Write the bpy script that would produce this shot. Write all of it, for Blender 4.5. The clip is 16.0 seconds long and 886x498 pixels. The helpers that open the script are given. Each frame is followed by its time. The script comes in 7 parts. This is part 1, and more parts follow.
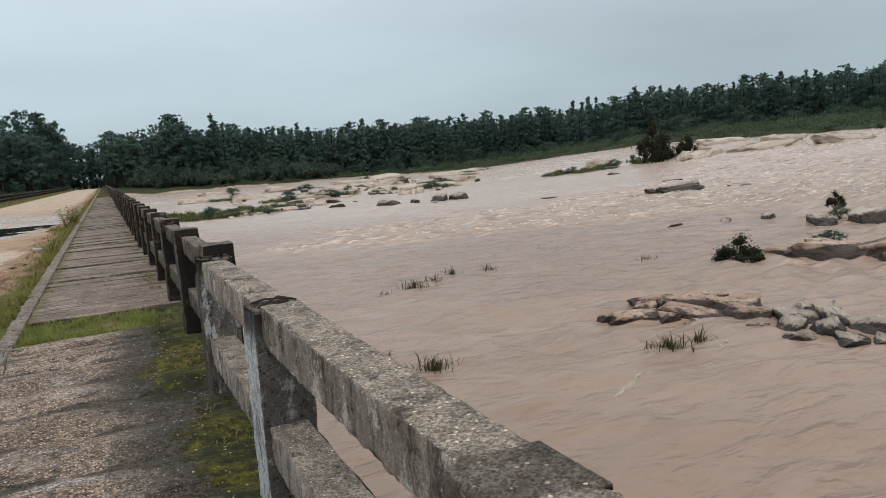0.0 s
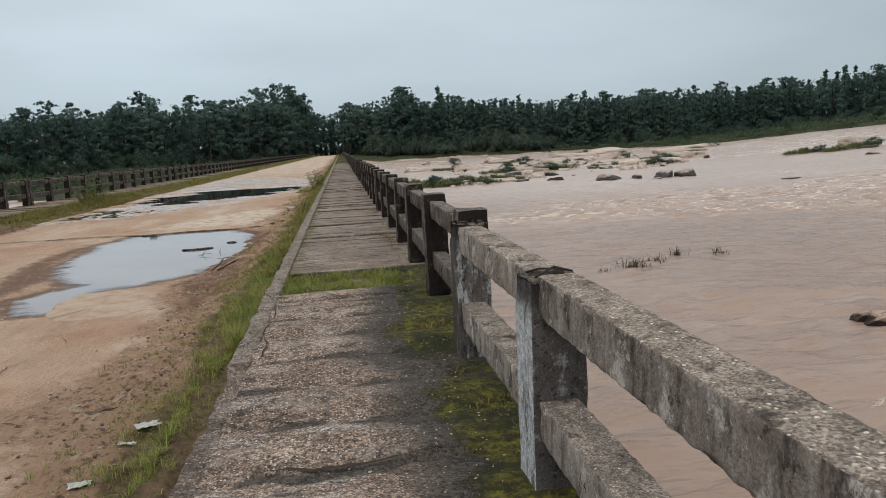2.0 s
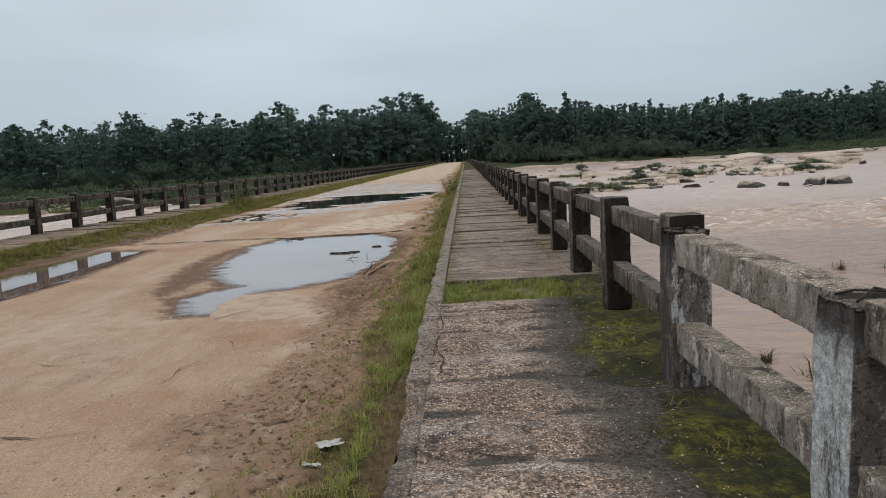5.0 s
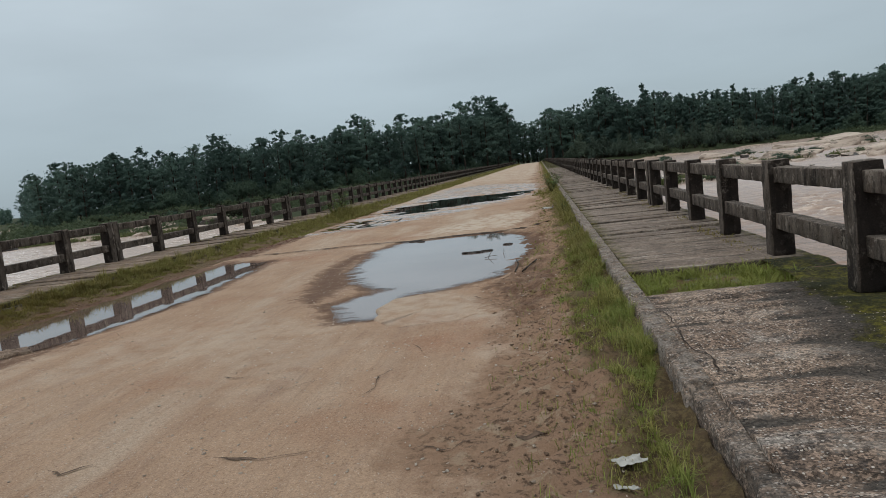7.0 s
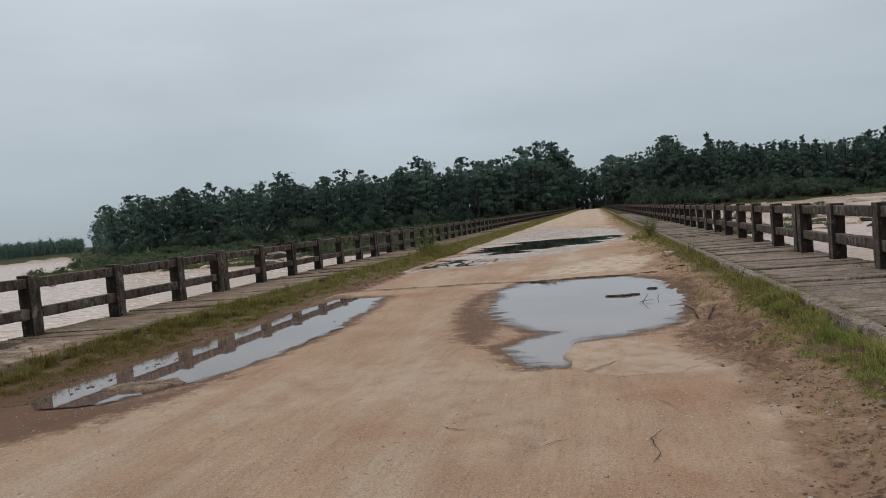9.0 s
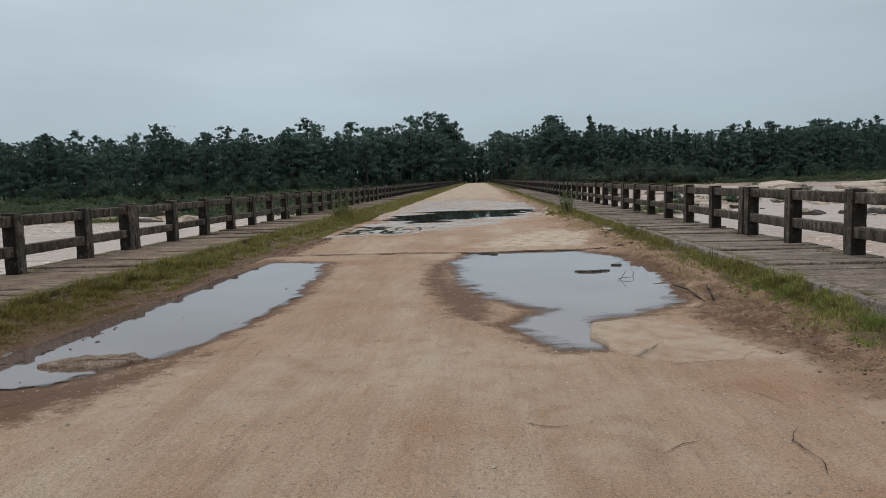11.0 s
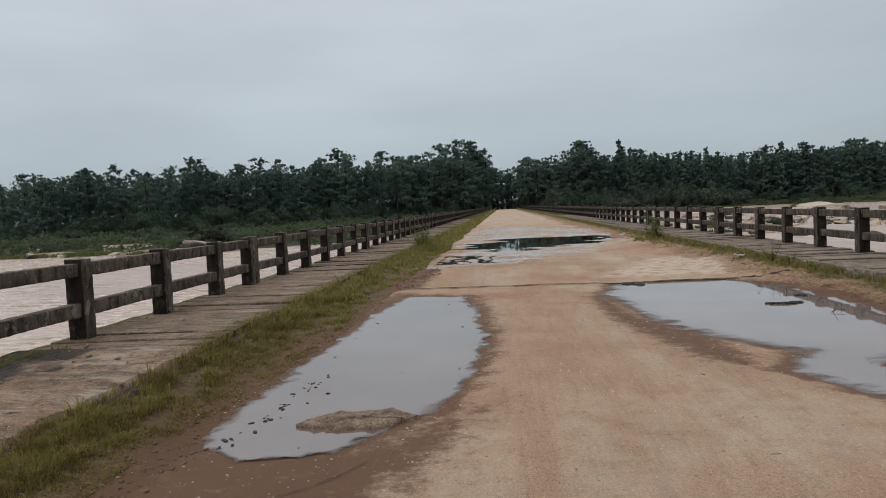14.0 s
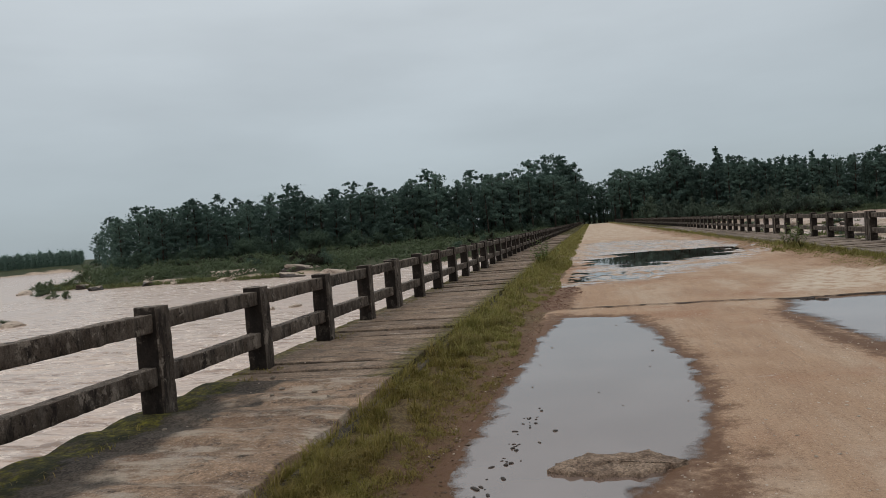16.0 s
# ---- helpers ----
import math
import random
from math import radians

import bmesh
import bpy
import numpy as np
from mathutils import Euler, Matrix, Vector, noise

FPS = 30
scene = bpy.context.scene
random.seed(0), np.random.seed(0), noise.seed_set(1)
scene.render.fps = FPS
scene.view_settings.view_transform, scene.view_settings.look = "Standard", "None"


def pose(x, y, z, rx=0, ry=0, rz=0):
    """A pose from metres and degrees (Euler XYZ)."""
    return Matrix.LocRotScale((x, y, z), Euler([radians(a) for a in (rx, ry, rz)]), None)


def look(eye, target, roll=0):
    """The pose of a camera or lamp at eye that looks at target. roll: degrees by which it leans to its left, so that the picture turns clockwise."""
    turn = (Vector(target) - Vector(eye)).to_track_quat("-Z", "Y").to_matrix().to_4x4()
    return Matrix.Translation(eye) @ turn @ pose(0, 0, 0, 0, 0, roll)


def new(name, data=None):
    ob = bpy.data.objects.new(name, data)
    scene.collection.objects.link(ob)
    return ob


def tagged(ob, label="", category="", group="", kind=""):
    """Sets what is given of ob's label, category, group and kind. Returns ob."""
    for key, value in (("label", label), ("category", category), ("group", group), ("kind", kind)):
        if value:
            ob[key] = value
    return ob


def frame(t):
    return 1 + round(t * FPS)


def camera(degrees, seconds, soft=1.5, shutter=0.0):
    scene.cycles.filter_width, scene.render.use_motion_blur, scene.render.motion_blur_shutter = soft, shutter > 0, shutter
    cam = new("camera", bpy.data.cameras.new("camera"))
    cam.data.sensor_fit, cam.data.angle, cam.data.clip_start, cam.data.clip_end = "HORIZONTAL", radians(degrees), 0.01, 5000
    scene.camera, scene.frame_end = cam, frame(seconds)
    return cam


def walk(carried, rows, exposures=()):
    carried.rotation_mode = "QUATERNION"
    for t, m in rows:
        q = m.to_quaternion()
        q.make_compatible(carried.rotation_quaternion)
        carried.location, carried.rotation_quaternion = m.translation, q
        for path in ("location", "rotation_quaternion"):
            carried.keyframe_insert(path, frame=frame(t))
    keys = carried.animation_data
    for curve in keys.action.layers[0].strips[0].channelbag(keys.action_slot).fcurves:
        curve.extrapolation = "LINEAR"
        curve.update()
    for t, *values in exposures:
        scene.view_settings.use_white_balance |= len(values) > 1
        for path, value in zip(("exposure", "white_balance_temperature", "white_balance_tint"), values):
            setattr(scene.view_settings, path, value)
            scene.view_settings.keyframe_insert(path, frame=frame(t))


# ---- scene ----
cam = camera(64.5, 16.0, 0.3)
PATH = [
    (0, (5.666, -0.211, 1.646), (6.513, 1.584, 1.393), -4.1),
    (0.5, (5.631, -0.139, 1.648), (6.31, 1.723, 1.381), -4.8),
    (1, (5.572, -0.062, 1.643), (6.096, 1.849, 1.374), -4.8),
    (1.5, (5.511, 0.008, 1.644), (5.934, 1.944, 1.369), -4.1),
    (2, (5.459, 0.043, 1.626), (5.727, 2.003, 1.335), -3.0),
    (2.5, (5.384, 0.08, 1.624), (5.545, 2.046, 1.29), -1.9),
    (3, (5.308, 0.109, 1.644), (5.38, 2.079, 1.303), -1.5),
    (3.2, (5.292, 0.098, 1.656), (5.326, 2.069, 1.317), -1.4),
    (5.3, (4.954, 0.679, 1.579), (4.837, 2.66, 1.331), -3.7),
    (5.5, (4.879, 0.739, 1.576), (4.729, 2.717, 1.328), -4.1),
    (6, (4.563, 0.838, 1.563), (4.379, 2.814, 1.314), -4.9),
    (6.5, (4.302, 0.934, 1.555), (4.118, 2.908, 1.294), -6.7),
    (7, (3.985, 1.108, 1.476), (3.689, 3.073, 1.253), -6.8),
    (7.5, (3.597, 1.17, 1.49), (3.171, 3.12, 1.362), -5.2),
    (8, (3.215, 1.294, 1.495), (2.771, 3.24, 1.373), -4.9),
    (8.5, (2.81, 1.476, 1.501), (2.371, 3.424, 1.403), -4.6),
    (9, (2.436, 1.626, 1.477), (2.004, 3.577, 1.39), -5.0),
    (9.5, (2.084, 1.837, 1.462), (1.797, 3.813, 1.341), -4.9),
    (11.8, (0.447, 2.487, 1.474), (0.35, 4.473, 1.273), -1.6),
    (12, (0.3, 2.532, 1.484), (0.199, 4.52, 1.291), -1.6),
    (12.5, (-0.081, 2.604, 1.529), (-0.138, 4.594, 1.335), -2.3),
    (13, (-0.452, 2.766, 1.553), (-0.535, 4.759, 1.394), -2.8),
    (13.5, (-0.807, 2.857, 1.54), (-0.963, 4.847, 1.419), -2.3),
    (14, (-1.166, 2.956, 1.552), (-1.339, 4.945, 1.437), -2.7),
    (14.5, (-1.468, 3.089, 1.601), (-1.677, 5.075, 1.501), -2.9),
    (15, (-1.792, 3.187, 1.576), (-2.028, 5.172, 1.514), -2.9),
    (15.5, (-2.119, 3.327, 1.549), (-2.36, 5.311, 1.49), -3.8),
    (16, (-2.349, 3.395, 1.611), (-2.767, 5.35, 1.563), -4.7),
]
EXPOSURE = [(0, 0.33, 6380, 8), (1.5, 0.29, 6450, 10), (2.0, 0.29, 6450, 10), (2.5, 0.33, 6220, 7), (3, 0.31, 6200, 7), (5.5, 0.22, 6450, 11), (6.3, 0.31, 6330, 9), (7, 0.0, 6350, 8), (7.5, -0.04, 6600, 13), (8.5, -0.02, 6450, 8), (9, 0.02, 6550, 12), (9.5, 0.04, 6430, 9), (12.5, 0.05, 6300, 10), (13.5, 0.01, 6600, 13), (14.0, 0.05, 6600, 12), (14.5, 0.02, 6650, 12), (16, -0.02, 6650, 11)]
walk(cam, [(t, look(eye, target, roll)) for t, eye, target, roll in PATH], EXPOSURE)

# ---- light ----
SUN_EL, SUN_AZ = radians(58), radians(200)
world = bpy.data.worlds.new("overcast_world")
scene.world = world
world.use_nodes = True


def overcast(nt):
    """A cloud cover that is three times as bright overhead as at the horizon, over a thin clear sky."""
    nt.nodes.clear()
    out = nt.nodes.new("ShaderNodeOutputWorld")
    bg = nt.nodes.new("ShaderNodeBackground")
    sky = nt.nodes.new("ShaderNodeTexSky")
    sky.sky_type, sky.sun_disc = "NISHITA", False
    sky.sun_elevation, sky.sun_rotation = SUN_EL, SUN_AZ
    tc = nt.nodes.new("ShaderNodeTexCoord")
    sep = nt.nodes.new("ShaderNodeSeparateXYZ")
    nt.links.new(tc.outputs["Generated"], sep.inputs[0])
    ramp = nt.nodes.new("ShaderNodeValToRGB")
    for e, (p, c) in zip((ramp.color_ramp.elements[0], ramp.color_ramp.elements[1], ramp.color_ramp.elements.new(0.14),
                          ramp.color_ramp.elements.new(0.45)),
                         ((0.0, (0.36, 0.435, 0.485, 1)), (1.0, (0.97, 1.03, 1.08, 1)), (0.14, (0.45, 0.52, 0.565, 1)),
                          (0.45, (0.70, 0.77, 0.82, 1)))):
        e.position, e.color = p, c
    nt.links.new(sep.outputs["Z"], ramp.inputs[0])
    mp = nt.nodes.new("ShaderNodeMapping")
    mp.inputs["Scale"].default_value = (1.2, 1.2, 4.5)
    nt.links.new(tc.outputs["Generated"], mp.inputs[0])
    no = nt.nodes.new("ShaderNodeTexNoise")
    no.inputs["Scale"].default_value, no.inputs["Detail"].default_value = 1.6, 5.0
    nt.links.new(mp.outputs[0], no.inputs["Vector"])
    mr = nt.nodes.new("ShaderNodeMapRange")
    mr.inputs["From Min"].default_value, mr.inputs["From Max"].default_value = 0.3, 0.7
    mr.inputs["To Min"].default_value, mr.inputs["To Max"].default_value = 0.90, 1.10
    nt.links.new(no.outputs["Fac"], mr.inputs["Value"])
    mul = nt.nodes.new("ShaderNodeMix")
    mul.data_type, mul.blend_type = "RGBA", "MULTIPLY"
    mul.inputs[0].default_value = 1.0
    nt.links.new(ramp.outputs[0], mul.inputs[6])
    east = nt.nodes.new("ShaderNodeMapRange")      # heavier cloud towards the east
    east.interpolation_type = "SMOOTHSTEP"
    for k, v in (("From Min", 0.15), ("From Max", 0.75), ("To Min", 1.0), ("To Max", 0.79)):
        east.inputs[k].default_value = v
    nt.links.new(sep.outputs["X"], east.inputs["Value"])
    cover = nt.nodes.new("ShaderNodeMath")
    cover.operation = "MULTIPLY"
    nt.links.new(mr.outputs[0], cover.inputs[0])
    nt.links.new(east.outputs[0], cover.inputs[1])
    nt.links.new(cover.outputs[0], mul.inputs[7])
    gain = nt.nodes.new("ShaderNodeMix")
    gain.data_type, gain.blend_type = "RGBA", "MULTIPLY"
    gain.inputs[0].default_value = 1.0
    gain.inputs[7].default_value = (10, 10, 10, 1)
    nt.links.new(mul.outputs[2], gain.inputs[6])
    mix = nt.nodes.new("ShaderNodeMix")
    mix.data_type = "RGBA"
    mix.inputs[0].default_value = 0.92
    nt.links.new(sky.outputs[0], mix.inputs[6])
    nt.links.new(gain.outputs[2], mix.inputs[7])
    nt.links.new(mix.outputs[2], bg.inputs[0])
    bg.inputs[1].default_value = 0.1
    nt.links.new(bg.outputs[0], out.inputs[0])


overcast(world.node_tree)
sun = new("sun", bpy.data.lights.new("sun", "SUN"))
sun.data.energy, sun.data.angle, sun.data.color = 0.7, radians(40), (1.0, 0.96, 0.90)
sun.matrix_world = pose(0, 0, 60, 90 - 58, 0, 180 - 200)


# ---- numbers of the place ----
DECK_Z = 0.235           # top of the footways over the carriageway
J0, SPAN, PITCH = 4.66, 11.69, 11.69 / 6
N_BACK, N_FWD = 3, 24    # spans behind and ahead
END_Y = J0 + N_FWD * SPAN
BACK_Y = J0 - N_BACK * SPAN
KERB_R, KERB_L = 4.60, -4.28
RAIL_R, RAIL_L = 6.30, -6.15   # centre lines of the railings
EDGE_R, EDGE_L = 6.55, -6.40
WATER_Z = -3.3


def smooth(a, b, x):
    u = np.clip((np.asarray(x, float) - a) / (np.asarray(b, float) - a), 0, 1)
    return u * u * (3 - 2 * u)


def gnoise(x, y, seed=0):
    """Gradient noise of two coordinates, about -0.7 to 0.7."""
    x, y = np.broadcast_arrays(np.asarray(x, float), np.asarray(y, float))
    xi, yi = np.floor(x).astype(np.int64), np.floor(y).astype(np.int64)
    xf, yf = x - xi, y - yi

    def corner(ix, iy, dx, dy):
        h = (ix * 374761393 + iy * 668265263 + seed * 1442695041) & 0xFFFFFFFF
        h = ((h ^ (h >> 13)) * 1274126177) & 0xFFFFFFFF
        a = ((h ^ (h >> 16)) & 0xFFFF) * (2 * math.pi / 65536)
        return np.cos(a) * dx + np.sin(a) * dy

    u, v = xf ** 3 * (xf * (xf * 6 - 15) + 10), yf ** 3 * (yf * (yf * 6 - 15) + 10)
    a = corner(xi, yi, xf, yf) * (1 - u) + corner(xi + 1, yi, xf - 1, yf) * u
    b = corner(xi, yi + 1, xf, yf - 1) * (1 - u) + corner(xi + 1, yi + 1, xf - 1, yf - 1) * u
    return a * (1 - v) + b * v


def fbm(x, y, seed=0, octaves=4, gain=0.5):
    total, amp = 0, 1.0
    for k in range(octaves):
        total = total + amp * gnoise(np.asarray(x) * 2 ** k, np.asarray(y) * 2 ** k, seed + 17 * k)
        amp *= gain
    return total


def inside(poly, x, y):
    """Signed distance to a closed polygon, positive inside."""
    x, y = np.broadcast_arrays(np.asarray(x, float), np.asarray(y, float))
    d, s = np.full(x.shape, 1e18), np.ones(x.shape)
    n = len(poly)
    for i in range(n):
        (ax, ay), (bx, by) = poly[i], poly[(i + 1) % n]
        ex, ey, wx, wy = bx - ax, by - ay, x - ax, y - ay
        k = np.clip((wx * ex + wy * ey) / (ex * ex + ey * ey), 0, 1)
        d = np.minimum(d, (wx - ex * k) ** 2 + (wy - ey * k) ** 2)
        c1, c2, c3 = y >= ay, y < by, ex * wy > ey * wx
        s = np.where((c1 & c2 & c3) | (~c1 & ~c2 & ~c3), -s, s)
    return -s * np.sqrt(d)


def steps(*legs):
    """Grid lines: (from, to, first step, last step) legs joined."""
    out = [legs[0][0]]
    for a, b, s0, s1 in legs:
        at = a
        while at < b - 1e-6:
            f = (at - a) / max(b - a, 1e-9)
            at = min(b, at + s0 + (s1 - s0) * f)
            out.append(at)
    return np.array(out)


def water_level(x, y):
    """The river comes down rapids on its upper side."""
    return WATER_Z + 5.2 * smooth(35, 150, x) * (0.12 + 0.88 * smooth(0.45, 0.80, np.arctan2(x, np.maximum(y, 1.0))))


# ---- meshes and materials ----
def mesh_from(name, verts, faces, smooth_shade=True):
    me = bpy.data.meshes.new(name)
    me.from_pydata([tuple(v) for v in verts], [], faces)
    if smooth_shade:
        me.polygons.foreach_set("use_smooth", [True] * len(me.polygons))
    me.update()
    return me


def sheet(name, xs, ys, zfun, keep=None):
    """A height field over grid lines xs, ys."""
    X, Y = np.meshgrid(xs, ys)
    Z = zfun(X, Y)
    nx, ny = len(xs), len(ys)
    verts = np.stack([X.ravel(), Y.ravel(), Z.ravel()], 1)
    i = (np.arange(ny - 1)[:, None] * nx + np.arange(nx - 1)[None, :]).ravel()
    quads = np.stack([i, i + 1, i + nx + 1, i + nx], 1)
    if keep is not None:
        c = verts[quads].mean(1)
        quads = quads[keep(c[:, 0], c[:, 1])]
    me = bpy.data.meshes.new(name)
    me.vertices.add(len(verts))
    me.vertices.foreach_set("co", verts.ravel())
    me.loops.add(len(quads) * 4)
    me.loops.foreach_set("vertex_index", quads.ravel())
    me.polygons.add(len(quads))
    me.polygons.foreach_set("loop_start", np.arange(len(quads)) * 4)
    me.polygons.foreach_set("use_smooth", np.ones(len(quads), bool))
    me.update(calc_edges=True)
    return me


def attribute(me, name, values):
    a = me.attributes.new(name, "FLOAT", "POINT")
    a.data.foreach_set("value", np.asarray(values, float).ravel())


def from_bm(name, bm, shade=True):
    me = bpy.data.meshes.new(name)
    bm.to_mesh(me)
    bm.free()
    if shade:
        me.polygons.foreach_set("use_smooth", [True] * len(me.polygons))
    return me


def part(name, me, material, parent=None, label="", at=None):
    if isinstance(me, bmesh.types.BMesh):
        me = from_bm(name, me)
    ob = new(name, me)
    if material is not None and not me.materials:
        me.materials.append(material)
    if parent is not None:
        ob.parent = parent
    if at is not None:
        ob.matrix_basis = at
    if label:
        tagged(ob, label)
    return ob


def thing(name, label, category, group="", kind="", at=None, me=None, material=None):
    ob = new(name, me)
    if material is not None:
        me.materials.append(material)
    if at is not None:
        ob.matrix_basis = at
    return tagged(ob, label, category, group, kind)


class Mat:
    """A node material in few words."""

    def __init__(self, name, rough=0.8, spec=0.3):
        self.m = bpy.data.materials.new(name)
        self.m.use_nodes = True
        self.t = self.m.node_tree
        self.b = self.t.nodes["Principled BSDF"]
        self.b.inputs["Roughness"].default_value = rough
        self.b.inputs["Specular IOR Level"].default_value = spec
        tc = self.t.nodes.new("ShaderNodeTexCoord")
        self.co = tc.outputs["Object"]

    def node(self, kind):
        return self.t.nodes.new(kind)

    def set(self, socket, v):
        if isinstance(v, bpy.types.NodeSocket):
            self.t.links.new(v, socket)
        elif isinstance(v, (tuple, list)) and socket.type == "RGBA":
            socket.default_value = (*v[:3], 1)
        else:
            socket.default_value = v

    def shifted(self):
        """Object coordinates moved by a random step, so that copies differ."""
        oi = self.node("ShaderNodeObjectInfo")
        cm = self.node("ShaderNodeVectorMath")
        cm.operation = "MULTIPLY_ADD"
        self.t.links.new(oi.outputs["Random"], cm.inputs[0])
        cm.inputs[1].default_value = (37, 53, 71)
        self.t.links.new(self.co, cm.inputs[2])
        self.co = cm.outputs[0]
        return oi.outputs["Random"]

    def scaled(self, s):
        mp = self.node("ShaderNodeMapping")
        self.t.links.new(self.co, mp.inputs[0])
        mp.inputs["Scale"].default_value = s
        return mp.outputs[0]

    def noise(self, scale, detail=4, rough=0.55, co=None, lo=None, hi=None, distort=0.0):
        n = self.node("ShaderNodeTexNoise")
        self.t.links.new(co if co is not None else self.co, n.inputs["Vector"])
        n.inputs["Scale"].default_value, n.inputs["Detail"].default_value = scale, detail
        n.inputs["Roughness"].default_value, n.inputs["Distortion"].default_value = rough, distort
        return n.outputs["Fac"] if lo is None else self.span(n.outputs["Fac"], lo, hi)

    def voronoi(self, scale, feature="F1", co=None, out="Distance"):
        n = self.node("ShaderNodeTexVoronoi")
        n.feature = feature
        self.t.links.new(co if co is not None else self.co, n.inputs["Vector"])
        n.inputs["Scale"].default_value = scale
        return n.outputs[out]

    def span(self, v, lo, hi, a=0.0, b=1.0):
        r = self.node("ShaderNodeMapRange")
        r.interpolation_type = "SMOOTHSTEP"
        self.set(r.inputs["Value"], v)
        for k, x in zip(("From Min", "From Max", "To Min", "To Max"), (lo, hi, a, b)):
            r.inputs[k].default_value = x
        return r.outputs[0]

    def mix(self, f, a, b, blend="MIX"):
        n = self.node("ShaderNodeMix")
        n.data_type, n.blend_type = "RGBA", blend
        self.set(n.inputs[0], f)
        self.set(n.inputs[6], a)
        self.set(n.inputs[7], b)
        return n.outputs[2]

    def math(self, op, a, b=0.0):
        n = self.node("ShaderNodeMath")
        n.operation = op
        self.set(n.inputs[0], a)
        self.set(n.inputs[1], b)
        return n.outputs[0]

    def grain(self, c, scale, lo=0.5, hi=1.55):
        """Aggregate: every grain lighter or darker than the paste."""
        sp = self.node("ShaderNodeSeparateColor")
        self.t.links.new(self.voronoi(scale, out="Color"), sp.inputs[0])
        k = self.span(sp.outputs[0], 0, 1, lo, hi)
        cc = self.node("ShaderNodeCombineColor")
        for i in range(3):
            self.t.links.new(k, cc.inputs[i])
        return self.mix(1.0, c, cc.outputs[0], "MULTIPLY")

    def attr(self, name):
        n = self.node("ShaderNodeAttribute")
        n.attribute_name = name
        return n.outputs["Fac"]

    def normal_z(self):
        g = self.node("ShaderNodeNewGeometry")
        s = self.node("ShaderNodeSeparateXYZ")
        self.t.links.new(g.outputs["Normal"], s.inputs[0])
        return s.outputs["Z"]

    def axis(self, k, co=None):
        s = self.node("ShaderNodeSeparateXYZ")
        self.t.links.new(co if co is not None else self.co, s.inputs[0])
        return s.outputs[k]

    def bump(self, h, strength=0.4, dist=0.01):
        n = self.node("ShaderNodeBump")
        n.inputs["Strength"].default_value, n.inputs["Distance"].default_value = strength, dist
        self.t.links.new(h, n.inputs["Height"])
        last = self.b.inputs["Normal"].links
        if last:
            self.t.links.new(last[0].from_socket, n.inputs["Normal"])
        self.t.links.new(n.outputs[0], self.b.inputs["Normal"])

    def colour(self, c):
        self.set(self.b.inputs["Base Color"], c)
        return self

    def rough(self, r):
        self.set(self.b.inputs["Roughness"], r)
        return self


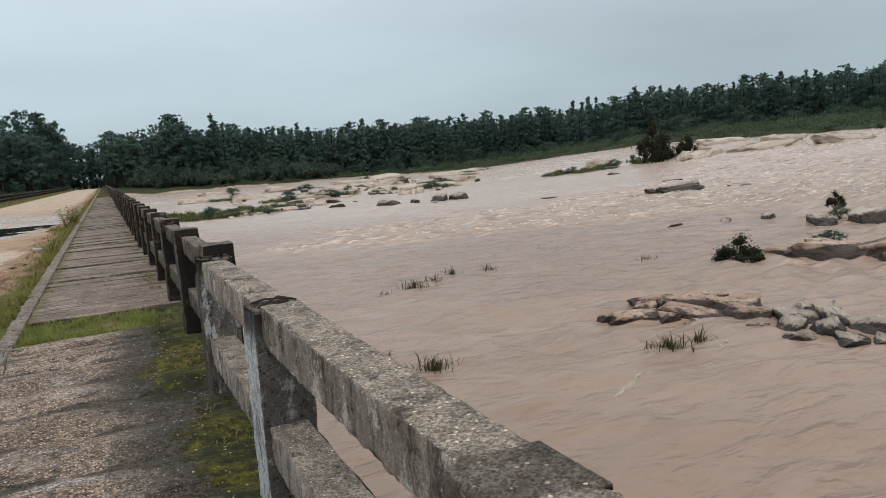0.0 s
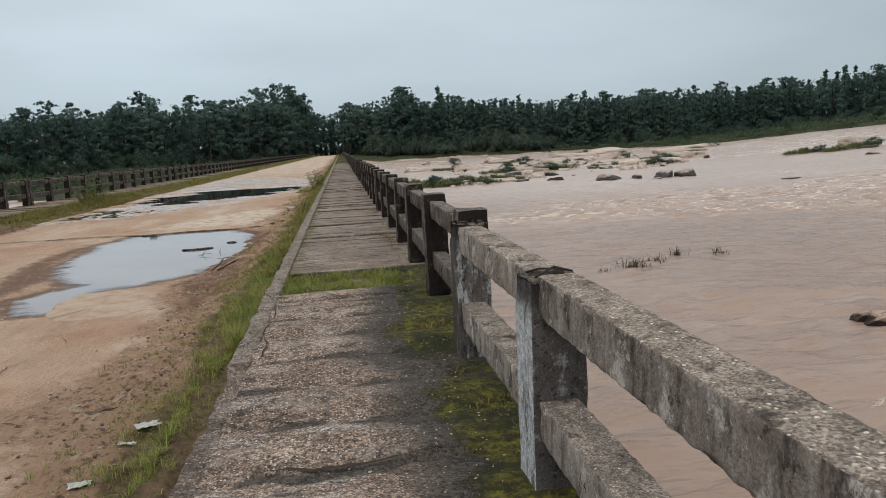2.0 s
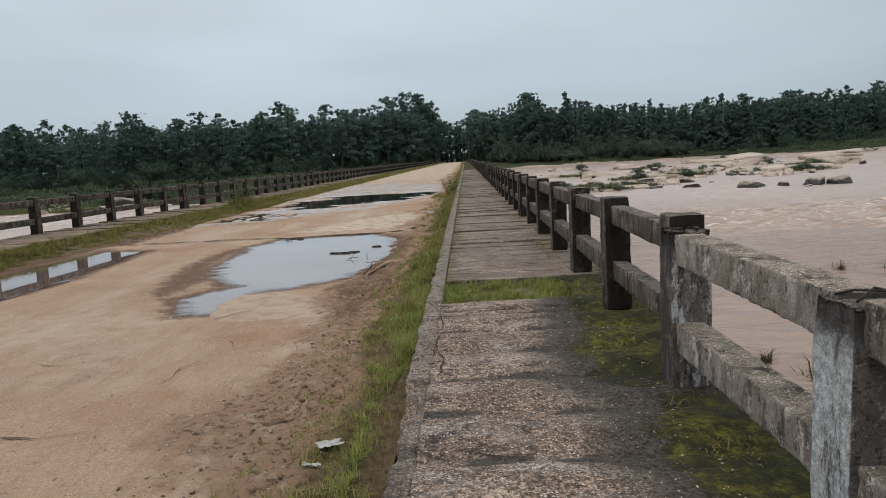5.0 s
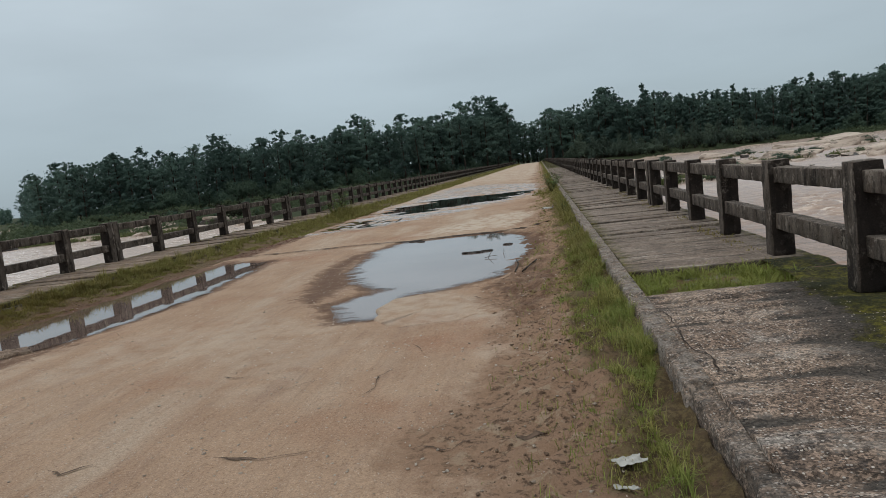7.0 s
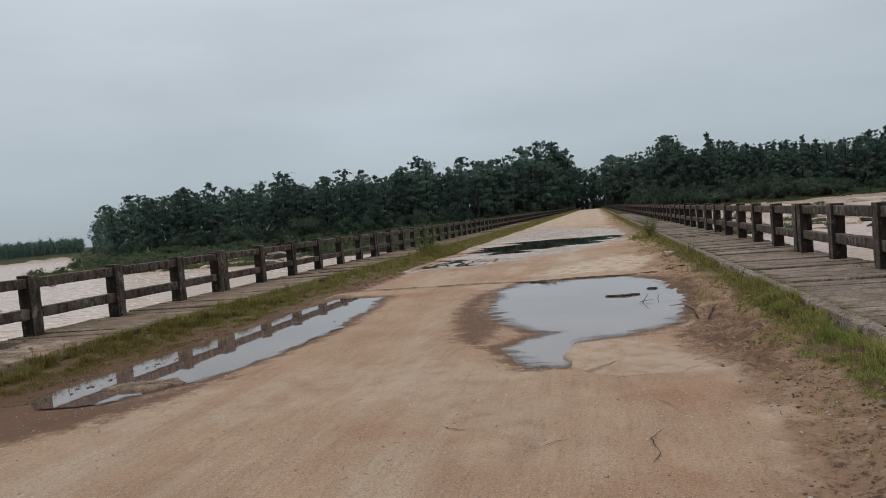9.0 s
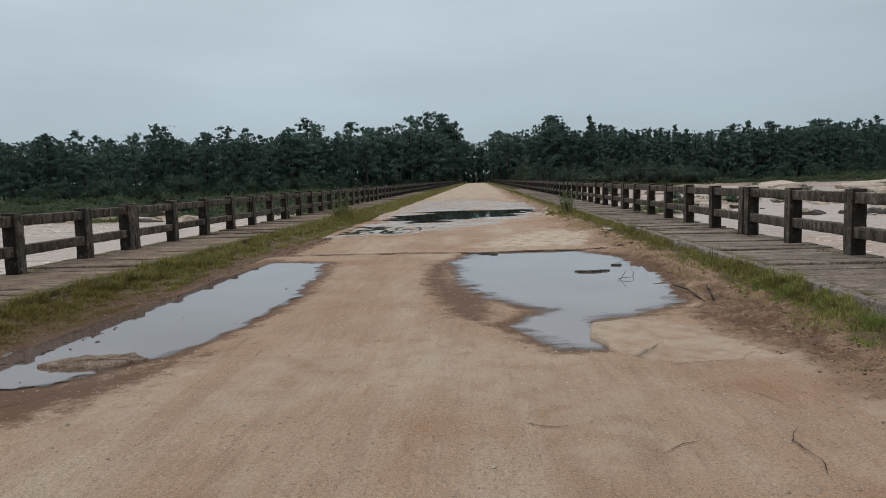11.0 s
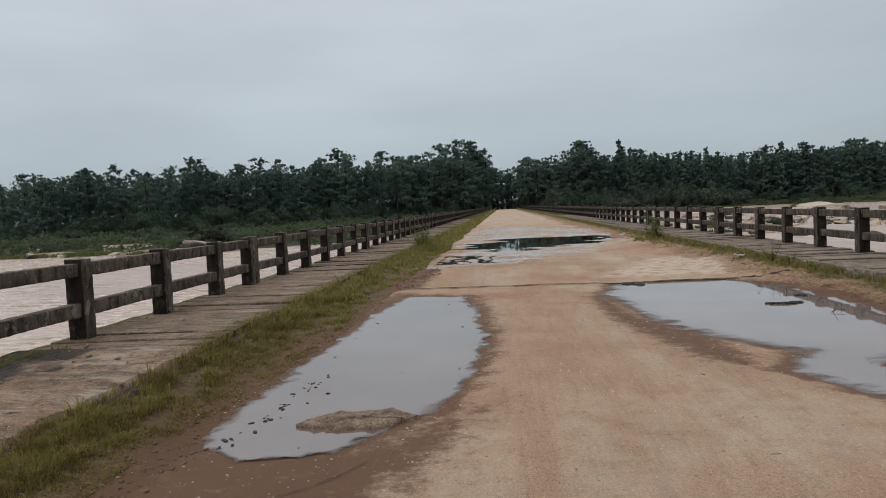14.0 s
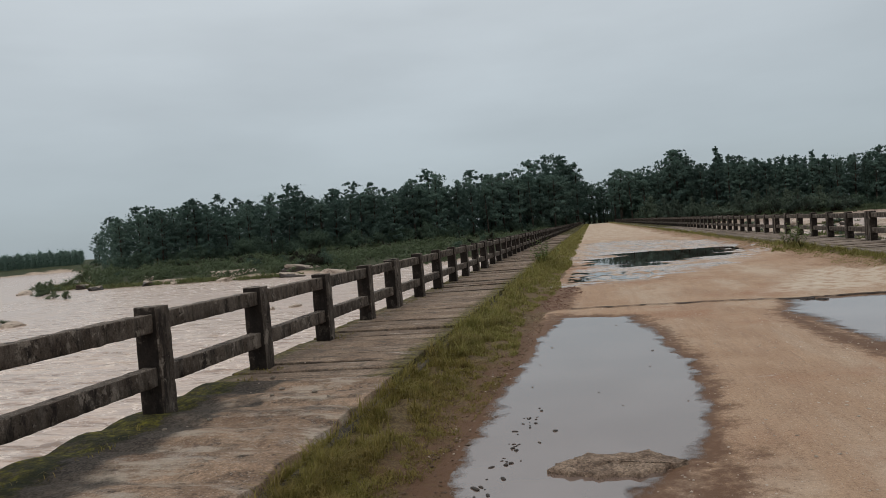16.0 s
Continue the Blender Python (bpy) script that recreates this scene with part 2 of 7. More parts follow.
def concrete_material(name, base, dark, pale, algae=0.55, white=0.0, random_shift=True, mottle=1.0):
    """Weathered site concrete: grain, black algae runs, pale scours, chipped whitewash."""
    m = Mat(name, 0.9, 0.25)
    at = m.co
    rnd = m.shifted() if random_shift else 0.5
    c = m.mix(m.noise(3.0, 6, 0.6, lo=0.3, hi=0.7), base, pale)
    c = m.mix(m.noise(60, 3, 0.6, lo=0.45, hi=0.75), c, dark)
    runs = m.noise(2.2, 5, 0.65, co=m.scaled((1.6, 1.6, 0.45)))
    c = m.mix(m.math("MULTIPLY", m.span(runs, 0.62 - 0.25 * algae, 0.80 - 0.25 * algae), 0.9), c, dark)
    if random_shift:
        c = m.mix(m.span(rnd, 0.2, 1.0, 0.0, 0.35), c, dark)
    if white:
        keep = m.span(m.noise(9, 8, 0.75, co=m.scaled((2.2, 2.2, 0.55))), 0.60 - white, 0.70 - white, 0.0, 1.0)
        g = m.node("ShaderNodeNewGeometry")
        s = m.node("ShaderNodeSeparateXYZ")
        m.t.links.new(g.outputs["Normal"], s.inputs[0])
        inner = m.span(m.math("MULTIPLY", s.outputs["X"], -1.0), 0.5, 0.9)
        side = m.math("MULTIPLY", m.span(m.math("MULTIPLY", s.outputs["Y"], -1.0), 0.6, 0.9),
                      m.span(m.noise(6, 8, 0.75, co=m.scaled((1.5, 1.5, 0.8))), 0.50, 0.64))
        c = m.mix(m.math("MULTIPLY", keep, m.math("MAXIMUM", inner, m.math("MULTIPLY", side, 0.85))), c, (0.74, 0.76, 0.76))
    if random_shift:
        # black algae on the post caps; end faces darkened, road faces paled by painted shading
        g2 = m.node("ShaderNodeNewGeometry")
        s2 = m.node("ShaderNodeSeparateXYZ")
        m.t.links.new(g2.outputs["Normal"], s2.inputs[0])
        shy = m.span(m.math("ABSOLUTE", s2.outputs["Y"]), 0.6, 0.9)
        blot = m.noise(3.4, 6, 0.7, lo=0.26, hi=0.50)
        c = m.mix(m.math("MULTIPLY", m.math("MULTIPLY", shy, blot), 0.1 if white else 0.95), c, dark)
        sky_lit = m.math("MULTIPLY", m.span(m.math("ABSOLUTE", s2.outputs["X"]), 0.6, 0.9), m.noise(4.5, 7, 0.72, co=m.scaled((1.5, 1.5, 0.5)), lo=0.40, hi=0.62))
        c = m.mix(m.math("MULTIPLY", sky_lit, 0.55), c, tuple(1.25 * k for k in pale))
        cap = m.math("ADD", m.axis("Z", at), m.math("MULTIPLY", m.math("SUBTRACT", m.noise(9, 6, 0.75), 0.5), 0.25))
        c = m.mix(m.span(cap, 0.85, 0.96, 0, 0.55), c, dark)
    vc = m.node("ShaderNodeSeparateColor")
    m.t.links.new(m.voronoi(70, out="Color"), vc.inputs[0])
    grit = m.span(m.voronoi(70), 0.42, 0.28)
    top = m.span(m.normal_z(), 0.4, 0.8, 0.25, 1.0)   # rain has bared the aggregate on the upper faces
    c = m.mix(m.math("MULTIPLY", m.math("MULTIPLY", grit, top), m.span(vc.outputs[0], 0.55, 0.95, 0, 0.8)), c, tuple(min(1, 1.55 * k) for k in pale))
    c = m.mix(m.math("MULTIPLY", m.math("MULTIPLY", grit, top), m.span(vc.outputs[1], 0.6, 0.95, 0, 0.8)), c, dark)
    c = m.mix(m.math("MULTIPLY", m.noise(5.5 if mottle > 0.9 else 13, 7, 0.75, lo=0.50, hi=0.64), 0.6 * mottle), c, pale)
    c = m.mix(m.math("MULTIPLY", m.noise(8.0 if mottle > 0.9 else 19, 7, 0.75, lo=0.54, hi=0.66), mottle), c, dark)
    c = m.grain(c, 130, 0.8, 1.2)
    m.colour(c)
    m.bump(m.math("MULTIPLY", grit, top), 0.6, 0.006)
    m.bump(m.noise(28, 6, 0.65), 0.6, 0.02)
    m.bump(m.noise(160, 3, 0.6), 0.5, 0.004)
    return m.m


def parapet_material(name, side_a, side_b, dark, pale, top, stain=0.5, whitewash=0.0):
    """Cast concrete long in the rain: washed-out aggregate above, black streaks, scrapes and pits on the faces, flaking whitewash."""
    m = Mat(name, 0.92, 0.2)
    at = m.co
    rnd = m.shifted()
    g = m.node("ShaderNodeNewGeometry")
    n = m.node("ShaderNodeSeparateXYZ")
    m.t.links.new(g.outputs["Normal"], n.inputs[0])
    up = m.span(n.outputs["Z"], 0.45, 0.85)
    c = m.mix(m.noise(4.0, 6, 0.65, lo=0.32, hi=0.68), side_a, side_b)
    c = m.mix(m.span(rnd, 0.1, 1.0, 0.0, 0.4), c, dark)
    streak = m.noise(5.5, 6, 0.7, co=m.scaled((1.8, 1.8, 0.35)))
    c = m.mix(m.span(streak, 0.60 - 0.2 * stain, 0.72 - 0.2 * stain, 0, 0.85), c, dark)
    c = m.mix(m.noise(7.0, 7, 0.75, co=m.scaled((1.0, 1.0, 0.7)), lo=0.55, hi=0.62), c, pale)
    c = m.mix(m.noise(26, 6, 0.75, lo=0.54, hi=0.66), c, tuple(0.6 * k for k in dark))
    c = m.mix(m.noise(45, 5, 0.75, lo=0.60, hi=0.68), c, pale)
    # end faces blackened, road faces paled: open-sky lighting painted by facing
    sky_lit = m.span(m.math("ABSOLUTE", n.outputs["X"]), 0.6, 0.9)
    damp_shade = m.math("MULTIPLY", m.span(m.math("ABSOLUTE", n.outputs["Y"]), 0.6, 0.9), m.noise(3.4, 6, 0.7, lo=0.26, hi=0.52))
    c = m.mix(m.math("MULTIPLY", damp_shade, 0.40 if whitewash else 0.85), c, dark)
    c = m.mix(m.math("MULTIPLY", m.math("MULTIPLY", sky_lit, m.noise(4.5, 7, 0.72, co=m.scaled((1.5, 1.5, 0.5)), lo=0.42, hi=0.64)), 0.45), c, pale)
    if whitewash:
        inner = m.span(m.math("MULTIPLY", n.outputs["X"], -1.0), 0.5, 0.9)
        front = m.span(m.math("MULTIPLY", n.outputs["Y"], -1.0), 0.5, 0.9)
        coat = m.span(m.noise(7, 9, 0.8, co=m.scaled((2.0, 2.0, 0.6))), 0.90 - whitewash, 0.97 - whitewash)
        rest = m.math("MULTIPLY", m.span(m.noise(5.5, 9, 0.78, co=m.scaled((1.3, 1.3, 0.8))), 1.03 - whitewash, 1.10 - whitewash), 0.5)
        if whitewash < 0.45:      # worn bare towards the road, paint left on the end face
            c = m.mix(m.math("MULTIPLY", inner, m.noise(6, 6, 0.7, lo=0.25, hi=0.5)), c, tuple(1.8 * k for k in dark))
            inner, rest = m.math("MULTIPLY", inner, 0.12), m.math("MULTIPLY", coat, 0.75)
        c = m.mix(m.math("MAXIMUM", m.math("MULTIPLY", inner, coat), m.math("MULTIPLY", front, rest)), c, m.mix(m.noise(30, 5, 0.7, lo=0.35, hi=0.65), (0.33, 0.335, 0.335), (0.66, 0.665, 0.66)))
        head = m.math("ADD", m.axis("Z", at), m.math("MULTIPLY", m.math("SUBTRACT", m.noise(9, 6, 0.75), 0.5), 0.22))
        c = m.mix(m.span(head, 0.77, 0.88, 0, 0.9), c, dark)
    # bared aggregate on the upper faces, in a base tone of their own
    chip, pick = m.voronoi(84), m.node("ShaderNodeSeparateColor")
    m.t.links.new(m.voronoi(84, out="Color"), pick.inputs[0])
    stone = m.span(chip, 0.46, 0.30)
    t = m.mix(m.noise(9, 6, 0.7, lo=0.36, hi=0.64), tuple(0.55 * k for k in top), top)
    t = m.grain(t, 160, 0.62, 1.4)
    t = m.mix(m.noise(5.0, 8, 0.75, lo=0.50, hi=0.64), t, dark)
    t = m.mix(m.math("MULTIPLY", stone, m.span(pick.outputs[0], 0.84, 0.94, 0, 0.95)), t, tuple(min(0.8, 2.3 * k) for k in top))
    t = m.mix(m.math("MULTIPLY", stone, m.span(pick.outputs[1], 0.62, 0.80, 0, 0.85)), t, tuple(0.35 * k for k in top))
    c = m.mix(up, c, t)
    c = m.grain(c, 170, 0.8, 1.2)
    m.colour(c)
    m.bump(m.math("MULTIPLY", stone, m.span(up, 0, 1, 0.15, 1)), 0.6, 0.005)
    m.bump(m.noise(22, 8, 0.72), 0.8, 0.025)
    m.bump(m.noise(120, 4, 0.65), 0.6, 0.005)
    return m.m


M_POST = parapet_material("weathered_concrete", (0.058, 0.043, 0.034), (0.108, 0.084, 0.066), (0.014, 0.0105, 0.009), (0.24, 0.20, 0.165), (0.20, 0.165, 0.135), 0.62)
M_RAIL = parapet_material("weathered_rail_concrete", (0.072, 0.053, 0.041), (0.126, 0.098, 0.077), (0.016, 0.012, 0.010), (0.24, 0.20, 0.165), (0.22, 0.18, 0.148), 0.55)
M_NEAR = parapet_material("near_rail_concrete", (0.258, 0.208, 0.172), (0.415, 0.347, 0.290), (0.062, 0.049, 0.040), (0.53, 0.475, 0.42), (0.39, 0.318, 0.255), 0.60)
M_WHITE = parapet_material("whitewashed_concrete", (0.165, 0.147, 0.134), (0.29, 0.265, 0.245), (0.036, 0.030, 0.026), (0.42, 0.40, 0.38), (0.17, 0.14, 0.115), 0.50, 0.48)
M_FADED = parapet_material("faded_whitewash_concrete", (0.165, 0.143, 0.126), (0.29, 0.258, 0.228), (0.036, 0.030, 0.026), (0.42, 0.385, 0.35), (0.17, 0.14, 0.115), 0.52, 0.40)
M_DECK = concrete_material("deck_concrete", (0.20, 0.165, 0.135), (0.06, 0.05, 0.04), (0.30, 0.26, 0.22), 0.5, 0, False)


def footway_material(name, moss, rough_grain=1.0):
    """Exposed-aggregate screed, damp and stained; moss where the film named moss says so."""
    m = Mat(name, 0.9, 0.25)
    c = m.mix(m.noise(1.6, 6, 0.6, lo=0.32, hi=0.68), (0.150, 0.104, 0.076), (0.285, 0.214, 0.162))
    c = m.mix(m.noise(5.5, 7, 0.75, lo=0.50, hi=0.66), c, (0.055, 0.043, 0.036))
    c = m.mix(m.noise(2.6, 7, 0.7, co=m.scaled((0.45, 1.5, 1)), lo=0.56, hi=0.68), c, (0.26, 0.222, 0.19))
    g = rough_grain
    c = m.grain(c, 48, 1 - 0.4 * g, 1 + 0.45 * g)
    c = m.grain(c, 110, 1 - 0.5 * g, 1 + 0.6 * g)
    if g < 0.6:
        c = m.mix(1.0, c, (1.06, 0.97, 0.87), "MULTIPLY")
        c = m.mix(m.noise(2.4, 7, 0.68, co=m.scaled((0.45, 1.6, 1)), lo=0.50, hi=0.64), c, (0.095, 0.068, 0.050))
        c = m.mix(m.noise(3.1, 7, 0.7, co=m.scaled((0.5, 1.3, 1)), lo=0.50, hi=0.64), c, (0.345, 0.285, 0.225))
    chips = m.voronoi(62, out="Color")
    cs = m.node("ShaderNodeSeparateColor")
    m.t.links.new(chips, cs.inputs[0])
    edge = m.span(m.voronoi(62), 0.44, 0.30)
    c = m.mix(m.math("MULTIPLY", edge, m.span(cs.outputs[0], 0.62, 0.76, 0, 1.0 * rough_grain)), c, (0.55, 0.485, 0.425))
    c = m.mix(m.math("MULTIPLY", edge, m.span(cs.outputs[1], 0.55, 0.75, 0, 0.85 * rough_grain)), c, (0.035, 0.028, 0.025))
    worn = m.attr("worn")
    c = m.mix(m.math("MULTIPLY", worn, m.noise(9, 5, 0.7, lo=0.4, hi=0.6)), c, m.grain((0.34, 0.30, 0.26, 1), 80, 0.6, 1.4))
    damp_shade = m.attr("damp_shade")
    c = m.mix(m.math("MULTIPLY", m.span(m.math("ADD", damp_shade, m.math("MULTIPLY", m.math("SUBTRACT", m.noise(8, 8, 0.75), 0.5), 0.8)), 0.15, 0.80), 0.90), c, m.grain((0.036, 0.031, 0.026, 1), 70, 0.5, 2.2))
    if moss:
        ms = m.span(m.math("ADD", m.attr("moss"), m.math("MULTIPLY", m.math("SUBTRACT", m.noise(7, 9, 0.78), 0.5), 1.9)), 0.42, 0.74, 0, 0.97)
        green = m.mix(m.noise(16, 8, 0.8, lo=0.40, hi=0.68), (0.030, 0.026, 0.009), (0.20, 0.180, 0.020))
        green = m.mix(m.noise(2.2, 6, 0.7, lo=0.44, hi=0.60), green, (0.024, 0.026, 0.008))
        c = m.mix(ms, c, green)
        m.bump(m.math("MULTIPLY", ms, m.noise(55, 5, 0.7)), 0.8, 0.02)
    m.colour(c)
    m.bump(m.noise(20, 6, 0.7), 0.5, 0.015)
    m.bump(edge, 0.8, 0.006)
    return m.m


M_FOOT = footway_material("screeded_footway", True)
M_FOOT2 = footway_material("worn_concrete_footway", True, 0.35)


def slab_material(name, a, b):
    m = Mat(name, 0.9, 0.25)
    at = m.co
    rnd = m.shifted()
    c = m.mix(m.noise(2.0, 6, 0.62, lo=0.32, hi=0.68), a, b)
    c = m.mix(m.span(rnd, 0.0, 1.0, 0, 0.4), c, (0.10, 0.075, 0.060))
    c = m.mix(m.noise(5, 6, 0.7, co=m.scaled((0.35, 2.2, 1)), lo=0.5, hi=0.66), c, (0.085, 0.064, 0.050))
    c = m.mix(m.noise(4, 6, 0.7, co=m.scaled((0.3, 2.5, 1)), lo=0.56, hi=0.68), c, (0.36, 0.315, 0.27))
    c = m.mix(m.noise(6, 5, 0.7, lo=0.52, hi=0.72), c, (0.07, 0.06, 0.05))
    c = m.mix(m.span(m.voronoi(70), 0.16, 0.05, 0, 0.5), c, (0.36, 0.33, 0.29))
    c = m.grain(c, 60, 0.7, 1.35)
    rim = m.math("ADD", m.math("ABSOLUTE", m.axis("Y", at)), m.math("MULTIPLY", m.math("SUBTRACT", m.noise(5, 5, 0.7), 0.5), 0.16))
    c = m.mix(m.span(rim, 0.185, 0.245, 0, 0.85), c, (0.028, 0.022, 0.017))       # dirt washed into the joints
    out = m.math("ADD", m.math("ABSOLUTE", m.axis("X", at)), m.math("MULTIPLY", m.math("SUBTRACT", m.noise(6, 7, 0.75), 0.5), 0.9))
    c = m.mix(m.span(out, 0.70, 0.94, 0, 0.85), c, m.mix(m.noise(18, 5, 0.7, lo=0.42, hi=0.6), (0.035, 0.028, 0.012), (0.12, 0.105, 0.018)))
    m.colour(c)
    m.bump(m.noise(22, 6, 0.7), 0.6, 0.015)
    return m.m


M_SLAB = slab_material("footway_slab_concrete", (0.178, 0.134, 0.104), (0.29, 0.230, 0.182))
M_SLAB_BROWN = slab_material("brown_slab_concrete", (0.165, 0.112, 0.076), (0.27, 0.198, 0.142))


def road_material():
    """Sandy mud washed over old asphalt; 'wet', 'soil' and 'pale' are fields on the mesh."""
    m = Mat("sandy_mud_road", 0.9, 0.16)
    c = m.mix(m.noise(1.1, 6, 0.6, lo=0.3, hi=0.7), (0.368, 0.240, 0.157), (0.443, 0.307, 0.208))
    c = m.mix(m.noise(4.5, 5, 0.6, co=m.scaled((1.0, 0.12, 1.0)), lo=0.48, hi=0.85), c, (0.31, 0.205, 0.145))
    c = m.mix(m.math("MULTIPLY", m.noise(16, 4, 0.6, co=m.scaled((1.0, 0.07, 1.0)), lo=0.5, hi=0.80), 0.6), c, (0.28, 0.19, 0.137))
    c = m.mix(m.noise(0.9, 5, 0.6, co=m.scaled((1.0, 0.16, 1.0)), lo=0.47, hi=0.66), c, (0.465, 0.355, 0.262))
    c = m.mix(m.noise(0.45, 4, 0.6, lo=0.52, hi=0.70), c, (0.35, 0.205, 0.13))
    c = m.mix(m.noise(55, 5, 0.75, lo=0.48, hi=0.78), c, (0.23, 0.155, 0.11))
    c = m.mix(m.math("MULTIPLY", m.span(m.voronoi(30), 0.17, 0.08), m.noise(2.5, 4, lo=0.5, hi=0.6)), c, (0.16, 0.105, 0.075))
    c = m.mix(m.span(m.voronoi(47), 0.20, 0.08, 0, 0.8), c, (0.58, 0.50, 0.42))
    c = m.mix(m.math("MULTIPLY", m.span(m.voronoi(95), 0.25, 0.12, 0, 0.7), m.noise(3, 4, lo=0.42, hi=0.6)), c, (0.54, 0.46, 0.38))
    c = m.mix(m.math("MULTIPLY", m.span(m.voronoi(62), 0.20, 0.08, 0, 0.75), m.noise(2.1, 4, lo=0.45, hi=0.62)), c, (0.12, 0.075, 0.05))
    c = m.grain(c, 150, 0.86, 1.14)
    c = m.mix(m.math("MULTIPLY", m.noise(26, 5, 0.7, co=m.scaled((1.0, 0.10, 1.0)), lo=0.48, hi=0.78), 0.6), c, m.mix(1.0, c, (0.76, 0.72, 0.69), "MULTIPLY"))
    c = m.mix(m.noise(34, 6, 0.8, lo=0.50, hi=0.66), c, m.mix(1.0, c, (0.76, 0.72, 0.69), "MULTIPLY"))
    c = m.mix(m.math("MULTIPLY", m.attr("pale"), m.noise(4, 5, lo=0.3, hi=0.6)), c, (0.55, 0.465, 0.37))
    soil = m.math("ADD", m.attr("soil"), m.math("MULTIPLY", m.math("SUBTRACT", m.noise(7, 6, 0.7), 0.5), 1.1))
    c = m.mix(m.span(soil, 0.30, 0.75, 0, 0.9), c, (0.315, 0.197, 0.126))
    c = m.mix(m.math("MULTIPLY", m.span(soil, 0.4, 0.9), m.noise(20, 5, 0.7, lo=0.50, hi=0.63)), c, (0.120, 0.074, 0.048))
    c = m.mix(m.math("MULTIPLY", m.span(soil, 0.4, 0.9), m.noise(6, 5, 0.7, lo=0.54, hi=0.64)), c, (0.39, 0.285, 0.195))
    turf = m.span(m.math("ADD", m.attr("turf"), m.math("MULTIPLY", m.math("SUBTRACT", m.noise(6, 7, 0.75), 0.5), 1.3)), 0.35, 0.75, 0, 0.9)
    c = m.mix(turf, c, m.mix(m.noise(24, 6, 0.75, lo=0.4, hi=0.62), (0.070, 0.050, 0.028), (0.165, 0.125, 0.058)))
    wet = m.span(m.math("ADD", m.attr("wet"), m.math("MULTIPLY", m.math("SUBTRACT", m.noise(4.5, 9, 0.82), 0.5), 2.3)), 0.28, 0.85)
    c = m.mix(m.math("MULTIPLY", wet, 0.92), c, (0.125, 0.066, 0.038))
    film = m.span(m.math("ADD", m.attr("film"), m.math("MULTIPLY", m.math("SUBTRACT", m.noise(1.5, 8, 0.75, co=m.scaled((0.28, 1.0, 1))), 0.5), 2.8)), 0.45, 0.66)
    # the film's sky reflection is also painted in as a pale tone
    c = m.mix(m.math("MULTIPLY", film, 0.7), c, (0.46, 0.425, 0.40))
    m.colour(c)
    m.set(m.b.inputs["Specular IOR Level"], m.span(film, 0.2, 1.0, 0.16, 1.0))
    m.rough(m.math("MINIMUM", m.span(wet, 0.3, 1.0, 0.9, 0.72), m.span(film, 0.2, 1.0, 0.9, 0.16)))
    m.bump(m.noise(14, 5, 0.65, co=m.scaled((1.0, 0.07, 1.0))), 0.5, 0.03)
    m.bump(m.noise(9, 6, 0.7), 0.5, 0.03)
    m.bump(m.noise(60, 5, 0.75), 0.8, 0.012)
    m.bump(m.math("MULTIPLY", m.span(soil, 0.3, 0.9), m.noise(15, 7, 0.7)), 0.7, 0.018)
    return m.m


M_ROAD = road_material()


def pool_material(name, a, b, ior=2.1, streaks=0.0, rim=(-0.08, 0.08)):
    """Rain water: still and mirroring, so shallow along its rim that the mud shows through."""
    m = Mat(name, 0.02, 0.5)
    m.b.inputs["IOR"].default_value = ior     # still water over slick silt
    m.colour(m.mix(m.noise(0.8, 3, lo=0.35, hi=0.7), a, b))
    m.bump(m.noise(2.5, 2), 0.02, 0.02)
    clear = m.node("ShaderNodeBsdfTransparent")
    mx = m.node("ShaderNodeMixShader")
    deep = m.math("ADD", m.attr("depth"), m.math("MULTIPLY", m.math("SUBTRACT", m.noise(3.0, 5, 0.6), 0.5), 0.45))
    if streaks:
        deep = m.math("ADD", deep, m.math("MULTIPLY", m.math("SUBTRACT", m.noise(3.2, 8, 0.75, co=m.scaled((0.6, 1.2, 1)), distort=0.8), 0.52), streaks))
    m.t.links.new(m.span(deep, *rim), mx.inputs[0])
    m.t.links.new(clear.outputs[0], mx.inputs[1])
    m.t.links.new(m.b.outputs[0], mx.inputs[2])
    m.t.links.new(mx.outputs[0], m.t.nodes["Material Output"].inputs["Surface"])
    return m.m


M_POOL = pool_material("silty_pool_water", (0.200, 0.160, 0.148), (0.250, 0.205, 0.190), 1.8, 0.75, (-0.16, 0.16))
M_POOL_DARK = pool_material("brown_pool_water", (0.140, 0.098, 0.080), (0.172, 0.126, 0.106), 2.4, 0.14, (-0.06, 0.07))
M_POOL_CLEAR = pool_material("clear_pool_water", (0.030, 0.025, 0.020), (0.04, 0.033, 0.028))


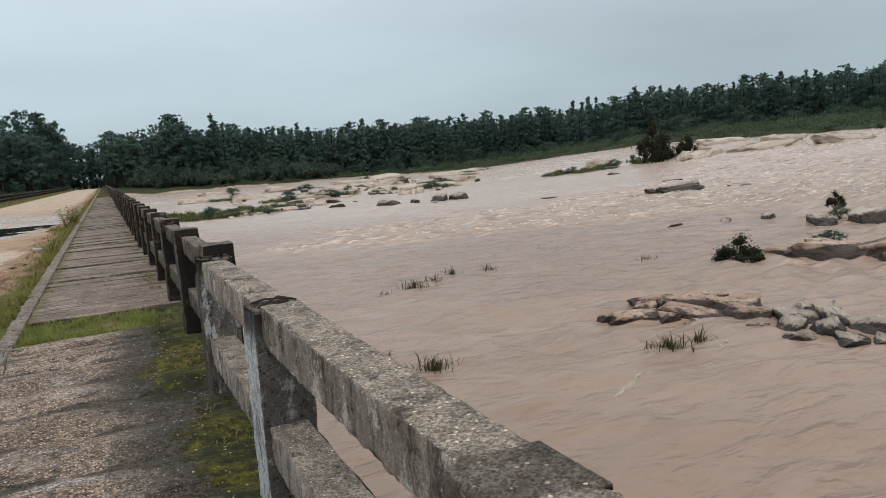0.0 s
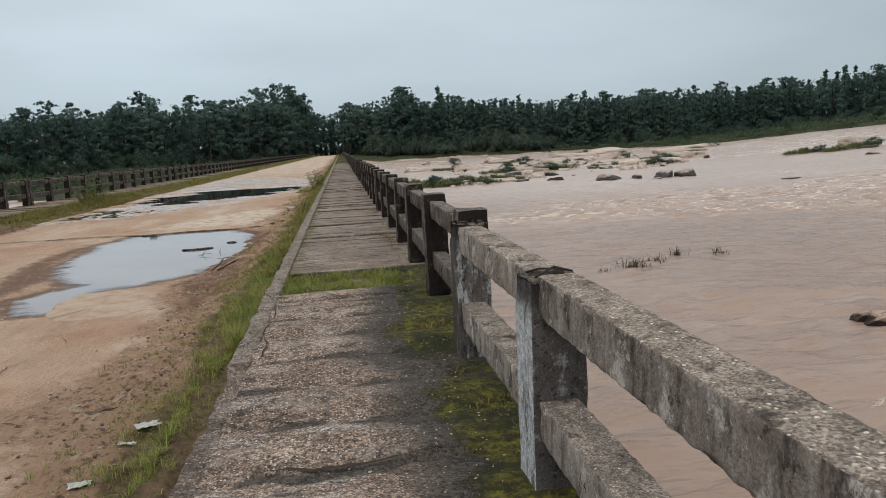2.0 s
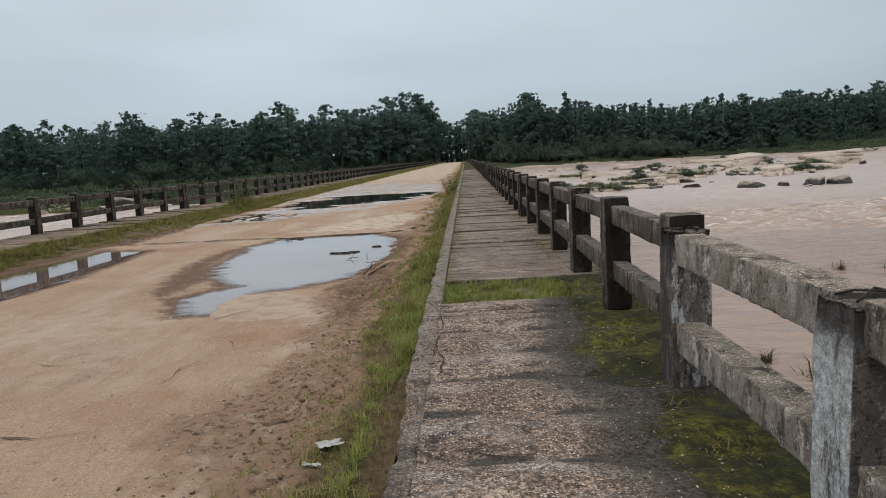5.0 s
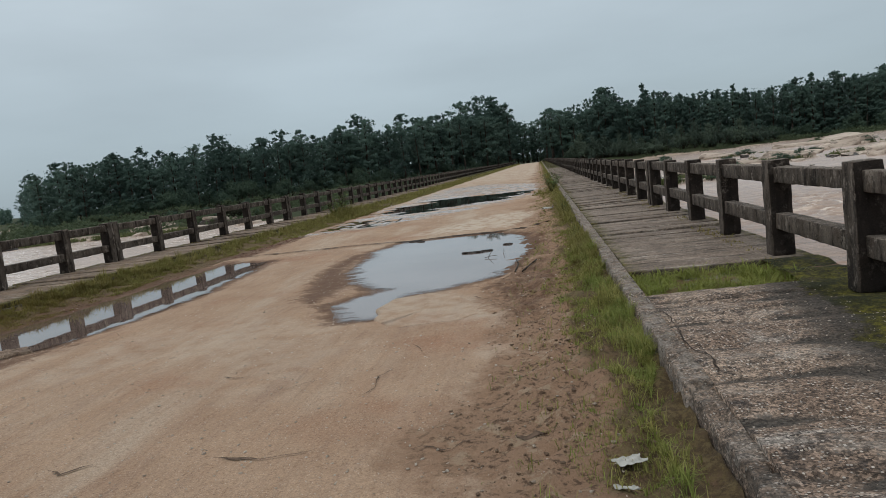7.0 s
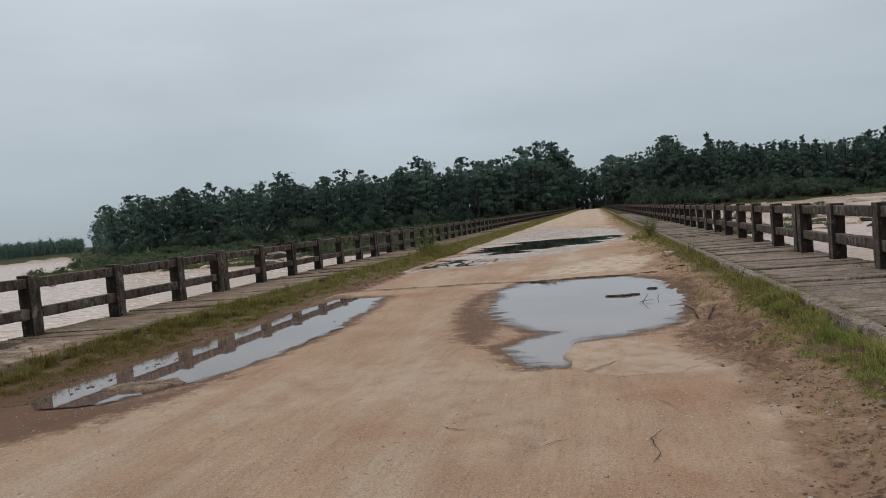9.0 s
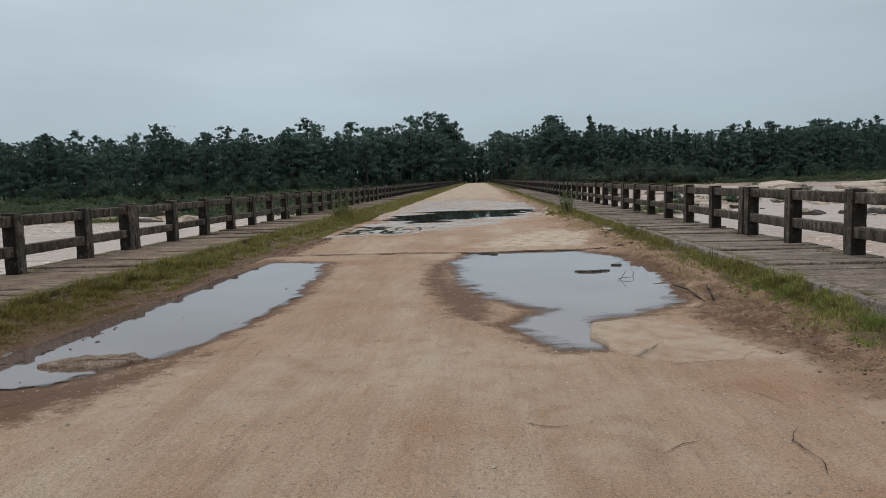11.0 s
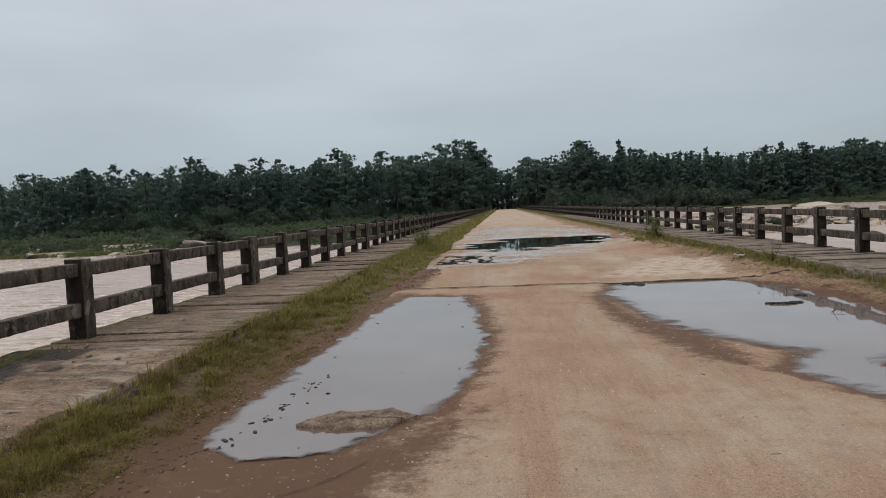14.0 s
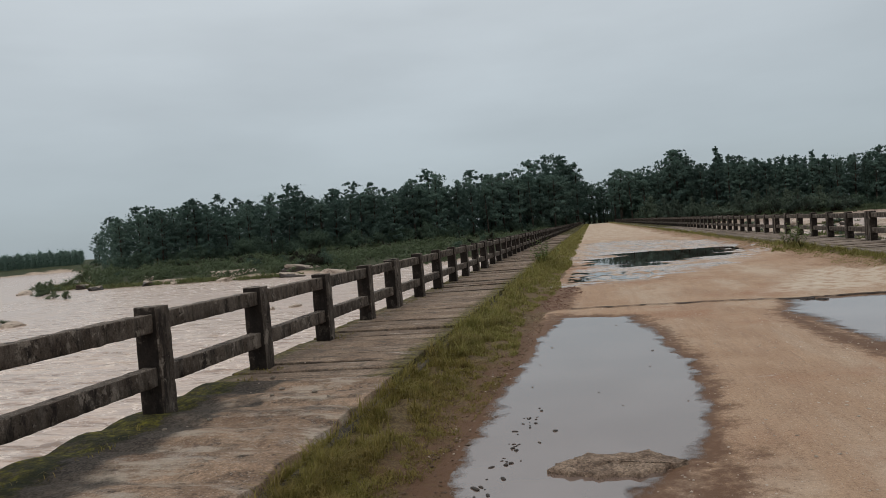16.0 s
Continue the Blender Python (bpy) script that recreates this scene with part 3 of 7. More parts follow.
def river_material():
    """Silt-brown flood water with foam where the field 'rapid' is strong."""
    m = Mat("brown_flood_water", 0.12, 0.5)
    m.b.inputs["IOR"].default_value = 1.33
    flow = m.scaled((0.55, 1.0, 1.0))
    m.b.inputs["Specular IOR Level"].default_value = 0.36
    c = m.mix(m.noise(0.05, 5, 0.6, lo=0.3, hi=0.7), (0.288, 0.196, 0.144), (0.358, 0.256, 0.196))
    c = m.mix(m.noise(0.7, 5, 0.6, co=flow, lo=0.45, hi=0.72), c, (0.27, 0.185, 0.138))
    rap = m.attr("rapid")
    c = m.mix(m.math("MULTIPLY", rap, 0.35), c, (0.46, 0.345, 0.265))
    # pale sheen of the sky painted over the water's own brown
    c = m.mix(m.math("MULTIPLY", m.attr("sky_sheen"), 0.75), c, (0.58, 0.465, 0.395))
    c = m.mix(m.math("MULTIPLY", rap, m.noise(1.1, 7, 0.72, co=m.scaled((0.35, 1.2, 1)), lo=0.50, hi=0.66)), c, (0.60, 0.475, 0.38))
    # noise streaks of brown painted in for the ripples' dark troughs
    c = m.mix(m.math("MULTIPLY", rap, m.noise(0.9, 6, 0.72, co=m.scaled((0.35, 1.3, 1)), lo=0.50, hi=0.64)), c, (0.27, 0.175, 0.12))
    foam = m.math("ADD", m.math("MULTIPLY", rap, 0.19), m.noise(1.9, 8, 0.7, co=flow, distort=0.8))
    f = m.span(foam, 0.74, 0.84)
    c = m.mix(m.math("MULTIPLY", f, 0.8), c, (0.72, 0.63, 0.55))
    m.colour(c)
    m.rough(m.span(f, 0, 1, 0.24, 0.7))
    m.bump(m.noise(0.8, 3, 0.5, co=flow), 0.7, 0.28)
    stroke = m.noise(1.7, 3, 0.5, co=m.scaled((0.55, 1.3, 1.0)), distort=0.25, lo=0.40, hi=0.85)
    m.bump(stroke, 0.7, 0.12)
    m.bump(m.noise(3.6, 5, 0.62, co=m.scaled((0.8, 1.2, 1.0))), 0.6, 0.045)
    return m.m


M_RIVER = river_material()


def ground_material():
    m = Mat("river_bank_ground", 0.95, 0.2)
    g = m.mix(m.noise(0.35, 5, lo=0.35, hi=0.65), (0.030, 0.038, 0.017), (0.056, 0.060, 0.027))
    g = m.mix(m.noise(0.08, 4, lo=0.4, hi=0.65), g, (0.035, 0.045, 0.02))
    s = m.mix(m.noise(0.8, 5, lo=0.35, hi=0.65), (0.46, 0.36, 0.28), (0.33, 0.25, 0.19))
    c = m.mix(m.span(m.math("ADD", m.attr("green"), m.math("MULTIPLY", m.math("SUBTRACT", m.noise(0.12, 5), 0.5), 1.0)), 0.35, 0.6), s, g)
    m.colour(c)
    m.bump(m.noise(1.5, 5), 0.6, 0.2)
    return m.m


M_GROUND = ground_material()


def leaf_material(name, a, b, dark, rough=0.65, through_light=0.35, gloss=0.15, clump=None):
    """Leaves: each clump a tint of its own, some light passing through."""
    m = Mat(name, rough, gloss)
    g = m.node("ShaderNodeNewGeometry")
    oi = m.node("ShaderNodeObjectInfo")
    c = m.mix(g.outputs["Random Per Island"], a, b)
    if clump:
        # tufts of fresh and of withered blades
        c = m.mix(m.noise(3.2, 5, 0.65, lo=0.42, hi=0.60), c, m.mix(g.outputs["Random Per Island"], clump, tuple(1.5 * k for k in clump)))
        c = m.mix(m.noise(5.0, 6, 0.7, lo=0.55, hi=0.70), c, dark)
    else:
        c = m.mix(m.span(oi.outputs["Random"], 0, 1, 0, 0.75), c, dark)
    m.colour(c)
    tr = m.node("ShaderNodeBsdfTranslucent")
    m.t.links.new(c, tr.inputs["Color"])
    mx = m.node("ShaderNodeMixShader")
    mx.inputs[0].default_value = through_light
    m.t.links.new(m.b.outputs[0], mx.inputs[1])
    m.t.links.new(tr.outputs[0], mx.inputs[2])
    m.t.links.new(mx.outputs[0], m.t.nodes["Material Output"].inputs["Surface"])
    return m.m


# forest leaf tone lifted and blued to stand for distance haze
M_LEAF = leaf_material("forest_leaves", (0.126, 0.193, 0.160), (0.150, 0.218, 0.174), (0.074, 0.116, 0.100), 0.8, 0.5, 0.05)
M_UNDER = leaf_material("undergrowth_leaves", (0.078, 0.118, 0.086), (0.120, 0.166, 0.116), (0.078, 0.116, 0.088), 0.8, 0.5, 0.05)
M_LEAF2 = leaf_material("creeper_leaves", (0.080, 0.112, 0.082), (0.122, 0.158, 0.108), (0.055, 0.078, 0.062))
M_BUSH = leaf_material("bank_shrub_leaves", (0.090, 0.122, 0.066), (0.152, 0.186, 0.100), (0.082, 0.108, 0.060))
M_DARKBUSH = leaf_material("river_shrub_leaves", (0.02, 0.022, 0.014), (0.045, 0.045, 0.024), (0.02, 0.02, 0.014))
M_GRASS = leaf_material("verge_grass_blades", (0.178, 0.178, 0.046), (0.38, 0.35, 0.12), (0.23, 0.17, 0.078), clump=(0.172, 0.200, 0.052))
M_OLIVE = leaf_material("olive_grass_blades", (0.132, 0.106, 0.032), (0.30, 0.232, 0.080), (0.125, 0.084, 0.040), clump=(0.158, 0.136, 0.038))
M_PATCH = leaf_material("patch_grass_blades", (0.15, 0.165, 0.034), (0.33, 0.34, 0.095), (0.12, 0.10, 0.035), clump=(0.16, 0.185, 0.040))
M_VERGE = leaf_material("rough_grass_blades", (0.150, 0.134, 0.042), (0.33, 0.282, 0.102), (0.15, 0.108, 0.048), clump=(0.172, 0.164, 0.048))
M_TUSSOCK = leaf_material("island_grass_blades", (0.095, 0.104, 0.044), (0.20, 0.20, 0.088), (0.11, 0.095, 0.05), clump=(0.10, 0.125, 0.050))
M_REED = leaf_material("river_grass_blades", (0.05, 0.05, 0.02), (0.12, 0.10, 0.045), (0.06, 0.055, 0.025))


def bark_material():
    m = Mat("bark", 0.95, 0.1)
    m.shifted()
    m.colour(m.mix(m.noise(2.5, 5, co=m.scaled((2, 2, 0.4)), lo=0.35, hi=0.65), (0.030, 0.024, 0.019), (0.075, 0.060, 0.048)))
    return m.m


M_BARK = bark_material()


def rock_material(name, a, b, dark, fissure=0.25, tide_shade=False):
    m = Mat(name, 0.85, 0.3)
    at = m.co
    m.shifted()
    c = m.mix(m.noise(0.9, 6, 0.6, lo=0.32, hi=0.68), a, b)
    c = m.mix(m.noise(4, 6, 0.65, lo=0.52, hi=0.72), c, dark)
    w = m.node("ShaderNodeVectorMath")
    w.operation = "MULTIPLY_ADD"
    nz = m.node("ShaderNodeTexNoise")
    m.t.links.new(m.co, nz.inputs["Vector"])
    nz.inputs["Scale"].default_value = 2.0
    m.t.links.new(nz.outputs["Color"], w.inputs[0])
    w.inputs[1].default_value = (0.7, 0.7, 0.7)
    m.t.links.new(m.co, w.inputs[2])
    fis = m.span(m.voronoi(1.7, "DISTANCE_TO_EDGE", w.outputs[0]), 0.032, 0.006)
    fis = m.math("MULTIPLY", fis, m.noise(1.3, 3, lo=0.42, hi=0.58))
    c = m.mix(m.math("MULTIPLY", fis, fissure), c, tuple(0.5 * k for k in dark))
    if tide_shade:
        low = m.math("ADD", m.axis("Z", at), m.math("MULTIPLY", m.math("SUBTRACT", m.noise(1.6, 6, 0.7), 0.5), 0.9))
        c = m.mix(m.span(low, 0.42, 0.27, 0, 0.93), c, tuple(0.7 * k for k in dark))    # wet waterline, carried higher as painted shade on the sides
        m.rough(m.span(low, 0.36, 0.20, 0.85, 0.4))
    m.colour(c)
    m.bump(m.math("MULTIPLY", fis, -fissure), 0.8, 0.08)
    m.bump(m.noise(5, 8, 0.68), 0.9, 0.12)
    return m.m


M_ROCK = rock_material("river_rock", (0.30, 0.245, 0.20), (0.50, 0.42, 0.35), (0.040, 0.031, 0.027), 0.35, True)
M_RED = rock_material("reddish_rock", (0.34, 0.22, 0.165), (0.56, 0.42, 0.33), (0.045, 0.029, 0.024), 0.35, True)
M_PALEROCK = rock_material("pale_rock_shelf", (0.42, 0.335, 0.27), (0.56, 0.465, 0.385), (0.14, 0.112, 0.092), 0.3)


def plain_material(name, c, rough=0.7, vary=0.2):
    m = Mat(name, rough, 0.3)
    m.colour(m.mix(m.noise(30, 4, lo=0.35, hi=0.7), c, tuple(k * (1 - vary) for k in c)))
    return m.m


# ---- bank lines, by bearing from the bridge's near end: degrees, shore, wood's edge, ground height at the wood ----
BANKS = np.array([
    (-180, 75, 105, 0.5), (-125, 85, 115, 0.5), (-104, 300, 330, 0), (-92, 1200, 1240, 0), (-75, 900, 940, 0), (-60, 620, 650, 0),
    (-46, 450, 480, 0), (-40, 430, 460, 0), (-38.6, 140, 196, -1.5), (-34, 134, 192, -1.2), (-28, 126, 196, -1.2), (-20, 110, 212, -1),
    (-12, 118, 236, -1), (-6, 160, 262, -0.8), (-3, 262, 284, -0.3), (3, 262, 288, -0.3), (6, 268, 290, -0.8), (10, 276, 296, -0.8),
    (15, 276, 300, -1.6), (20, 288, 306, -2.2), (25, 262, 298, -2.2), (30, 250, 292, -1.2), (35, 238, 286, 0.8), (40, 208, 254, 2.4),
    (46, 186, 240, 3.4), (52, 160, 234, 3.9), (58, 150, 236, 4.4), (66, 190, 262, 5), (78, 500, 560, 7), (92, 1200, 1240, 7),
    (104, 300, 330, 2), (125, 85, 115, 0.5), (180, 75, 105, 0.5)])


def bank(az, k):
    return np.interp((np.degrees(az) if np.ndim(az) else math.degrees(az)) - 0.5, BANKS[:, 0], BANKS[:, k])


def ground_height(x, y):
    x, y = np.asarray(x, float), np.asarray(y, float)
    r, az = np.hypot(x, y), np.arctan2(x, y)
    s, f, g = bank(az, 1), bank(az, 2), bank(az, 3)
    w = water_level(x, y)
    s = s + 6 * gnoise(az * 14, r * 0 + 3, 5) + 2.5 * gnoise(x / 9, y / 9, 6)
    u = smooth(-1, 1, (r - s) / 14)
    lip = np.clip((r - s) / np.maximum(f - s, 5), 0, 1)
    up = w - 1.3 + u * 1.65
    z = up + (np.maximum(g, w + 0.3) - (w + 0.35)) * lip ** 0.8 + u * 0.35 * fbm(x / 11, y / 11, 8, 3)
    z = z + smooth(0, 400, r - f) * 4
    road = np.exp(-((x / 7.5) ** 2)) * smooth(END_Y - 14, END_Y + 2, y) * (y > 0)
    return z * (1 - road) + road * -0.12


def build_ground():
    az = np.radians(np.linspace(-180, 180, 541))
    rr = np.concatenate([np.geomspace(3, 60, 14), np.linspace(64, 330, 120), np.geomspace(336, 4200, 40)])
    A, R = np.meshgrid(az, rr)
    X, Y = R * np.sin(A), R * np.cos(A)
    Z = ground_height(X, Y)
    na = len(az)
    i = (np.arange(len(rr) - 1)[:, None] * na + np.arange(na - 1)[None, :]).ravel()
    quads = np.stack([i, i + 1, i + na + 1, i + na], 1)[:, ::-1]
    me = mesh_from("ground", np.stack([X.ravel(), Y.ravel(), Z.ravel()], 1), quads.tolist())
    s = bank(A, 1)
    attribute(me, "green", smooth(-1, 10, R - s))
    return thing("ground", "low river bank of sand, grass and scrub", "ground", kind="structure", me=me, material=M_GROUND)


def wave_height(X, Y):
    d = np.hypot(X - 2, Y)
    rough = 0.35 + 0.65 * smooth(0.0, 0.35, fbm(X / 38 + 4, Y / 26, 31, 3) + 0.45 * np.exp(-((Y - 42 - 0.25 * (X - 20)) / 14) ** 2))
    fade = 1 - 0.8 * smooth(120, 320, d)
    a = 0.10 * gnoise(X / 1.2, Y / 0.55, 45) + 0.12 * (0.35 - np.abs(gnoise(X / 3.4, Y / 1.7, 41))) + 0.10 * gnoise(X / 1.5, Y / 0.8, 42) + 0.12 * gnoise(X / 8, Y / 5, 43)
    return 2.0 * (1 - 0.55 * smooth(-5, -9, X)) * rough * fade * (0.45 + 0.55 * smooth(14, 30, Y + 0.4 * np.abs(X))) * a


def build_river():
    xs = steps((-1500, -60, 90, 6), (-60, -7, 1.6, 0.35), (-7, 6, 1.2, 0.5), (6, 48, 0.20, 0.36), (48, 200, 0.4, 4), (200, 1500, 6, 90))
    ys = steps((-400, -8, 60, 1), (-8, 52, 0.20, 0.26), (52, 140, 0.3, 1.4), (140, 420, 1.5, 8), (420, 1600, 10, 120))
    me = sheet("river", xs, ys, lambda X, Y: water_level(X, Y) + wave_height(X, Y))
    X, Y = np.meshgrid(xs, ys)
    # sky's sheen painted downstream and far off; rapid is raised downstream for it too
    attribute(me, "rapid", smooth(0.05, 0.5, fbm(X / 38 + 4, Y / 26, 31, 3) + 0.6 * np.exp(-((Y - 44 - 0.25 * (X - 20)) / 12) ** 2)
                                  + 0.5 * smooth(45, 110, X) + 0.45 * smooth(-5, -16, X)) * (0.12 + 0.88 * smooth(20, 40, Y + 0.4 * np.abs(X) + 26 * smooth(-5, -9, X))))
    attribute(me, "sky_sheen", np.maximum(smooth(-5, -12, X), 0.75 * smooth(46, 84, Y + 0.25 * X)))
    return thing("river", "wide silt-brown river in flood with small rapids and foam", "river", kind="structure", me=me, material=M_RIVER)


# ---- carriageway ----
POOL_R = [(0.46, 14.87), (0.85, 16.1), (2.67, 16.2), (3.48, 15.29), (3.68, 12.97), (3.2, 10.48), (2.18, 9.42), (2.3, 8.45), (1.69, 8.33),
          (1.29, 9.29), (1.74, 10.06), (1.08, 10.85), (0.53, 12.81)]
POOL_L = [(-3.06, 15.5), (-1.98, 15.22), (-1.70, 13.18), (-1.48, 11.8), (-1.53, 10.5), (-1.64, 9.15), (-1.9, 8.2), (-2.3, 7.35), (-3.0, 7.3),
          (-3.46, 7.8), (-3.38, 10.15), (-3.24, 13.45)]
POOL_F = [(-2.9, 27.0), (-1.2, 26.6), (0.4, 28.6), (2.0, 31.0), (3.5, 33.6), (3.5, 35.6), (1.8, 36.4), (-0.4, 36.6), (-2.2, 35.0), (-2.9, 32)]
FILM = [(-3.5, 20.6), (-1.5, 21.0), (0.5, 22.8), (2.4, 25.5), (4.0, 30), (4.0, 44), (2.0, 50), (-1, 55), (-3.5, 52)]   # wet silt round the far pool
RUTS = [(-3.3, 21.0), (-1.2, 21.6), (-0.6, 24.5), (-3.3, 25.8)]
POOL_LEVEL = -0.012


def pool_depth(x, y):
    """How far each pool reaches inside its shore, as one field."""
    x = x - 0.0087 * (y - 2)
    wob = 0.20 * fbm(x / 0.9, y / 1.3, 61, 4, 0.45)
    r = inside(POOL_R, x, y) + wob
    l = inside(POOL_L, x, y) + wob * 0.8
    f = inside(POOL_F, x, y) + 1.7 * fbm(x / 3.4, y / 1.1, 63, 5, 0.6) + 0.3 * wob
    f = np.maximum(f, np.minimum(inside(RUTS, x, y), 1.6 * (0.11 - np.abs(gnoise(x / 0.38 + 0.40 * y, y / 1.5, 64)))))
    return r, l, f


def road_height(x, y):
    z = 0.018 * fbm(x / 1.7, y / 4.0, 51, 4) + 0.008 * fbm(x / 0.32, y / 1.6, 52, 3) + 0.006 * gnoise(x / 0.12, y / 0.14, 53)
    r, l, f = pool_depth(x, y)
    bowl = np.maximum(np.maximum(smooth(-0.5, 0.3, r), smooth(-0.5, 0.3, l)), smooth(-0.7, 0.5, f))
    z = z * (1 - 0.55 * bowl) + 0.012 - 0.046 * bowl
    # soil washed up against the kerbs
    right = smooth(3.3, 4.5, x + 0.25 * fbm(x, y / 1.2, 55, 3))
    left = smooth(-3.3, -4.2, x + 0.2 * fbm(x, y / 1.2, 56, 3))
    edge = np.maximum(right, left)
    z = z + 0.10 * edge + (edge + 0.5 * smooth(2.6, 3.3, x)) * 0.065 * fbm(x / 0.20, y / 0.26, 57, 4, 0.65)
    # tyre ridges in front of the far pool
    rid = np.exp(-((y - 19.6) / 1.6) ** 2)
    z = z + rid * (0.03 + 0.045 * fbm(x / 0.45 + 0.3 * y, y / 1.2, 58, 4))
    return z


def build_road():
    xs = steps((KERB_L - 0.02, KERB_R + 0.02, 0.065, 0.065))
    ys = steps((BACK_Y, -1, 1.2, 0.2), (-1, 26, 0.06, 0.075), (26, 60, 0.08, 0.3), (60, END_Y, 0.35, 3))
    me = sheet("road", xs, ys, road_height)
    X, Y = np.meshgrid(xs, ys)
    r, l, f = pool_depth(X, Y)
    wet = np.maximum(np.maximum(smooth(-0.6, 0.12, r), smooth(-0.55 - 0.4 * smooth(-2.6, -3.1, X), 0.12, l)), 0.5 * smooth(-1.5, 0.1, f))
    attribute(me, "wet", np.maximum.reduce([wet, 1.0 * smooth(-0.35, 0.4, inside([(0.1, 14.5), (0.45, 15), (0.6, 12.7), (1.2, 10.8), (1.1, 9.2), (0.7, 9.6), (0.15, 12)], X, Y)), 0.62 * smooth(-0.25, 0.35, inside([(2.95, 9.7), (3.4, 10.2), (3.6, 12.5), (4.15, 12.5), (4.25, 9.0), (3.9, 6.9), (3.4, 7.4), (3.3, 8.5)], X, Y)), 0.8 * smooth(-0.3, 0.2, inside([(-3.6, 15.8), (-2.8, 16.6), (-2.7, 20.5), (-3.5, 21)], X, Y)), 0.95 * smooth(-0.5, 0.5, inside([(-3.7, 5.4), (-2.4, 5.8), (-1.7, 6.8), (-1.3, 8.3), (-2.3, 7.6), (-3.2, 7.6), (-3.7, 9)], X, Y))]))
    soil = np.maximum(smooth(2.5, 4.2, X + 0.8 * fbm(X / 1.4, Y / 1.8, 55, 4)), smooth(-3.1, -4.05, X + 0.2 * fbm(X, Y / 1.2, 56, 3)))
    attribute(me, "soil", soil)
    attribute(me, "turf", np.maximum(1.15 * smooth(-3.12, -3.45, X + 0.12 * fbm(X, Y / 1.2, 56, 3)), 0.75 * smooth(3.95, 4.35, X + 0.3 * fbm(X / 0.8, Y / 1.2, 59, 3))))
    film = smooth(-0.8, 1.2, inside(FILM, X, Y) + 0.8 * fbm(X / 1.5, Y / 2.0, 68, 3))
    attribute(me, "film", 0.62 * film)
    crust = [(2.2, 8.5), (2.35, 9.0), (2.9, 9.1), (3.5, 8.5), (3.75, 7.7), (3.2, 7.75), (2.6, 7.75)]
    attribute(me, "pale", np.maximum(0.6 * smooth(-0.2, 0.25, inside(crust, X, Y)), 0.25 * smooth(0.1, 0.3, fbm(X / 1.2, Y / 3.0, 66, 3)) + 0.5 * smooth(40, 70, Y)
                                     + 0.8 * smooth(-0.3, 0.4, inside([(0.6, 17.2), (2.6, 21.5), (4.0, 22.5), (4.0, 17.0)], X, Y))))
    return thing("road", "unpaved sandy mud carriageway of an old bridge", "road", kind="structure", me=me, material=M_ROAD)


def build_pools():
    for name, poly in (("pool", POOL_R), ("pool", POOL_L), ("pool", POOL_F)):
        xs_, ys_ = [p[0] for p in poly], [p[1] for p in poly]
        pad = 0.5 if poly is not POOL_F else 4.2
        x0, x1 = max(min(xs_) - pad, -3.95), min(max(xs_) + pad, 4.1)
        gx, gy = np.linspace(x0, x1, 90), np.linspace(min(ys_) - pad, max(ys_) + pad, 180)
        me = sheet(name, gx, gy, lambda X, Y: X * 0 + POOL_LEVEL)
        attribute(me, "depth", np.maximum.reduce(pool_depth(*np.meshgrid(gx, gy))))
        thing(name, "shallow muddy rain puddle lying on the road", "puddle", "rain puddles", kind="structure", me=me, material=M_POOL_CLEAR if poly is POOL_F else M_POOL_DARK if poly is POOL_L else M_POOL)


# ---- footways ----
PATCH = (4.78, 6.02, 7.08, 8.30)   # hole in the footway where a slab is missing


def foot_height(x, y):
    """Screed sagging between the slabs below it."""
    ph = (y + 0.05 * gnoise(x * 1.3, y * 0.4, 70)) / 0.60
    sag = np.abs(np.sin(math.pi * ph))
    return DECK_Z + 0.034 * (sag - 0.6) + 0.018 * fbm(x / 0.5, y / 0.4, 71, 4) + 0.004 * gnoise(x / 0.05, y / 0.05, 72)


def skirted(me, depth):
    """Gives a sheet sides that go down by depth."""
    bm = bmesh.new()
    bm.from_mesh(me)
    out = bmesh.ops.extrude_edge_only(bm, edges=[e for e in bm.edges if len(e.link_faces) == 1])
    for v in out["geom"]:
        if isinstance(v, bmesh.types.BMVert):
            v.co.z -= depth
    bm.to_mesh(me)
    bm.free()
    return me


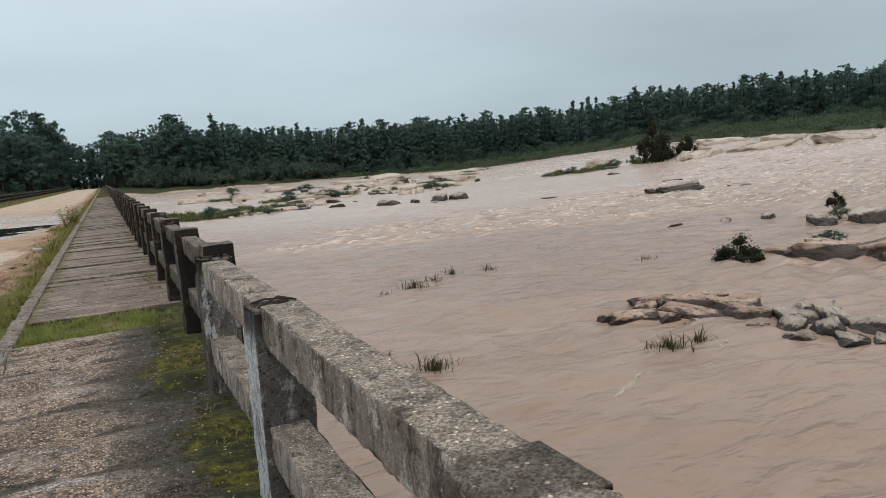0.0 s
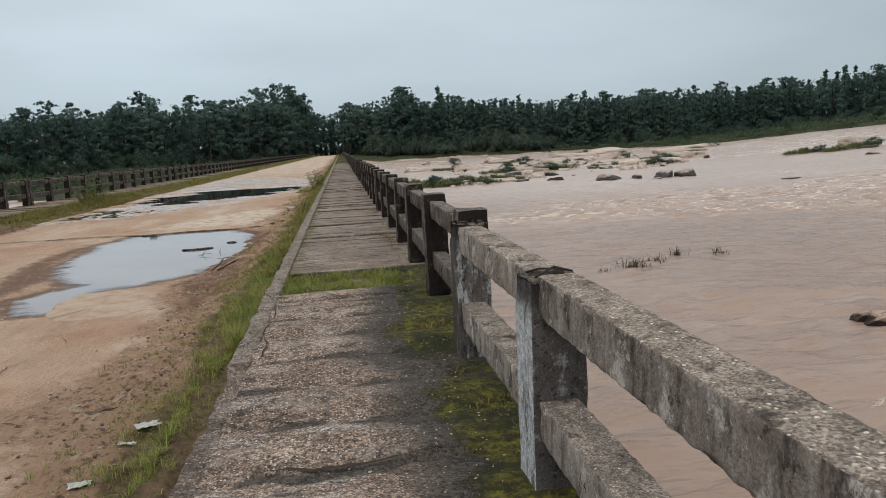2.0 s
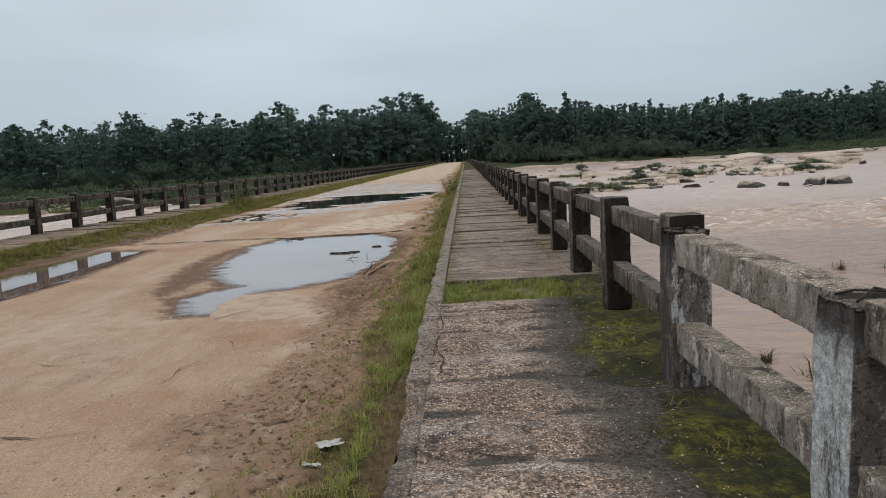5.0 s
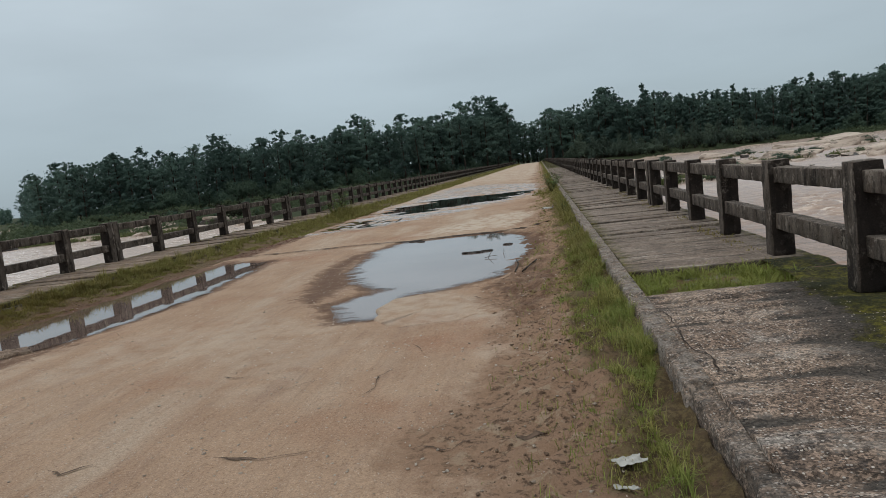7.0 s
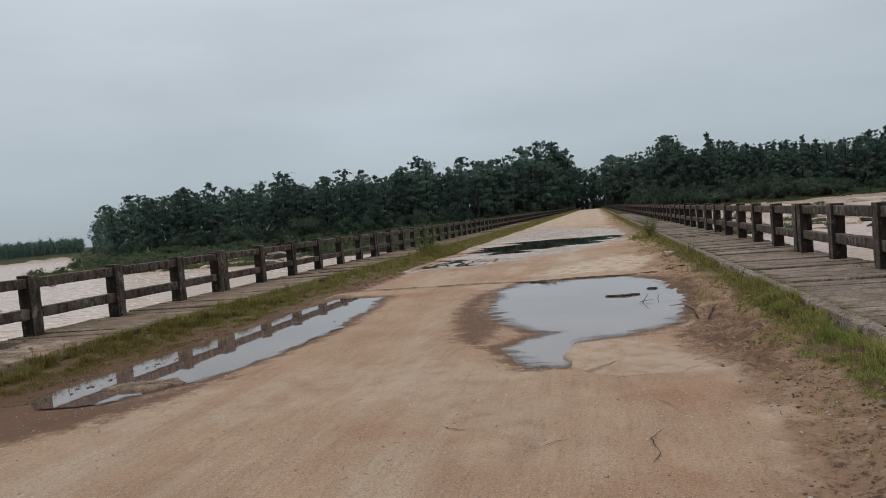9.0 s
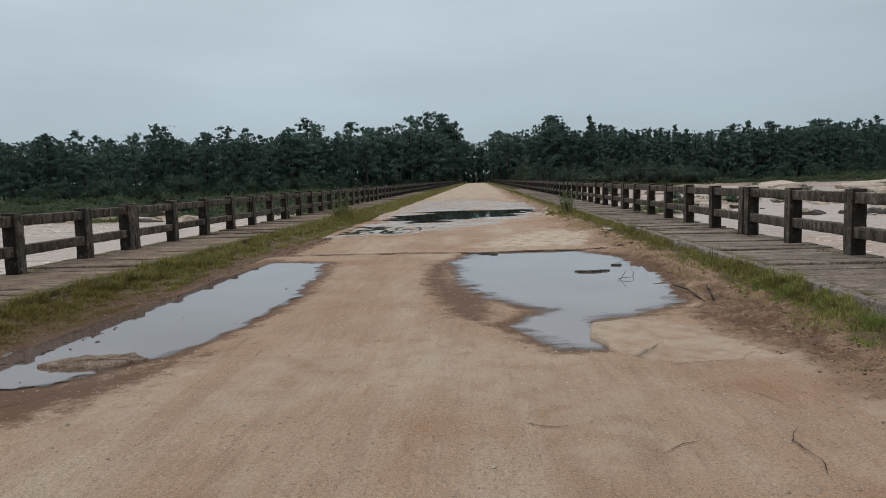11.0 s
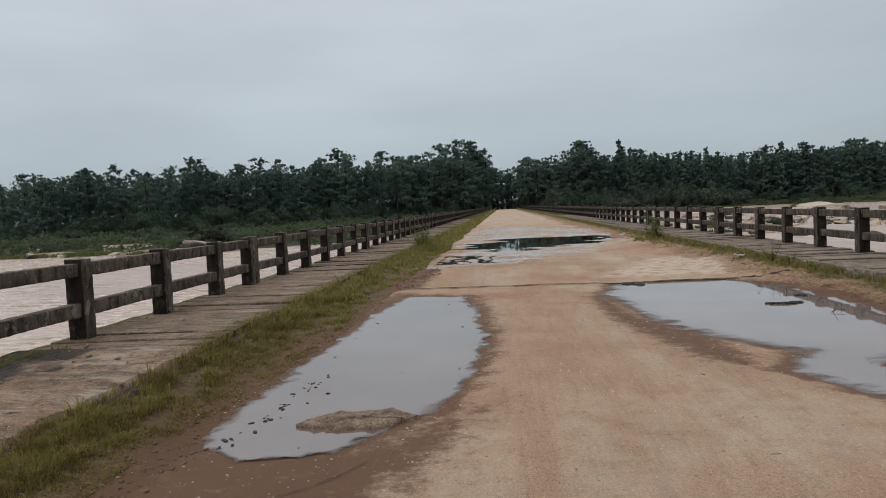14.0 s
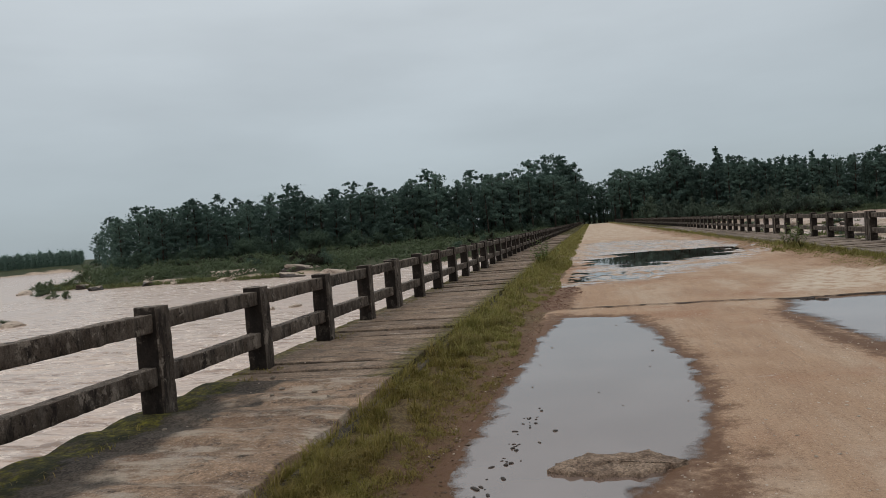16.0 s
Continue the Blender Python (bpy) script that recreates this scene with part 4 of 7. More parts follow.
def build_footway(side):
    if side > 0:
        x0, x1, y0, y1 = KERB_R + 0.145, EDGE_R, BACK_Y, PATCH[2]
        legs = ((BACK_Y, -1, 1.0, 0.1), (-1, y1, 0.03, 0.03))
    else:
        x0, x1, y0, y1 = EDGE_L, KERB_L - 0.10, BACK_Y, 10.0
        legs = ((BACK_Y, 3, 1.0, 0.1), (3, y1, 0.045, 0.045))
    xs, ys = steps((x0, x1, 0.035, 0.035)), steps(*legs)
    X, Y = np.meshgrid(xs, ys)
    crack = np.zeros_like(X)
    if side > 0:
        for yc, a, b in ((3.08, 5.0, 5.95), (3.66, 4.85, 5.2), (6.3, 4.9, 5.7), (6.75, 4.8, 6.0)):
            w = np.exp(-((Y - yc - 0.05 * gnoise(X * 2.2, X * 0, 75)) / 0.022) ** 2) * smooth(a - 0.1, a, X) * smooth(b + 0.1, b, X)
            crack = np.maximum(crack, w * smooth(-0.2, 0.1, gnoise(X * 3, X * 0 + yc, 76)))
    Z = foot_height(X, Y) - 0.03 * crack
    if side < 0:
        Z = Z - 0.012 * smooth(KERB_L - 0.3, KERB_L - 0.1, X)
    me = sheet("footway", xs, ys, lambda A, B: Z)
    ph = np.abs(np.sin(math.pi * (Y / 0.60)))
    attribute(me, "worn", smooth(0.1, 0.5, fbm(X / 0.5, Y / 0.25, 77, 3) + 0.35 * (ph - 0.6)) * (0.45 if side > 0 else 0.5))
    if side > 0:
        inner = 5.88 + 0.16 * fbm(X * 0 + 2, Y / 0.8, 78, 3) - 0.22 * np.exp(-((Y - 5.0) / 0.7) ** 2) + 0.15 * smooth(2.5, 0.5, Y)
        moss = smooth(-0.25, 0.30, X - inner) * (1 - 0.5 * smooth(3.6, 4.4, Y) * smooth(5.0, 4.4, Y))
        damp_shade = smooth(-0.6, 0.1, X - inner) * 0.9 + 0.9 * crack + 1.0 * smooth(0.42, 0.1, ph) * smooth(-0.25, 0.2, fbm(X / 0.5, Y / 0.3, 80, 3)) + 0.5 * smooth(4.85, 4.62, X) * smooth(4.6, 4.2, Y)
    else:
        moss = 0.75 * smooth(-5.70, -6.08, X + 0.2 * fbm(X, Y / 0.8, 79, 3))
        damp_shade = 0.95 * smooth(-5.25, -5.85, X + 0.45 * fbm(X / 0.7, Y / 0.8, 79, 3)) + 0.35 * smooth(0.0, 0.4, fbm(X / 0.4, Y / 0.22, 83, 3))
    attribute(me, "moss", moss)
    attribute(me, "damp_shade", np.clip(damp_shade, 0, 1))
    skirted(me, 0.12)
    name = "footway_1" if side > 0 else "footway_2"
    label = ("cracked aggregate screed footway with yellow-green moss along the railing" if side > 0
             else "worn grey-brown concrete footway, damp along the railing")
    return thing(name, label, "footway", kind="structure", me=me, material=M_FOOT if side > 0 else M_FOOT2)


def rounded_box(sx, sy, sz, cuts, r, amp, seed, freq=7.0, crumble=0.0):
    """A cast box: small worn arrises, chips and slightly uneven faces; its base lies at z = 0."""
    def lines(s, n):
        h = s / 2
        return [-h, -h + r] + [-h + r + (s - 2 * r) * i / (n + 1) for i in range(1, n + 1)] + [h - r, h]

    L = [lines(s, n) for s, n in zip((sx, sy, sz), cuts)]
    bm = bmesh.new()
    made = {}
    off = Vector((seed * 3.1, seed * 1.7, seed * 2.3))
    h = Vector((sx / 2, sy / 2, sz / 2))

    def vert(i, j, k):
        if (i, j, k) not in made:
            p = Vector((L[0][i], L[1][j], L[2][k]))
            q = Vector([max(-h[a] + r, min(h[a] - r, p[a])) for a in range(3)])
            d = p - q
            if d.length > 1e-6:
                n = d.normalized()
                chip = max(0.0, noise.noise(p * 11 + off) - 0.25) * 2.2 if sum(abs(c) > 1e-6 for c in d) > 1 else 0.0
                p = q + n * r + n * amp * (noise.fractal(p * freq + off, 1.0, 2.0, 3) * 0.5 - chip)
                if crumble:
                    worn = max(0.0, (p.z - h.z + 0.13) / 0.13)     # the head has crumbled away
                    p -= d.normalized() * crumble * worn * (0.35 + abs(noise.fractal(p * 16 + off, 0.9, 2.0, 4)))
            made[i, j, k] = bm.verts.new(p + Vector((0, 0, h.z)))
        return made[i, j, k]

    for a in range(3):
        u, v = (a + 1) % 3, (a + 2) % 3
        for side in (0, len(L[a]) - 1):
            for i in range(len(L[u]) - 1):
                for j in range(len(L[v]) - 1):
                    ring = []
                    for di, dj in ((0, 0), (1, 0), (1, 1), (0, 1)):
                        ix = [0, 0, 0]
                        ix[a], ix[u], ix[v] = side, i + di, j + dj
                        ring.append(vert(*ix))
                    bm.faces.new(ring if side else ring[::-1])
    for e in bm.edges:
        e.smooth = e.calc_face_angle(0.0) < 0.5
    return bm


POSTS = [from_bm("post", rounded_box(0.215, 0.215, 0.945 + 0.012 * (k % 3), (4, 4, 16), 0.012, 0.014, k + 1, 7.0, 0.010)) for k in range(6)]
RAILS = [from_bm("rail", rounded_box(0.13, PITCH - 0.19, 0.155 + 0.006 * (k % 2), (2, 40, 2), 0.010, 0.014, k + 11)) for k in range(6)]
END_RAILS = [from_bm("rail", rounded_box(0.13, PITCH - 0.31, 0.158, (2, 36, 2), 0.010, 0.014, k + 21)) for k in range(2)]
FAR_POSTS = [from_bm("post", rounded_box(0.215, 0.215, 0.945 + 0.012 * (k % 3), (0, 0, 3), 0.012, 0.012, k + 1)) for k in range(3)]
FAR_RAILS = [from_bm("rail", rounded_box(0.13, PITCH - 0.19, 0.158, (0, 5, 0), 0.010, 0.012, k + 11)) for k in range(3)]
FAR_ENDS = [from_bm("rail", rounded_box(0.13, PITCH - 0.31, 0.158, (0, 5, 0), 0.010, 0.012, 21))]
WHITE_POSTS = [from_bm("post", rounded_box(0.225, 0.225, 0.955, (14, 14, 56), 0.007, 0.012, k + 31, 7.0, (0.018, 0.045)[k])) for k in range(2)]
NEAR_RAILS = [from_bm("rail", rounded_box(0.155, PITCH - 0.19, 0.165, (9, 120, 9), 0.006, 0.011, k + 41, 24.0)) for k in range(4)]
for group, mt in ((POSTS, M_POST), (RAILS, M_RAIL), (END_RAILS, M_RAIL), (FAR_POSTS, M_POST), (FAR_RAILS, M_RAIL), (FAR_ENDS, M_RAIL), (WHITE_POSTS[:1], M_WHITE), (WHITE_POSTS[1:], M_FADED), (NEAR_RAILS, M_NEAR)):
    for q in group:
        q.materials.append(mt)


def build_railing(side, k, rng):
    """One span of railing: end posts at the joints, five posts between, two rails a bay."""
    near = side > 0 and k == -1
    dz = -0.045 if near else 0.0
    x = (RAIL_R if side > 0 else RAIL_L) + (-0.06 if near else 0.0) + rng.uniform(-0.008, 0.008)
    y0 = J0 + k * SPAN
    label = ("concrete post and rail parapet, two posts whitewashed and chipped" if near
             else "grey weathered concrete post and rail bridge parapet")
    top = thing("railing", label, "railing", "bridge railings", at=pose(x, y0, DECK_Z + dz))
    ys = [0.125] + [i * PITCH + ((0.28 if k == 0 else 0.07) if side < 0 else 0.0) for i in range(1, 6)] + [SPAN - 0.125]
    for i, y in enumerate(ys):
        white = near and i in (5, 6)
        me = WHITE_POSTS[1 if i == 6 else 0] if white else rng.choice(POSTS if 0 <= k < 4 else FAR_POSTS)
        p = part("post", me, None, top, at=pose(rng.uniform(-0.006, 0.006), y, -0.045 if near and i < 6 else -0.012, rng.uniform(-0.5, 0.5), rng.uniform(-0.5, 0.5), rng.uniform(-1, 1)))
        if white:
            tagged(p, "whitewashed concrete post, paint flaking")
    for i in range(6):
        mid = (ys[i] + ys[i + 1]) / 2
        fit = Matrix.Diagonal((1, max(1.0, (ys[i + 1] - ys[i] - 0.18) / (PITCH - (0.31 if i in (0, 5) else 0.19))), 1, 1)) if not near else Matrix()
        for z in (0.728, 0.262):
            me = NEAR_RAILS[rng.randrange(4)] if near and i > 2 else rng.choice((END_RAILS if 0 <= k < 4 else FAR_ENDS) if i in (0, 5) and not near else (RAILS if 0 <= k < 4 else FAR_RAILS))
            part("rail", me, None, top, at=pose(rng.uniform(-0.006, 0.006), mid, z + rng.uniform(-0.008, 0.008) + (0.03 if near and z > 0.5 else 0),
                                                 rng.uniform(-0.25, 0.25), 0, 0) @ fit)
    return top


# ---- bridge under the road ----
def build_bridge_body():
    for k in range(-N_BACK, N_FWD):
        y0 = J0 + k * SPAN
        top = thing("bridge_span", "concrete deck slab on beams of a low road bridge", "bridge span", "bridge spans", kind="structure",
                    at=pose(0, y0 + SPAN / 2, 0))
        xm, w = (EDGE_R + EDGE_L) / 2, EDGE_R - EDGE_L
        if k == -N_BACK:
            build_bridge_body.slab = from_bm("deck_slab", rounded_box(w - 0.06, SPAN - 0.03, 0.34, (0, 0, 0), 0.01, 0, 1))
            build_bridge_body.beam = from_bm("beam", rounded_box(0.42, SPAN - 0.2, 0.85, (0, 0, 0), 0.02, 0, 2))
            build_bridge_body.under = from_bm("footway_base", rounded_box(1.84, SPAN - 0.03, 0.24, (0, 0, 0), 0.01, 0, 2))
            build_bridge_body.slab.materials.append(M_DECK)
            build_bridge_body.beam.materials.append(M_DECK)
            build_bridge_body.under.materials.append(M_DECK)
        part("deck_slab", build_bridge_body.slab, None, top, at=pose(xm, 0, -0.44))
        for bx in (-4.2, -1.4, 1.6, 4.4):
            part("beam", build_bridge_body.beam, None, top, at=pose(bx, 0, -1.28))
        part("footway_base", build_bridge_body.under, None, top, at=pose(EDGE_R - 0.93, 0, -0.092))
        part("footway_base", build_bridge_body.under, None, top, at=pose(EDGE_L + 0.93, 0, -0.092))
    pier = from_bm("pier", rounded_box(10.5, 1.1, 5.2, (0, 0, 0), 0.12, 0, 3))
    pier.materials.append(M_DECK)
    for k in range(-N_BACK, N_FWD + 1):
        thing("bridge_pier", "grey concrete pier standing in the river", "pier", "bridge piers", kind="structure",
              at=pose(0.1, J0 + k * SPAN, -6.46), me=pier)


build_ground()
build_river()
build_road()
build_pools()
build_footway(1)
build_footway(-1)
rng = random.Random(5)
for k in range(-N_BACK, N_FWD):
    build_railing(1, k, rng)
    build_railing(-1, k, rng)
build_bridge_body()


# ---- kerbs ----
def build_kerb(x0, x1, y0, y1, name, label, lift=0.010, worn=0.9, damp_shade=0.25):
    xs = np.array([x0, x0 + 0.008, x0 + 0.03, x0 + 0.4 * (x1 - x0), x0 + 0.6 * (x1 - x0), x1 - 0.03, x1 - 0.008, x1])
    ys = steps((y0, y1, 0.05, 0.05)) if y1 - y0 < 40 else steps((y0, max(y0, 4) + 0.1, 0.4, 0.05), (max(y0, 4) + 0.1, 16, 0.025, 0.04), (16, 45, 0.1, 0.3), (45, y1, 0.5, 3))

    def z(X, Y):
        wear = 0.012 * fbm(X / 0.10, Y / 0.16, 81, 5, 0.65) + 0.010 * gnoise(Y / 1.9, X * 0, 82)
        wear = wear - 0.05 * smooth(0.30, 0.55, fbm(X / 0.25, Y / 0.30, 84, 4)) * (Y < 20)      # lost flakes
        drop = 0.016 * smooth(0.9, 1.0, np.abs((X - (x0 + x1) / 2) / ((x1 - x0) / 2)))
        return DECK_Z + lift + wear - drop

    me = sheet(name, xs, ys, z)
    bm = bmesh.new()
    bm.from_mesh(me)
    border = [e for e in bm.edges if len(e.link_faces) == 1]
    for v in bm.verts:      # ragged arris towards the road
        if v.co.x < x0 + 0.035:
            v.co.x += 0.030 * max(-0.3, noise.fractal(Vector((v.co.y * 5, 3.0, x0)), 0.9, 2.0, 4))
    out = bmesh.ops.extrude_edge_only(bm, edges=border)
    for v in out["geom"]:
        if isinstance(v, bmesh.types.BMVert):
            v.co.z = -0.03
    me2 = from_bm(name, bm)
    attribute(me2, "worn", np.full(len(me2.vertices), worn))
    attribute(me2, "moss", np.zeros(len(me2.vertices)))
    attribute(me2, "damp_shade", np.full(len(me2.vertices), damp_shade))
    return thing(name, label, "kerb", kind="structure", me=me2, material=M_FOOT)


build_kerb(KERB_R, KERB_R + 0.15, 4.74, END_Y, "kerb_1", "pale cracked concrete kerb edging the footway", 0.010, 0.7, 0.4)
build_kerb(KERB_R + 0.03, KERB_R + 0.15, BACK_Y, 4.70, "kerb_2", "broken low concrete kerb edging the footway", -0.02, 0.15, 0.45)
build_kerb(KERB_L - 0.13, KERB_L, BACK_Y, END_Y, "kerb_3", "weathered concrete kerb half hidden by grass", -0.085, 0.05, 0.95)


# ---- slabs of the footways ----
def slab_mesh(w, d, seed):
    return from_bm("slab", rounded_box(w, d, 0.09, (3, 1, 0), 0.012, 0.010, seed, 3.0))


def build_slabs(side, y_from):
    x0, x1 = (KERB_R + 0.155, EDGE_R) if side > 0 else (EDGE_L, KERB_L - 0.11)
    owner = thing("slab_footway_1" if side > 0 else "slab_footway_2", "footway of narrow weathered concrete slabs with dark open joints",
                  "footway", kind="structure", at=pose(0, 0, 0))
    pitch = 0.475
    shapes = [slab_mesh(x1 - x0, pitch - g, 90 + i) for i, g in enumerate((0.020, 0.04, 0.065, 0.03, 0.05, 0.022))]
    for q in shapes:
        q.materials.append(M_SLAB if side > 0 else M_SLAB_BROWN)
    r = random.Random(3 + side)
    y, n = y_from + pitch / 2, 0
    rest = []
    while y < END_Y:
        if n < 150:
            part("slab", shapes[r.randrange(6)], None, owner,
                 at=pose((x0 + x1) / 2, y, DECK_Z - 0.086 + r.uniform(-0.018, 0.010), r.uniform(-2.0, 2.0), r.uniform(-0.35, 0.35), r.uniform(-0.35, 0.35)))
        else:
            rest.append((y, r.uniform(-0.01, 0.01)))
        y += pitch
        n += 1
    bm = bmesh.new()
    for y, dz in rest:
        m4 = Matrix.Translation(((x0 + x1) / 2, y, DECK_Z - 0.045 + dz)) @ Matrix.Diagonal((x1 - x0, pitch - 0.03, 0.09, 1))
        bmesh.ops.create_cube(bm, size=1.0, matrix=m4)
    far = part("far_slab", from_bm("far_slab", bm, False), M_SLAB if side > 0 else M_SLAB_BROWN, owner)
    tagged(far, kind="stuff")


build_slabs(1, PATCH[3])
build_slabs(-1, 10.02)


# ---- leaves, blades, stones ----
def leaf_cloud(centres, radii, counts, size, rg, squash=0.8, axis=(0, 0, 0), spread=0.9, lift=0.2):
    """Small leaf sprays in balls round the centres, each lying along the outside of its clump: vertices, faces, normals."""
    c = np.repeat(np.asarray(centres, float), counts, 0)
    r = np.repeat(np.asarray(radii, float), counts)
    n = len(c)
    d = rg.normal(size=(n, 3))
    d /= np.linalg.norm(d, axis=1)[:, None]
    far = np.minimum(np.abs(rg.normal(0.25, 0.55, n)), 1.35)
    p = c + d * (r * far)[:, None] * np.array([1, 1, squash])
    h = p - np.asarray(axis, float)
    h[:, 2] = 0
    u = d * 0.5 + np.array([0, 0, lift]) + spread * h / (np.linalg.norm(h, axis=1)[:, None] + 0.9)
    u /= np.linalg.norm(u, axis=1)[:, None]
    face = u + 0.42 * rg.normal(size=(n, 3))
    face /= np.linalg.norm(face, axis=1)[:, None]
    a = np.cross(face, rg.normal(size=(n, 3)))
    a /= np.linalg.norm(a, axis=1)[:, None] + 1e-9
    b = np.cross(face, a)
    s = (size * rg.uniform(0.55, 1.4, n))[:, None]
    v = np.stack([p - a * s * 0.8, p + a * s * 0.8, p + b * s * 1.3], 1).reshape(-1, 3)
    u = 0.72 * u + 0.28 * face
    u /= np.linalg.norm(u, axis=1)[:, None]
    return v, np.arange(3 * n).reshape(-1, 3), np.repeat(u, 3, 0)


def cloud_mesh(name, v, f, normals=None):
    me = bpy.data.meshes.new(name)
    me.vertices.add(len(v))
    me.vertices.foreach_set("co", np.asarray(v, float).ravel())
    k = f.shape[1]
    me.loops.add(f.size)
    me.loops.foreach_set("vertex_index", f.ravel())
    me.polygons.add(len(f))
    me.polygons.foreach_set("loop_start", np.arange(len(f)) * k)
    me.update(calc_edges=True)
    if normals is not None:
        me.polygons.foreach_set("use_smooth", np.ones(len(f), bool))
        me.normals_split_custom_set_from_vertices(normals.tolist())
    return me


def limb(bm, a, b, ra, rb, seg=7):
    a, b = Vector(a), Vector(b)
    rot = (b - a).to_track_quat("Z", "Y").to_matrix().to_4x4()
    bmesh.ops.create_cone(bm, cap_ends=True, segments=seg, radius1=ra, radius2=rb, depth=(b - a).length,
                          matrix=Matrix.Translation((a + b) / 2) @ rot)


CROWN = {  # foot of the crown, branches, size of the clumps, clear space in the crown
    "tall": (3.0, 26, 1.05, 0.10), "round": (4.0, 30, 1.25, 0.06), "spire": (1.5, 34, 0.74, 0.0), "open": (6.5, 19, 0.95, 0.25)}


def crown_radius(kind, u):
    """Half width of a crown at the share u of its height."""
    if kind == "spire":
        return 2.5 * (1 - u) ** 0.95 + 0.10
    if kind == "round":
        return 4.3 * math.sqrt(max(0.02, 1 - (1.25 * u - 0.45) ** 2))
    if kind == "open":
        return 1.0 + 2.3 * math.sin(math.pi * min(1.0, 0.15 + 0.80 * u))
    return 0.7 + 2.3 * math.sin(math.pi * min(1.0, 0.22 + 0.72 * u)) ** 0.8


def tree_shape(seed, kind):
    """Trunk and crown of a forest tree 20 m high: limbs that each carry a few tufted clumps."""
    rg, rn = np.random.default_rng(seed), random.Random(seed)
    bm = bmesh.new()
    lean = Vector((rn.uniform(-0.7, 0.7), rn.uniform(-0.7, 0.7), 0))
    pts = [Vector((0, 0, -0.6)), Vector((0, 0, 6)) + lean * 0.3, Vector((0, 0, 12)) + lean * 0.7, Vector((0, 0, 18.6)) + lean]
    for (p, q), (ra, rb) in zip(zip(pts, pts[1:]), ((0.30, 0.23), (0.23, 0.15), (0.15, 0.03))):
        limb(bm, p, q, ra, rb)
    foot, count, fat, clear = CROWN[kind]
    cs, rs = [], []
    skew = rn.uniform(0, 2 * math.pi)
    for i in range(count):
        u = (i + rn.random()) / count
        z, ang = foot + (19.0 - foot) * u, 2.4 * i + rn.uniform(-0.6, 0.6)
        if rn.random() < clear and 0.3 < u < 0.8:
            continue
        wide = crown_radius(kind, u) * (1 + 0.25 * math.cos(ang - skew)) * rn.uniform(0.35, 1.05)
        tip = lean * (z / 18) + Vector((math.cos(ang) * wide, math.sin(ang) * wide, z + rn.uniform(-0.5, 0.5)))
        limb(bm, lean * (z / 18) + Vector((0, 0, max(1.0, z - 0.45 * wide - 0.6))), tip, 0.075, 0.015, 5)
        r = fat * rn.uniform(0.7, 1.15) * (1.0 - 0.30 * u if kind != "spire" else 1.0 - 0.62 * u)
        for j in range(5):
            k = r * (1.1 if j else 0.0)
            at = tip.lerp(Vector((lean.x * z / 18, lean.y * z / 18, z - 0.3 * wide)), 0.16 * j if kind == "spire" else 0.06 * j) + Vector([max(-1.2, min(1.2, rn.gauss(0, 1))) * k * q for q in (1, 1, 0.5)])
            at.z = min(at.z, 18.8)
            cs.append(at)
            rs.append(r * rn.uniform(0.45, 0.80))
    for j in range(12):      # leaves close along the stem
        z = foot + 1 + (18.0 - foot) * (j + rn.random()) / 12
        k = 0.45 * crown_radius(kind, (z - foot) / (19.0 - foot))
        cs.append(lean * (z / 18) + Vector((rn.gauss(0, k), rn.gauss(0, k), z)))
        rs.append(fat * (0.9 if kind != "spire" else 0.9 - 0.5 * j / 12))
    for j in range(4):
        cs.append(lean + Vector((rn.gauss(0, 0.15), rn.gauss(0, 0.15), 17.7 + 0.5 * j)))
        rs.append({"spire": 0.34, "open": 0.5}.get(kind, 0.6) * (1 - 0.2 * j))
    v, f, u = leaf_cloud(cs, [1.38 * r for r in rs], [int(9 + 36 * min(1.3, r) ** 1.6) for r in rs], 0.165, rg, 0.8)
    w, g, q = leaf_cloud(cs, [0.85 * r for r in rs], [int(4 + 8 * min(1.3, r)) for r in rs], 0.34, rg, 0.8)
    return from_bm("trunk", bm), np.concatenate([v, w]), np.concatenate([f, g + len(v)]), np.concatenate([u, q])


TREES, LEAVES = {}, {}
for i, kind in enumerate(("tall", "round", "spire", "open") * 4):
    tr, *leaves = tree_shape(100 + i, kind)
    cr = cloud_mesh("crown", *leaves)
    tr.materials.append(M_BARK)
    cr.materials.append(M_LEAF)
    TREES.setdefault(kind, []).append((tr, cr))
    LEAVES.setdefault(kind, []).append(leaves)

HEIGHTS = np.array([(-180, 16), (-60, 14), (-44, 13), (-39.5, 12), (-37.5, 15.2), (-32, 16.4), (-25, 17.6), (-17, 19.6), (-8, 23), (-4.5, 28), (-2.2, 25),
                    (0, 19), (2.2, 19.5), (5, 24), (8, 24.6), (15, 22.8), (22, 22.6), (28, 21.4), (40, 18.3), (50, 16.6), (58, 16), (180, 16)])


def tree_height(az_deg):
    return float(np.interp(az_deg - 0.5, HEIGHTS[:, 0], HEIGHTS[:, 1]))


def plant_tree(x, y, h, rn, kind="tall", label="tall dark green forest tree with a ragged crown"):
    tr, cr = rn.choice(TREES[kind])
    wide = rn.uniform(0.95, 1.45)
    root = thing("tree", label, "tree", "forest trees at the river", at=pose(x, y, float(ground_height(x, y)) - 0.1, 0, 0, rn.uniform(0, 360))
                 @ Matrix.Diagonal((wide * h / 20, wide * h / 20, h / 20, 1)))
    part("trunk", tr, None, root)
    part("crown", cr, None, root)


